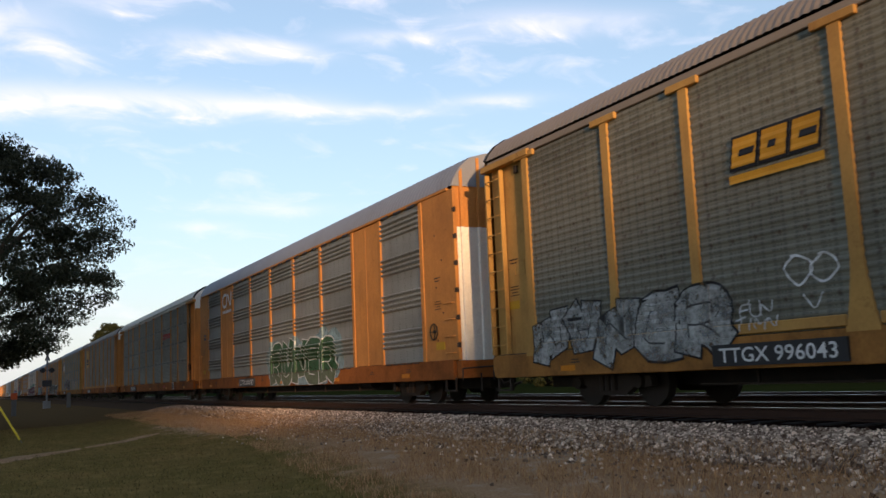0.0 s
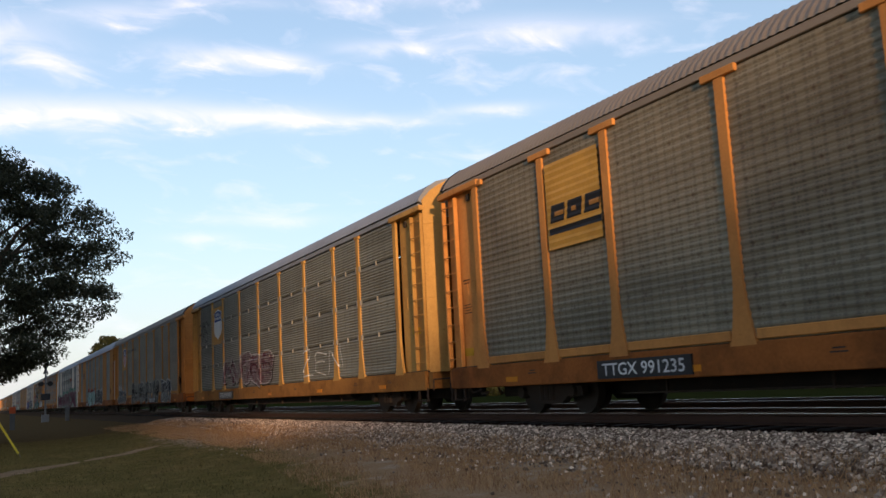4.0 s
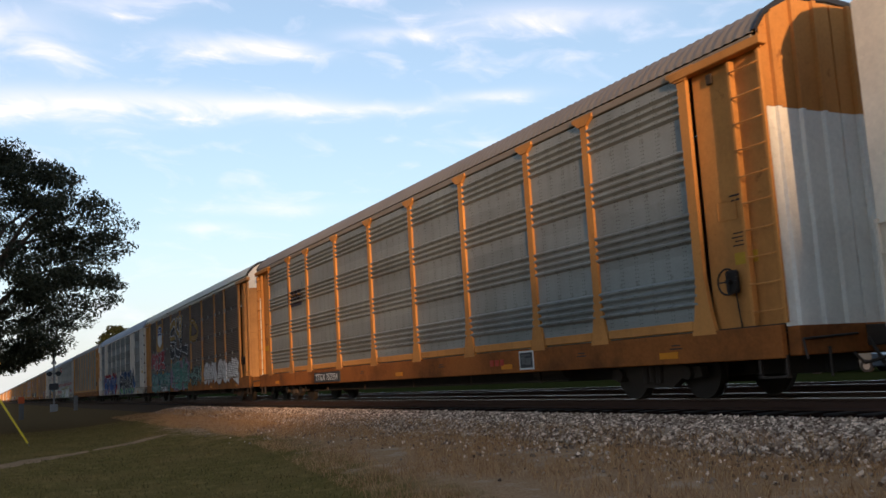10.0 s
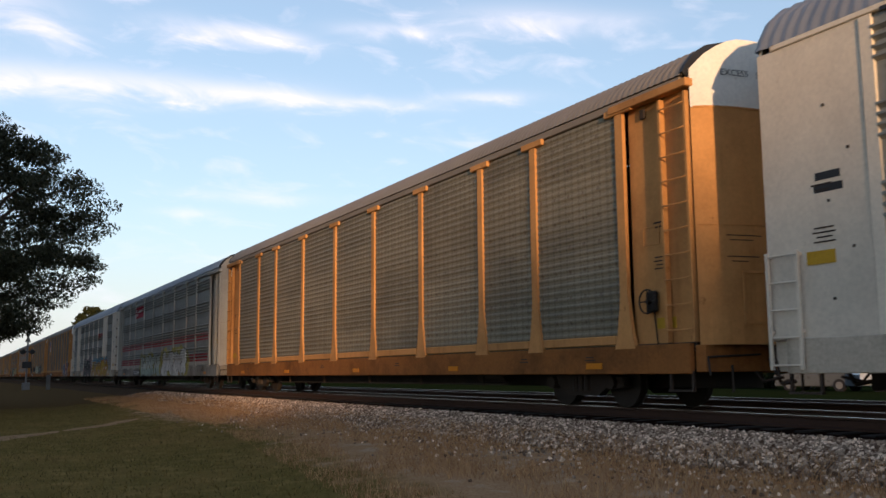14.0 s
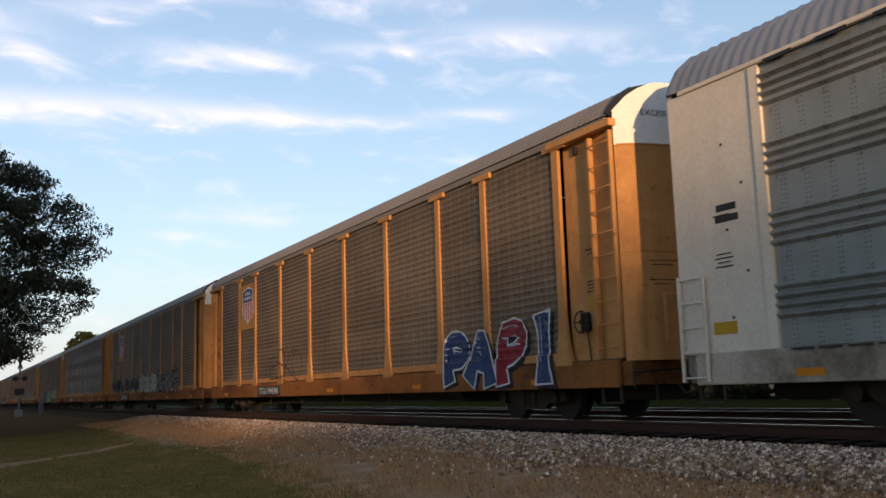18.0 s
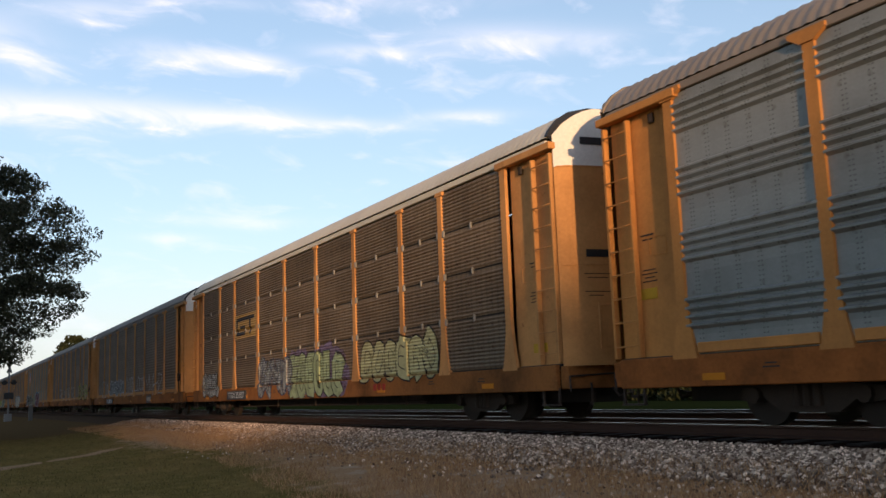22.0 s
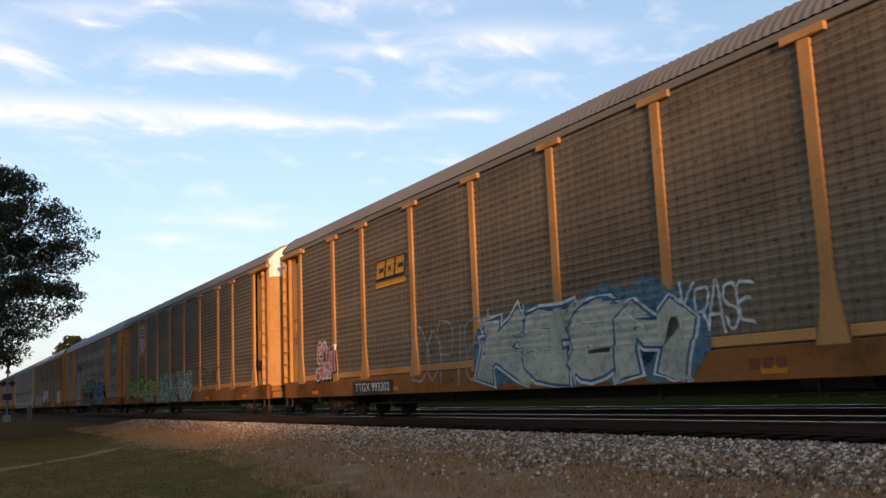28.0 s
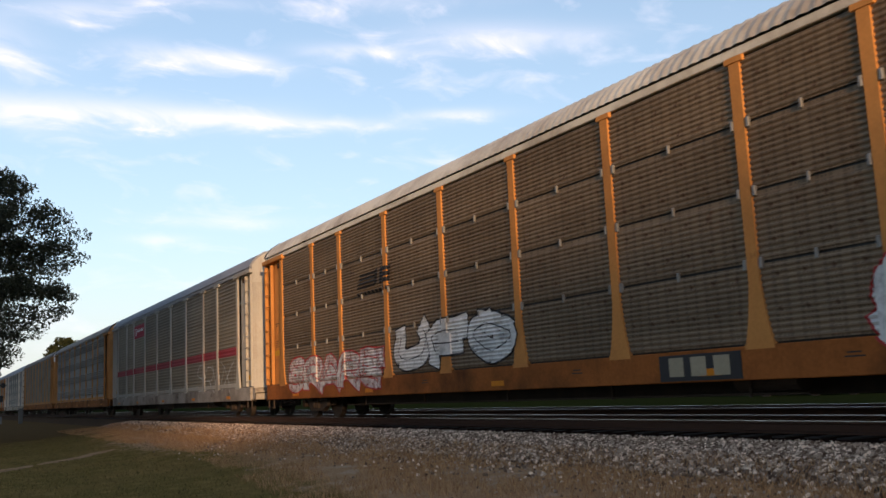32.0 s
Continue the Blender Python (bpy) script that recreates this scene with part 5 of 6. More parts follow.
    for x in (-10.2, -2.4, 3.1, 8.6, 10.9):
        shift_x = rnd.uniform(-0.3, 0.3)
        for j, w in enumerate((0.14, 0.10)):
            part("sill_stencil", plain_box("sill_stencil", -w, w, -0.006, 0.0, 0.0, 0.02, bevel=0), GRIMY, car, at=pose(x + shift_x, -1.5, 0.80 + 0.05 * j))
    if spec.get("slogan"):
        word, a, b = spec["slogan"]
        tagged(decal("slogan", fit_word((word, 0.01), a, b, 4.18, 4.36), (0.03, 0.03, 0.03), car, base, 0.02), kind="stuff")
    if spec.get("mark"):
        word, x0 = spec["mark"]
        x0 -= shift
        w = 0.19 * len(word)
        part("number_board", plain_box("number_board", -0.15, w + 0.15, -0.042, 0.0, 0.0, 0.31, bevel=0), BLACK, car, at=pose(x0, -1.5, 0.62))
        v, f = fit_word((word, 0.01), x0, x0 + w, 0.67, 0.88)
        tagged(decal("number", (v, f), WHITE_PAINT, car, base, 0.038), kind="stuff")
    if spec.get("board"):
        x = spec["board"] - shift
        part("placard", plain_box("placard", -0.27, 0.27, -0.010, 0.0, 0.0, 0.37, bevel=0), spray((0.60, 0.60, 0.56)), car, "white-edged black placard", at=pose(x, -1.5, 0.63))
        part("placard_face", plain_box("placard_face", -0.235, 0.235, -0.014, 0.0, 0.0, 0.30, bevel=0), BLACK, car, at=pose(x, -1.5, 0.665))
        for dx, dz, w, h in ((-0.11, 0.07, 0.07, 0.16), (0.08, 0.06, 0.1, 0.13), (-0.02, 0.235, 0.18, 0.03)):
            part("placard_mark", plain_box("placard_mark", -w, w, -0.017, 0.0, 0.0, h, bevel=0), spray((0.12, 0.12, 0.115)), car, at=pose(x + dx, -1.5, 0.665 + dz))
    if spec.get("owner"):
        x, col, size = spec["owner"]
        if size > 0.3:
            part("owner_board", plain_box("owner_board", -1.62 * size, 1.62 * size, -0.010, 0.0, 0.0, 0.38, bevel=0), BLACK, car, at=pose(x, -1.5, 0.60))
        for i in range(3):
            part("owner_mark", plain_box("owner_mark", -0.3 * size, 0.3 * size, -0.014, 0.0, 0.0, 0.55 * size, bevel=0), spray(col), car, at=pose(x + (i - 1) * 0.9 * size, -1.5, 0.80 - 0.27 * size))
    if spec.get("excess"):
        for i, word in enumerate(("EXCESS", "HEIGHT", "CAR")):
            key = (word, 0.0)
            v, f = glyph_verts(key)
            lo, hi = v.min(0), v.max(0)
            bm = bmesh.new()
            y0 = (-1.02, -0.38, 0.26)[i]
            w = (0.48, 0.48, 0.28)[i]
            vs = []
            for u in (v - lo) / (hi - lo):
                y = y0 + u[0] * w
                vs.append(bm.verts.new((13.45 + door_out(y) + 0.008, y, 5.10 + 0.10 * u[1])))
            for q in f:
                bm.faces.new([vs[j] for j in q])
            part("end_lettering", bm, BLACK, car)
    graffiti(car, base, [(w, a - shift, b - shift, *r) for w, a, b, *r in spec.get("tags", ())], k + 3)
    return car


def grab_shape():
    def build(bm):
        rod(bm, (-0.2, -0.07, 0), (0.2, -0.07, 0), 0.014, 6)
        for x in (-0.2, 0.2):
            rod(bm, (x, -0.07, 0), (x, 0.02, 0), 0.014, 6)
    return shape("grab_iron", build)


def corner_ladder():
    def build(bm):
        for x in (-0.25, 0.25):
            box(bm, x - 0.025, x + 0.025, -0.09, -0.05, 0.0, 1.55, 0.004)
            for z in (0.5, 1.5):
                box(bm, x - 0.02, x + 0.02, -0.06, 0.03, z - 0.02, z + 0.02)
        for i in range(5):
            rod(bm, (-0.25, -0.07, 0.06 + 0.36 * i), (0.25, -0.07, 0.06 + 0.36 * i), 0.014, 6)
    return shape("corner_ladder", build)


def tank_shape():
    def build(bm):
        rod(bm, (-0.55, 0, 0), (0.55, 0, 0), 0.17, 12)
        for x in (-0.3, 0.3):
            box(bm, x - 0.03, x + 0.03, -0.19, 0.19, 0.1, 0.40)
    return shape("air_reservoir", build)


def slot_shape():
    def build(bm):
        ys = [-1.0 + 0.9 * i / 6 for i in range(7)]
        low = [bm.verts.new((door_out(y) + 0.012, y, -0.07)) for y in ys]
        top = [bm.verts.new((door_out(y) + 0.012, y, 0.07)) for y in ys]
        for i in range(6):
            bm.faces.new((low[i], low[i + 1], top[i + 1], top[i]))
    return shape("door_slot", build)


def stencil_shape():
    def build(bm):
        for i, w in enumerate((0.30, 0.36, 0.24, 0.34)):
            box(bm, -w / 2, w / 2, -0.004, 0.0, -0.06 * i, -0.06 * i + 0.018)
        box(bm, -0.16, 0.16, -0.004, 0.0, 0.55, 0.575)
        box(bm, -0.12, 0.12, -0.004, 0.0, 0.48, 0.505)
    return shape("stencil", build)


def brake_shape():
    """A hand brake: gear housing, spoked wheel, chain."""
    def build(bm):
        box(bm, -0.12, 0.12, -0.09, 0.0, 0.12, 0.46, 0.03)
        ring = [(0.19 * math.cos(a), 0.29 + 0.19 * math.sin(a)) for a in (math.pi * i / 8 for i in range(16))]
        for i, (x, z) in enumerate(ring):
            x1, z1 = ring[(i + 1) % 16]
            rod(bm, (x, -0.15, z), (x1, -0.15, z1), 0.014, 5)
            if i % 4 == 0:
                rod(bm, (x, -0.15, z), (0, -0.12, 0.29), 0.011, 5)
        rod(bm, (0, -0.16, 0.29), (0, -0.05, 0.29), 0.04, 8)
        rod(bm, (0.06, -0.06, 0.14), (0.09, -0.03, -0.42), 0.013, 5)
    return shape("hand_brake", build)


def step_shape():
    """The stirrup below a ladder, with the cut lever beside it."""
    def build(bm):
        for x in (-0.24, 0.24):
            box(bm, x - 0.02, x + 0.02, -0.02, 0.02, -0.27, 0.02)
        box(bm, -0.26, 0.26, -0.05, 0.03, -0.29, -0.26)
    return shape("end_step", build)


def lever_shape():
    def build(bm):
        rod(bm, (0, -1.40, 0.82), (0, -0.35, 0.86), 0.016, 6)
        rod(bm, (0, -1.40, 0.82), (0.10, -1.46, 0.55), 0.016, 6)
        rod(bm, (0.12, -0.30, 0.80), (0.32, -0.28, 0.42), 0.03, 6)
        rod(bm, (0.32, -0.28, 0.42), (0.52, -0.20, 0.46), 0.03, 6)
        rod(bm, (0.02, -0.95, 0.70), (0.02, -0.95, 0.30), 0.02, 6)
    return shape("uncoupling_lever", build)


def rod_shape():
    """Brake rod and pipe slung under the sill."""
    def build(bm):
        rod(bm, (-7.6, 0, 0), (7.6, 0, 0.02), 0.018, 5)
        for x in (-6.4, -3.1, 0.4, 3.6, 6.6):
            box(bm, x - 0.02, x + 0.02, -0.02, 0.02, -0.02, 0.25)
    return shape("brake_rod", build)


def frame_shape(w, h, t=0.018):
    def build(bm):
        for x0, x1, z0, z1 in ((-w, w, 0, t), (-w, w, h - t, h), (-w, -w + t, t, h - t), (w - t, w, t, h - t)):
            box(bm, x0, x1, -0.014, 0.0, z0, z1)
    return shape(("panel_frame", w, h), build)


def hatch_shape():
    """A shallow hatch frame low on the round door, following its curve."""
    def build(bm):
        for y0, y1, z0, z1 in ((-0.82, -0.36, 1.30, 1.34), (-0.82, -0.36, 2.06, 2.10), (-0.82, -0.78, 1.34, 2.06), (-0.40, -0.36, 1.34, 2.06)):
            ys = [y0 + (y1 - y0) * i / 4 for i in range(5)]
            rows = [[bm.verts.new((door_out(y) + d, y, z)) for y in ys] for z, d in ((z0, 0.0), (z0, 0.022), (z1, 0.022), (z1, 0.0))]
            for p, q in zip(rows, rows[1:]):
                for i in range(4):
                    bm.faces.new((p[i], p[i + 1], q[i + 1], q[i]))
            bm.faces.new([r[0] for r in rows])
            bm.faces.new([r[-1] for r in rows][::-1])
    return shape("door_hatch", build)


def band_shape():
    """A seam that runs round the door, with the upright lock bar."""
    def build(bm):
        ys = [-1.42 + 2.84 * i / 16 for i in range(17)]
        for z in (2.78, 4.59):
            rows = [[bm.verts.new((door_out(y) + d, y, zz)) for y in ys] for zz, d in ((z, 0.0), (z, 0.012), (z + 0.025, 0.012), (z + 0.025, 0.0))]
            for p, q in zip(rows, rows[1:]):
                for i in range(16):
                    bm.faces.new((p[i], p[i + 1], q[i + 1], q[i]))
        rod(bm, (door_out(0) + 0.03, 0.02, 1.05), (door_out(0) + 0.03, 0.02, 5.3), 0.022, 6)
    return shape("door_band", build)


def door_bars():
    """Small stencilled lines on the round door."""
    def build(bm):
        for i, (y0, y1) in enumerate(((-1.05, -0.45), (-1.0, -0.6), (-1.05, -0.5), (-0.98, -0.7))):
            z = (2.62, 2.55, 2.30, 2.23)[i]
            ys = [y0 + (y1 - y0) * j / 4 for j in range(5)]
            low = [bm.verts.new((door_out(y) + 0.006, y, z)) for y in ys]
            top = [bm.verts.new((door_out(y) + 0.006, y, z + 0.015)) for y in ys]
            for j in range(4):
                bm.faces.new((low[j], low[j + 1], top[j + 1], top[j]))
    return shape("door_stencil", build)


# ---- train: the cars in their order ----
W, K = WHITE_PAINT, BLACK_PAINT
CYAN, MINT, TEAL, GREEN, DKGREEN, LIME = (0.32, 0.52, 0.50), (0.09, 0.36, 0.25), (0.10, 0.34, 0.27), (0.06, 0.30, 0.08), (0.03, 0.12, 0.07), (0.38, 0.44, 0.08)
MAROON, RED, PINK, PEACH, BLUE, SKYB = (0.13, 0.015, 0.04), (0.40, 0.03, 0.03), (0.55, 0.22, 0.28), (0.55, 0.36, 0.26), (0.05, 0.10, 0.32), (0.12, 0.36, 0.50)
GOLDP, YEL, PALE, GREYP, LILAC = (0.45, 0.27, 0.06), (0.60, 0.42, 0.04), (0.50, 0.52, 0.40), (0.33, 0.34, 0.32), (0.34, 0.22, 0.30)
SILVERY = (0.50, 0.50, 0.47)


def T(label, **kw):
    return dict(dict(style="T", paint=YELLOW, sheet=SHEET_DARK, roof=ROOF_TAN, label=label), **kw)


def G(label, **kw):
    return dict(dict(style="G", paint=ORANGE, sheet=SHEET_GREY, roof=ROOF_GREY, door=WHITE, label=label), **kw)


def S(label, **kw):
    return dict(dict(style="S", paint=YELLOW, sheet=SHEET_GREEN, roof=ROOF_CREAM, label=label), **kw)


CARS = {
    -1: T("yellow autorack with dark grey panels and faded white graffiti", paint=GOLD, sheet=SHEET_GREEN_PUNCHED, logo="word", mark=("TTGX 996043", -6.5),
          tags=[("NVNER", -11.5, -6.3, 0.75, 1.85, SILVERY, K, None), ("oo", -5.2, -4.35, 1.65, 2.05, None, W, None), ("v", -4.95, -4.6, 1.3, 1.52, W, None, None), ("FUN", -6.1, -5.5, 1.3, 1.5, W, None, None), ("TIMN", -6.2, -5.4, 1.1, 1.28, W, None, None)]),
    0: G("orange autorack with grey ribbed panels and green graffiti", sheet=SHEET_SILVER, logo="cn", mark=("CTTX 690787", -5.7), brake=True,
         tags=[("RUNER", -1.3, 5.6, 0.62, 2.05, (0.035, 0.10, 0.045), W, (0.26, 0.38, 0.42))]),
    1: S("yellow autorack with split grey-green panels and cream roof", paint=ORANGE, door=WHITE, logo="red_word", mark=("TTGX 910041", -7.6), owner=(5.2, (0.30, 0.04, 0.02), 0.24), board=7.9, brake=True),
    2: T("yellow autorack with weathered panels and a logo plate", slots=(3.4,), sheet=SHEET_GREY, paint=ORANGE, door=WHITE, excess=True, logo="word_plate", mark=("TTGX 991235", -7.7), board=5.8,
         tags=[("DUCK", 5.6, 7.0, 1.15, 1.75, W, None, None)]),
    3: S("yellow autorack with split grey panels and a white shield", paint=GOLD, logo="shield_plain", mark=("TTGX 942437", -7.4), roof=ROOF_GREY, sheet=SHEET_GREY,
         tags=[("RAS", -11.6, -9.9, 3.3, 4.2, K, None, None), ("MVGES", -6.7, 0.5, 1.2, 2.3, MAROON, SILVERY, None), ("ZEN", 4.0, 8.0, 1.2, 2.0, W, None, None)]),
    4: T("orange autorack with grey panels, shield and long white graffiti", paint=ORANGE, sheet=SHEET_GREY, logo="shield", slogan=("BUILDING AMERICA", -6.85, -2.8), brake=True, mark=("TTGX 160287", 2.2),
         tags=[("ERIE", -11.9, -10.2, 1.72, 2.02, W, None, None), ("ESKIM", -12.0, -7.8, 0.72, 1.65, K, W, None), ("RAVENDIVE", -5.2, 5.5, 0.62, 1.95, (0.05, 0.047, 0.04), (0.45, 0.43, 0.38), None), ("XKORES", 6.3, 9.3, 0.58, 1.85, K, W, None)]),
    5: G("orange autorack with grey panels and pale cyan graffiti", logo="word_box", mark=("TTGX 695510", -6.1), brake=True,
         tags=[("REAPER", -4.7, 0.8, 0.65, 1.95, CYAN, K, RED), ("LURES", 1.1, 6.7, 0.8, 1.95, K, W, None)]),
    6: G("cream autorack covered in maroon and green graffiti", paint=CREAM, sheet=SHEET_SILVER, door_top=ORANGE, logo="red_word",
         tags=[("SEKET", -13.0, -5.0, 0.65, 1.95, MAROON, W, MINT), ("BEKOS", -4.5, 2.8, 0.75, 2.25, MAROON, W, MINT), ("DAE", 3.8, 11.3, 0.62, 2.45, MAROON, W, MINT)]),
    7: T("clean orange autorack with light ribbed panels", paint=ORANGE, sheet=SHEET_SILVER, roof=ROOF_TAN, door=WHITE, flat=True, brake=True, mark=("TTGX 757054", -6.9), owner=(5.5, (0.36, 0.05, 0.03), 0.24), board=6.2, logo="word_box"),
    8: S("rusty brown autorack covered in gold, red and teal graffiti", sheet=SHEET_BROWN, door=WHITE, brake=True, logo="shield_plain", mark=("TTGX 250222", -7.9),
         tags=[("ESCAPE", -11.6, -5.3, 0.72, 1.6, (0.28, 0.36, 0.34), TEAL, (0.05, 0.13, 0.17)), ("RODE", -11.6, -7.0, 2.0, 3.1, RED, SILVERY, None), ("YESNE", -4.5, 0.0, 0.8, 2.1, TEAL, (0.25, 0.42, 0.36), LILAC), ("SSL", -4.9, -0.1, 2.55, 4.72, GOLDP, W, None), ("D", 0.6, 3.2, 3.0, 4.3, GOLDP, K, None), ("CHISONE", 4.2, 11.3, 0.85, 1.85, W, (0.2, 0.18, 0.16), None), ("MSK", 0.4, 3.6, 0.9, 1.8, (0.25, 0.42, 0.36), K, None)]),
    9: G("cream autorack with blue, red, black and green graffiti", paint=CREAM, sheet=SHEET_SILVER, mark=("UCRY 1084", -5.7),
         tags=[("HIWAY", -9.6, -1.6, 0.7, 2.1, BLUE, W, RED), ("EMANK", 1.3, 8.5, 0.62, 2.05, K, W, (0.04, 0.10, 0.24))]),
    10: T("clean yellow autorack with grey panels and slim posts", sheet=SHEET_GREY, door=WHITE, excess=True, brake=True, roof=ROOF_TAN),
    11: T("grey autorack with red stripes, red logo panel and graffiti", paint=GREY_PAINT, sheet=SHEET_SILVER, roof=ROOF_GREY, logo="red_panel", mark=("TTGX 70649", -7.0),
          stripes=[((0.36, 0.02, 0.04), -13, 13, 2.16 + 0.13 * i, 2.23 + 0.13 * i) for i in range(3)] + [((0.36, 0.02, 0.04), -13, 13, 1.24 + 0.127 * i, 1.31 + 0.127 * i) for i in range(3)],
          tags=[("CHUCKIE", -4.8, 0.9, 0.55, 1.65, (0.60, 0.64, 0.58), K, (0.50, 0.44, 0.13)), ("SNEAKR", 1.6, 7.4, 0.60, 1.8, W, K, (0.50, 0.44, 0.13))]),
    12: G("cream autorack with yellow, red and blue graffiti", paint=CREAM, sheet=SHEET_SILVER, logo="red_word",
          tags=[("DEVL", -3.8, 0.4, 0.62, 1.9, K, SILVERY, (0.45, 0.25, 0.28)), ("vvv", 2.0, 9.6, 1.45, 1.85, SKYB, None, SKYB), ("FINMEOD", 1.5, 9.9, 0.60, 1.75, (0.46, 0.28, 0.03), RED, None), ("ooA", 4.0, 7.8, 1.5, 2.1, K, None, None)]),
    13: T("yellow autorack with a shield and blue and red graffiti", door=WHITE, excess=True, brake=True, logo="shield", mark=("TTGX 994340", -6.6), sheet=SHEET_DARK,
          tags=[("ESKO", -5.6, -2.4, 1.15, 2.0, None, (0.05, 0.05, 0.045), None), ("P", 7.25, 8.15, 0.7, 1.8, (0.03, 0.06, 0.16), W, None), ("A", 8.35, 9.25, 0.7, 1.85, (0.03, 0.06, 0.16), W, None), ("P", 9.5, 10.35, 0.7, 1.9, (0.28, 0.02, 0.03), W, None), ("I", 10.5, 11.6, 0.7, 1.95, (0.03, 0.06, 0.16), W, None)]),
    14: T("yellow autorack with dark panels, shield and cream bubble graffiti", door=WHITE, logo="shield", mark=("TTGX 987271", -7.4),
          tags=[("MELONS", -11.6, -1.8, 1.1, 1.9, (0.05, 0.05, 0.05), (0.13, 0.13, 0.13), None), ("DUBSR", -1.2, 3.3, 1.0, 1.95, PALE, K, None), ("OMENS", 3.3, 8.5, 0.95, 2.0, GREYP, K, None), ("i", -6.0, -5.6, 1.1, 1.9, PALE, None, None), ("8", -3.4, -2.8, 1.1, 2.0, PALE, None, None)]),
    15: T("clean orange autorack with bright silver ribbed panels", paint=ORANGE, sheet=SHEET_SILVER, roof=ROOF_TAN, mark=("ETTX 704146", -6.7), owner=(4.6, (0.30, 0.04, 0.02), 0.26), board=6.9,
          tags=[("COOL", 9.7, 11.4, 1.2, 1.7, None, (0.12, 0.12, 0.12), None)]),
    16: S("yellow autorack with split dark panels and faded graffiti", slots=(5.08, 3.0), sheet=SHEET_DARK, logo="slant", door=WHITE, owner=(5.8, (0.30, 0.035, 0.02), 0.29), mark=("TTGX 253927", -7.8),
          tags=[("SEAL", -11.7, -9.2, 0.8, 1.7, SILVERY, K, None), ("SEVER", -4.1, -0.8, 0.8, 1.85, GREYP, (0.03, 0.04, 0.09), None), ("HOEGLE", -0.9, 3.4, 0.62, 1.85, (0.36, 0.43, 0.24), K, (0.20, 0.15, 0.24)), ("DOCERO", 4.7, 8.9, 0.95, 1.95, (0.48, 0.46, 0.24), K, None)]),
    17: T("yellow autorack with dark panels and white scrawled graffiti", door=WHITE, brake=True, mark=("TTGX 887004", -7.7), owner=(5.7, (0.42, 0.36, 0.27), 0.38),
          tags=[("SUN", -10.1, -7.2, 1.1, 2.05, SILVERY, None, None), ("SFEKA", -6.9, -1.8, 1.15, 1.95, GREYP, (0.5, 0.5, 0.48), None), ("DIRGO", -1.2, 1.1, 1.1, 2.1, (0.5, 0.5, 0.48), None, None), ("LOCO", 1.5, 4.2, 1.3, 2.0, (0.5, 0.5, 0.48), None, None), ("MVHZ", 4.4, 8.8, 1.1, 2.1, None, (0.5, 0.5, 0.48), None)]),
    18: T("yellow autorack with dark panels and pale pink graffiti", door=WHITE, brake=True,
          tags=[("REMORSE", -6.0, 4.8, 1.1, 2.0, SILVERY, None, None), ("KINGS", 6.6, 11.3, 1.1, 2.0, PEACH, LIME, None)]),
    19: T("yellow autorack with grey panels, shield and many pale tags", sheet=SHEET_GREY, door=WHITE, logo="shield", mark=("TTGX 997196", -6.6), board=8.2,
          tags=[("BLUES", -12.1, -8.8, 0.75, 1.9, K, W, None), ("SLOWED", -8.7, -3.9, 0.72, 1.8, (0.19, 0.18, 0.13), (0.44, 0.42, 0.34), None), ("NEON", -3.8, -1.15, 0.75, 1.95, (0.34, 0.36, 0.20), (0.42, 0.42, 0.30), None), ("TKS", -1.0, 3.0, 0.62, 1.95, MAROON, W, (0.16, 0.28, 0.36)), ("WAKEUP", 3.5, 7.9, 1.15, 2.15, None, (0.42, 0.42, 0.34), None), ("CREW", 8.5, 10.8, 1.3, 2.1, PEACH, None, None)]),
    20: T("yellow autorack with dark panels and blue and white graffiti", slots=(3.3,), door=WHITE, excess=True, logo="word", mark=("TTGX 993302", -7.4), owner=(6.1, (0.20, 0.06, 0.03), 0.26),
          tags=[("SCAN", -10.3, -8.9, 1.1, 2.0, (0.5, 0.12, 0.12), W, None), ("DOPIE", -4.0, -1.0, 0.8, 2.0, None, GREYP, None), ("KESM", -0.8, 4.8, 0.7, 1.95, (0.56, 0.54, 0.42), (0.05, 0.12, 0.20), (0.10, 0.20, 0.26)), ("KRASE", 4.8, 6.2, 1.3, 2.0, W, None, None)]),
    21: T("yellow autorack with weathered panels, shield and green graffiti", slots=(3.3,), sheet=SHEET_DARK, door=WHITE, excess=True, brake=True, logo="shield", mark=("TTGX 982178", -6.8),
          tags=[("Pocke", -11.8, -4.4, 0.9, 1.85, (0.30, 0.40, 0.08), K, None), ("DRAPER", -3.6, 3.2, 0.62, 1.95, (0.46, 0.58, 0.50), (0.16, 0.22, 0.17), None), ("TRVK", 3.7, 7.6, 1.15, 1.9, None, (0.05, 0.05, 0.05), None)]),
    22: G("orange autorack with grey panels and green and blue graffiti", sheet=SHEET_SILVER, logo="bars", mark=("TTGX 691438", -5.0),
          tags=[("TAPER", -2.6, 3.1, 0.62, 2.1, (0.03, 0.15, 0.07), (0.55, 0.62, 0.45), (0.24, 0.04, 0.13)), ("FORK", 3.7, 8.2, 0.7, 1.9, BLUE, (0.50, 0.50, 0.28), K), ("SIS", 10.0, 11.6, 1.2, 1.9, W, None, None)]),
    23: S("yellow autorack with split panels, peeling roof and white graffiti", slots=(4.2, 3.0), paint=ORANGE, roof=ROOF_PATCHED, sheet=SHEET_DARK, logo="bars", owner=(6.0, (0.34, 0.29, 0.20), 0.5),
          tags=[("GRARE", -10.4, -3.7, 0.8, 1.75, W, RED, None), ("UFO", -3.0, 2.1, 1.15, 2.15, W, K, None), ("SCR", 9.8, 12.0, 0.85, 1.95, W, RED, None)]),
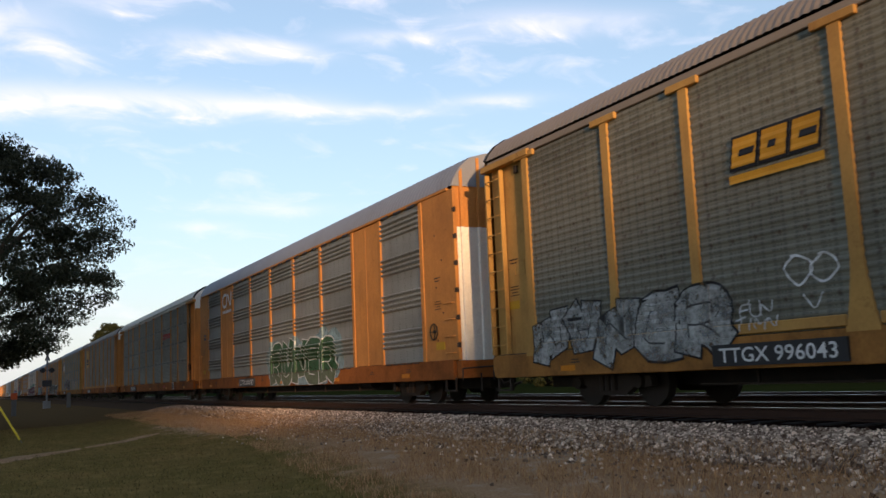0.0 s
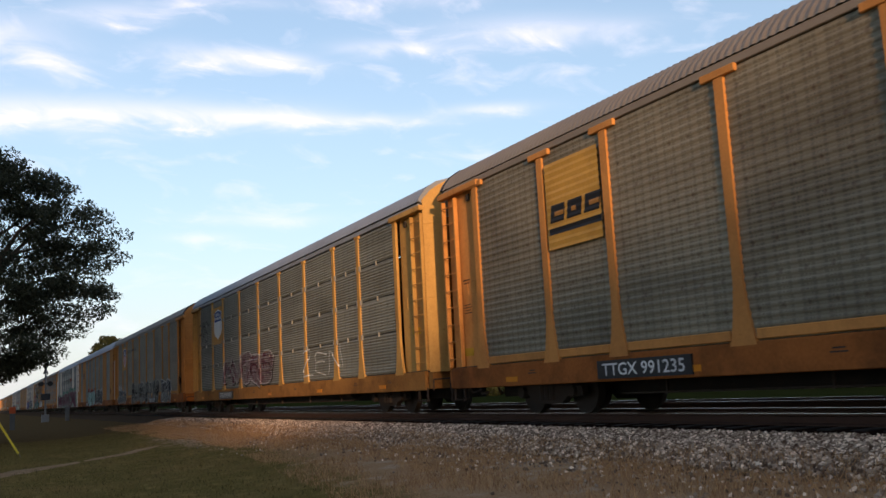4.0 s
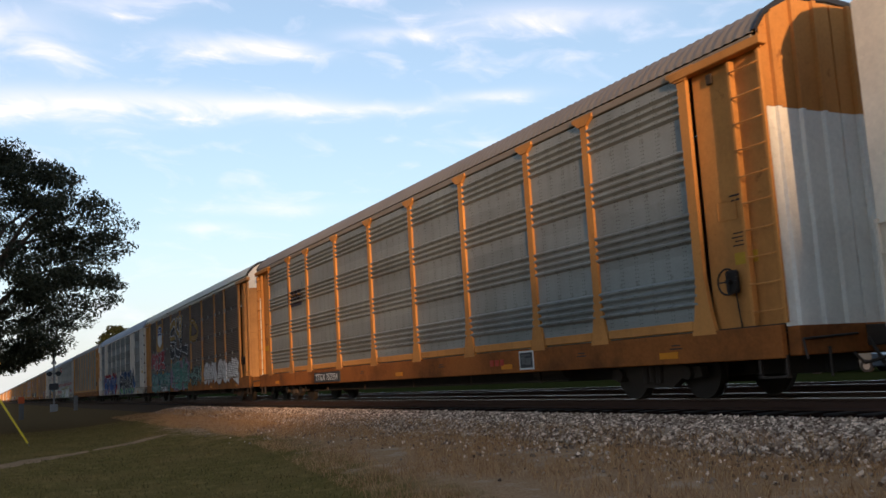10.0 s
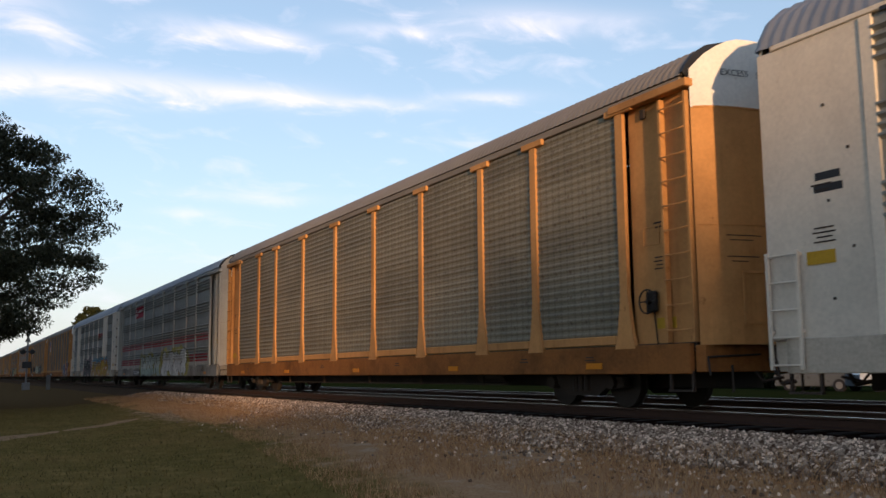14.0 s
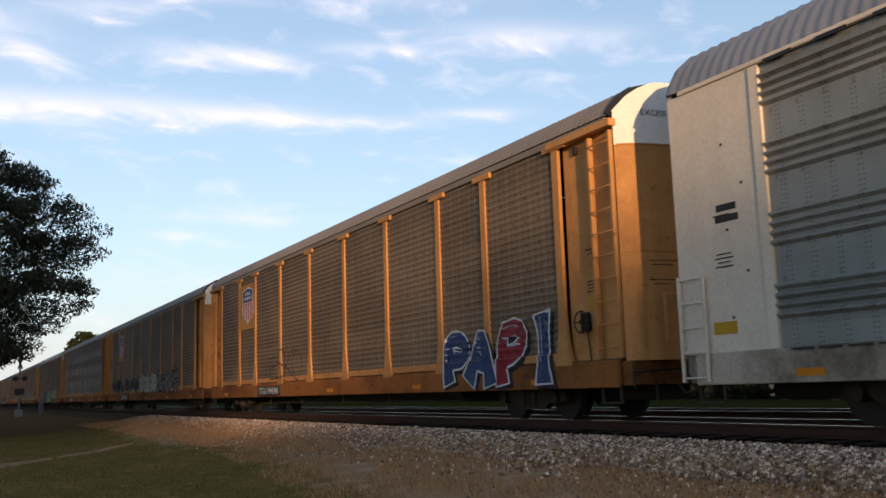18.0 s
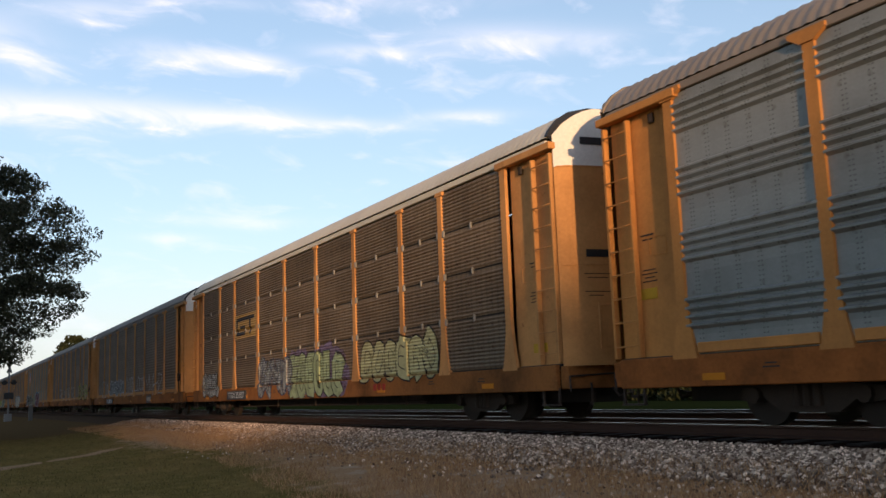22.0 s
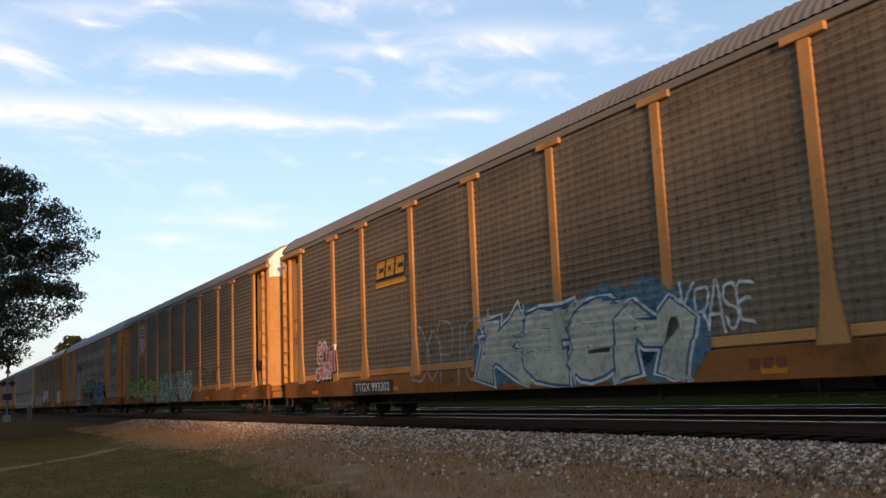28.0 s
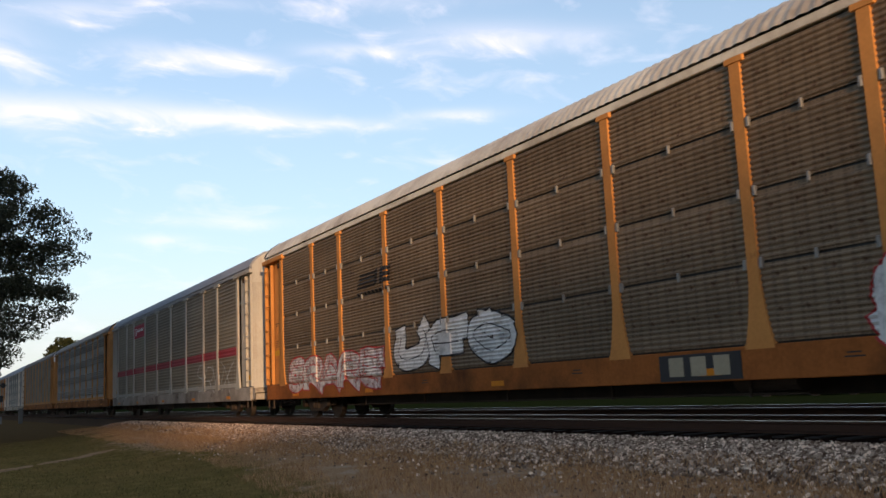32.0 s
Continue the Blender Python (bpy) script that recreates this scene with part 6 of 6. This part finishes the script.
    24: T("grey autorack with a broad red stripe along its side", paint=GREY_PAINT, sheet=SHEET_GREY, roof=ROOF_GREY, logo="red_panel",
          stripes=[((0.30, 0.03, 0.04), -13, 13, 2.2, 2.5)], tags=[("SRWX", 7.0, 12.0, 1.0, 2.0, SILVERY, None, None)]),
}
REST = [G("orange autorack with silver panels in the distance", sheet=SHEET_SILVER), T("yellow autorack with silver panels in the distance", sheet=SHEET_SILVER),
        T("yellow autorack with weathered panels in the distance", sheet=SHEET_GREY, door=WHITE), G("cream autorack with silver panels in the distance", paint=CREAM, sheet=SHEET_SILVER)]
for i in range(25, 35):
    CARS[i] = REST[i % 4]
for spec in CARS.values():
    if spec.get("mark"):
        lettering(spec["mark"][0], 0.01)
lettering("BUILDING AMERICA", 0.01)
for word in ("EXCESS", "HEIGHT", "CAR", "DEAD", "END"):
    lettering(word, 0.0)
make_lettering()
TRAIN = {k: build_car(k, spec) for k, spec in CARS.items()}


# ---- things beside the track ----
LEAF = blade_material("leaf", (0.014, 0.018, 0.010), (0.05, 0.052, 0.030))
LEAF_FAR = blade_material("leaf_far", (0.012, 0.018, 0.006), (0.036, 0.04, 0.014))
BARK = material("bark", (0.07, 0.05, 0.035), rough=0.95, spread=0.35, scale=5, bump=0.9, stretch=(3, 3, 0.6))


def tapered(bm, pts, radii, sides=8):
    rings = []
    for i, (p, r) in enumerate(zip(pts, radii)):
        p = Vector(p)
        d = (Vector(pts[min(i + 1, len(pts) - 1)]) - Vector(pts[max(i - 1, 0)])).normalized()
        q = d.to_track_quat("Z", "Y")
        rings.append([bm.verts.new(p + q @ Vector((math.cos(a) * r, math.sin(a) * r, 0))) for a in (2 * math.pi * j / sides for j in range(sides))])
    for a, b in zip(rings, rings[1:]):
        for j in range(sides):
            bm.faces.new((a[j], a[(j + 1) % sides], b[(j + 1) % sides], b[j])).smooth = True
    bm.faces.new(rings[-1])


def leaf_cloud(centres, count, size, seed, droop=0.3, flat=0.72):
    rng = np.random.default_rng(seed)
    cs = np.array([c[:3] for c in centres])
    rs = np.array([c[3] for c in centres])
    pick = rng.choice(len(cs), count, p=rs ** 2 / (rs ** 2).sum())
    d = rng.normal(0, 1, (count, 3))
    d /= np.linalg.norm(d, axis=1)[:, None]
    p = cs[pick] + d * (rs[pick] * rng.uniform(0.15, 1.05, count) ** 0.6)[:, None] * (1, 1, flat)
    a = rng.normal(0, 1, (count, 3))
    a /= np.linalg.norm(a, axis=1)[:, None]
    a[:, 2] -= droop
    b = np.cross(a, rng.normal(0, 1, (count, 3)))
    b /= np.linalg.norm(b, axis=1)[:, None]
    s = size * rng.uniform(0.6, 1.4, count)[:, None]
    v = np.stack([p - a * s, p + b * s * 0.42, p + a * s, p - b * s * 0.42], 1).reshape(-1, 3)
    f = (np.arange(count)[:, None] * 4 + np.array([[0, 1, 2, 3]])).tolist()
    me = bpy.data.meshes.new("crown")
    me.from_pydata(v.tolist(), [], f)
    return me


def build_tree(x, y, z, height, spread, leaves, size, seed, label, low=0.28, mat=None, sparse=1.0, round_crown=False):
    rnd = random.Random(seed)
    tree = tagged(new("tree"), label, "tree")
    tree.location = (x, y, z)
    bm = bmesh.new()
    tapered(bm, [(0, 0, -0.2), (0.05, 0, 0.5), (0, 0.1, height * 0.22), (0.15, 0.05, height * 0.45), (0.1, 0.2, height * 0.8)], [0.042 * height, 0.033 * height, 0.027 * height, 0.018 * height, 0.004 * height], 10)
    part("trunk", bm, BARK, tree)
    centres = []
    for i in range(int(15 * sparse)):
        a = 2.4 * i + rnd.uniform(-0.4, 0.4)
        h0 = height * rnd.uniform(0.2, 0.55)
        reach = spread * rnd.uniform(0.55, 0.95)
        h1 = height * (low + (1 - low) * rnd.uniform(0.12, 0.9))
        reach *= math.sqrt(max(0.15, 1 - ((h1 / height - 0.5) / 0.55) ** 2))
        tip = (math.cos(a) * reach, math.sin(a) * reach, h1)
        mid = (tip[0] * 0.5, tip[1] * 0.5, (h0 + h1) / 2 + 0.08 * height)
        bm = bmesh.new()
        tapered(bm, [(0.05, 0.05, h0), mid, tip], [0.012 * height, 0.007 * height, 0.002 * height], 6)
        part("limb", bm, BARK, tree)
        for j in range(6):
            t = 0.4 + 0.65 * j / 5
            q = [m + (e - m) * (t - 0.4) / 0.6 for m, e in zip(mid, tip)]
            centres.append((q[0] + rnd.gauss(0, 0.09 * spread), q[1] + rnd.gauss(0, 0.09 * spread), q[2] + rnd.gauss(0, 0.05 * height), rnd.uniform(0.10, 0.20) * spread))
    for i in range(10):
        a = rnd.uniform(0, 6.28)
        r = spread * rnd.uniform(0, 0.5)
        centres.append((math.cos(a) * r, math.sin(a) * r, height * rnd.uniform(0.75, 0.97), rnd.uniform(0.12, 0.22) * spread))
    if round_crown:
        # clumps on a broad dome that hangs low at its rim
        centres = []
        for i in range(160 if leaves < 50000 else 900):
            a, u = rnd.uniform(0, 6.283), rnd.uniform(-1, 1)
            r = spread * math.sqrt(max(0.02, 1 - abs(u) ** 2.4)) * rnd.uniform(0.35, 0.97) * (0.9 + 0.1 * math.sin(3 * a))
            z = height * 0.63 + u * height * 0.40 - 0.5 * max(0, -u) * rnd.uniform(0, 1)
            centres.append((math.cos(a) * r, math.sin(a) * r, max(z, 2.6), rnd.uniform(0.07, 0.165) * spread * (1.0 if leaves < 50000 else 0.62)))
    me = leaf_cloud(centres, leaves, size, seed, flat=0.72 if leaves < 50000 else 0.5)
    part("crown", me, mat or LEAF, tree)
    return tree


build_tree(-42.0, -0.55, 0.1, 11.3, 7.65, 130000, 0.072, 21, "broad dark green shade tree beside the crossing", low=0.2, round_crown=True)
build_tree(-170.0, 20.5, 0.3, 13.2, 4.5, 5000, 0.35, 5, "small round tree far beyond the tracks", mat=LEAF_FAR)

# unseen woods added behind the camera, to shade the near ground and far cars
SHADE_WOODS = [(-66 + 7.2 * i, -34 - 1.5 * (i % 2), 28.5 + (i % 3)) for i in (0, 1, 2, 3, 4, 16, 17, 18, 19, 20, 21, 22, 23, 24, 25)] + [(34 + 6.5 * i, -20 - (i % 2) * 2, 8.6 + 0.5 * (i % 3)) for i in range(7)]
SHADE_WOODS += [(-135 + 8.4 * i, -10 - (i % 3), 18.0) for i in range(-7, 13)]
SHADE_WOODS += [(-212 - 15 * i, -11, 20.0) for i in range(9)]
SHADE_WOODS += [(81, -20, 11.8), (87, -21, 12.2), (94, -20, 13.5), (101, -21, 15.5), (108, -20, 16.0), (116, -22, 16.0), (124, -21, 16.5), (133, -23, 16.0)]
for i, (x, y, h) in enumerate(SHADE_WOODS):
    build_tree(x, y, 0.0, h, 5.0 if h < 20 else 6.5, 4500 if h < 20 else 14000, 0.34, 60 + i, "unseen leafy tree added to cast shade", low=0.1, round_crown=True)

YELLOW_PLASTIC = material("yellow_plastic", (0.62, 0.46, 0.03), rough=0.45, spread=0.08)
SIGN_YELLOW = material("sign_yellow", (0.72, 0.33, 0.015), rough=0.45, spread=0.06, scale=4)
GALV = material("galvanised_post", (0.22, 0.22, 0.22), rough=0.5, metal=0.4, spread=0.12)
PALE_PLASTIC = material("pale_plastic", (0.11, 0.107, 0.10), rough=0.6, spread=0.1)
WOOD = material("weathered_wood", (0.16, 0.085, 0.045), rough=0.9, spread=0.3, scale=6, stretch=(6, 6, 0.5), bump=0.6)
ORANGE_CAP = material("orange_cap", (0.62, 0.10, 0.02), rough=0.5, spread=0.08)
RED_LENS = material("dark_red_lens", (0.10, 0.008, 0.008), rough=0.25, spread=0.05)


def build_sign():
    sign = tagged(new("warning_sign"), "yellow diamond dead end sign on a steel post", "road sign")
    sign.location = (-30.0, 0.05, 0.06)
    sign.rotation_euler = (0, 0, radians(90))
    bm = bmesh.new()
    box(bm, -0.035, 0.035, -0.02, 0.03, -0.2, 2.95, 0.006)
    part("post", bm, GALV, sign)
    bm = bmesh.new()
    prism(bm, [(0, -0.54), (0.54, 0), (0, 0.54), (-0.54, 0)], -0.032, -0.022)
    bmesh.ops.recalc_face_normals(bm, faces=bm.faces)
    plate = part("sign_plate", bm, SIGN_YELLOW, sign, at=pose(0, 0, 2.42))
    for word, z, w in (("DEAD", 0.03, 0.56), ("END", -0.20, 0.42)):
        v, f = fit_word((word, 0.0), -w / 2, w / 2, z, z + 0.17)
        bm = bmesh.new()
        vs = [bm.verts.new((x, -0.036, zz)) for x, zz in v]
        for q in f:
            bm.faces.new([vs[i] for i in q])
        part("lettering", bm, BLACK, plate)


def build_guy():
    guy = tagged(new("guy_wire"), "steel guy wire with a yellow plastic guard", "guy wire")
    guy.location = (-30.95, 1.36, 0.06)
    way = Vector((-0.05, -0.5, 0.87)).normalized()
    bm = bmesh.new()
    rod(bm, way * 0.05, way * 2.6, 0.032, 10)
    part("guard", bm, YELLOW_PLASTIC, guy)
    bm = bmesh.new()
    rod(bm, -way * 0.2, way * 9.0, 0.006, 5)
    part("wire", bm, GALV, guy)


def build_posts():
    marker = tagged(new("marker_post"), "pale plastic marker post with an orange cap", "marker post")
    marker.location = (-69.9, 2.4, 0.24)
    bm = bmesh.new()
    box(bm, -0.06, 0.06, -0.16, 0.16, -0.2, 0.92, 0.02)
    part("post", bm, PALE_PLASTIC, marker)
    bm = bmesh.new()
    box(bm, -0.09, 0.09, -0.2, 0.2, 0.92, 1.36, 0.03)
    part("cap", bm, ORANGE_CAP, marker, "orange cap")
    bm = bmesh.new()
    box(bm, -0.13, 0.13, -0.15, 0.15, -0.6, 0.75, 0.02)
    ob = tagged(part("trackside_post", bm, PALE_PLASTIC), "pale concrete post beside the track", "post")
    ob.location = (-81.6, 6.8, 0.75)
    bm = bmesh.new()
    box(bm, -0.1, 0.1, -0.11, 0.11, -0.3, 1.25, 0.02)
    ob = tagged(part("wooden_post", bm, WOOD), "short weathered wooden post behind the sign", "post")
    ob.location = (-33.0, 0.28, 0.26)


def build_signal():
    """A crossing signal that stands side-on: mast, crossbuck edge, two pairs of lamps, bell and case."""
    sig = tagged(new("crossing_signal"), "railway crossing signal mast with black lamp hoods", "crossing signal")
    sig.location = (-88.75, 5.6, 0.36)
    bm = bmesh.new()
    rod(bm, (0, 0, -0.3), (0, 0, 5.4), 0.075, 10)
    part("mast", bm, GALV, sig)
    bm = bmesh.new()
    box(bm, -0.3, 0.3, -0.3, 0.3, -0.2, 0.5, 0.03)
    part("base", bm, GALV, sig)
    for a in (45, -45):
        bm = bmesh.new()
        box(bm, -0.02, 0.02, -0.6, 0.6, -0.1, 0.1, 0.004)
        part("crossbuck_blade", bm, BLACK, sig, at=pose(0.1, 0, 4.42, 0, 0, 62) @ pose(0, 0, 0, a, 0, 0))
    bm = bmesh.new()
    box(bm, -0.05, 0.05, -0.62, 0.62, 3.1, 3.2, 0.01)
    arm = part("lamp_arm", bm, BLACK, sig)
    for y in (-0.36, 0.36):
        bm = bmesh.new()
        rod(bm, (0.04, y, 3.15), (0.10, y, 3.15), 0.22, 20)
        rod(bm, (0.10, y, 3.22), (0.38, y, 3.20), 0.15, 12)
        lamp = part("lamp", bm, BLACK, arm)
    bm = bmesh.new()
    box(bm, -0.22, 0.22, -0.38, 0.38, 1.75, 2.30, 0.05)
    part("gate_case", bm, BLACK, sig)
    bm = bmesh.new()
    rod(bm, (0, 0, 5.40), (0, 0, 5.55), 0.16, 12)
    part("bell", bm, BLACK, sig)


build_sign()
build_guy()
build_posts()
build_signal()


def build_hedges():
    rnd = random.Random(9)
    for i in range(9):
        x = -105 + 13 * i + rnd.uniform(-3, 3)
        centres = [(rnd.uniform(-6, 6), rnd.uniform(-1, 1), rnd.uniform(0.2, 1.6), rnd.uniform(0.5, 0.9)) for _ in range(40)]
        hedge = tagged(part("bush", leaf_cloud(centres, 5200, 0.16, 90 + i), LEAF_FAR), "low green bushes beyond the second track", "bush")
        hedge.location = (x, 46 + rnd.uniform(-3, 3), 0.3)


build_hedges()


def build_parked(x, y, turn, mat, label, kind, body_pts, glass_pts, wide, axles):
    """A parked vehicle: body shell, glass band, wheels with hubs, lamps."""
    root = tagged(new(kind), label, "vehicle")
    root.location, root.rotation_euler = (x, y, 0.27), (0, 0, radians(turn))
    bm = bmesh.new()
    prism(bm, body_pts, -wide / 2, wide / 2)
    bmesh.ops.recalc_face_normals(bm, faces=bm.faces)
    bmesh.ops.bevel(bm, geom=bm.edges[:], offset=0.05, segments=2, affect="EDGES")
    part("body", bm, mat, root)
    for s in (-1, 1):
        bm = bmesh.new()
        prism(bm, glass_pts, s * (wide / 2 + 0.004) - 0.004, s * (wide / 2 + 0.004) + 0.004)
        bmesh.ops.recalc_face_normals(bm, faces=bm.faces)
        part("side_window", bm, DARK_GLASS, root)
        for ax in axles:
            bm = bmesh.new()
            rod(bm, (ax, s * (wide / 2 - 0.2), 0.33), (ax, s * (wide / 2 + 0.01), 0.33), 0.33, 18)
            wheel = part("wheel", bm, BLACK, root)
            bm = bmesh.new()
            rod(bm, (ax, s * (wide / 2), 0.33), (ax, s * (wide / 2 + 0.02), 0.33), 0.19, 14)
            part("rim", bm, GALV, wheel)
        bm = bmesh.new()
        end = min(p[0] for p in body_pts)
        box(bm, end - 0.02, end + 0.1, s * (wide / 2 - 0.2) - 0.14, s * (wide / 2 - 0.2) + 0.14, 0.72, 0.88, 0.02)
        part("headlight", bm, PALE_PLASTIC, root)


DARK_GLASS = material("dark_glass", (0.02, 0.024, 0.028), rough=0.08, spread=0.05, bump=0.0, spec=0.6)
CAR_GREY = material("grey_car_paint", (0.10, 0.11, 0.12), rough=0.3, spread=0.04, bump=0.0)
CAR_WHITE = material("white_car_paint", (0.70, 0.71, 0.72), rough=0.35, spread=0.05, bump=0.0)
SEDAN = [(-2.3, 0.28), (2.3, 0.28), (2.3, 0.85), (1.7, 0.95), (1.0, 1.42), (-0.5, 1.44), (-1.3, 0.98), (-2.2, 0.85)]
VAN = [(-2.8, 0.35), (2.8, 0.35), (2.8, 2.15), (-1.5, 2.15), (-2.1, 1.25), (-2.75, 1.1)]
build_parked(-34.9, 41.0, 12, CAR_GREY, "dark grey car parked beyond the tracks", "parked_car", SEDAN, [(-1.15, 0.98), (1.4, 0.98), (0.9, 1.36), (-0.45, 1.38)], 1.8, (-1.4, 1.4))
build_parked(-29.3, 41.5, 8, CAR_WHITE, "white van parked beyond the tracks", "parked_van", VAN, [(-1.9, 1.3), (-0.9, 1.3), (-0.9, 1.9), (-1.5, 1.9)], 1.95, (-1.8, 1.7))


# ---- movement ----
def motions():
    for k, car in TRAIN.items():
        x0 = -18.68 - HALF - CAR_PITCH * k + CAR_SHIFT.get(k, 0.86)
        walk(car, [(t, pose(x0 + SPEED * t, TRACK_Y, RAIL_Z)) for t in (0.0, 8.0, 16.0, 24.0, SECONDS)])


motions()
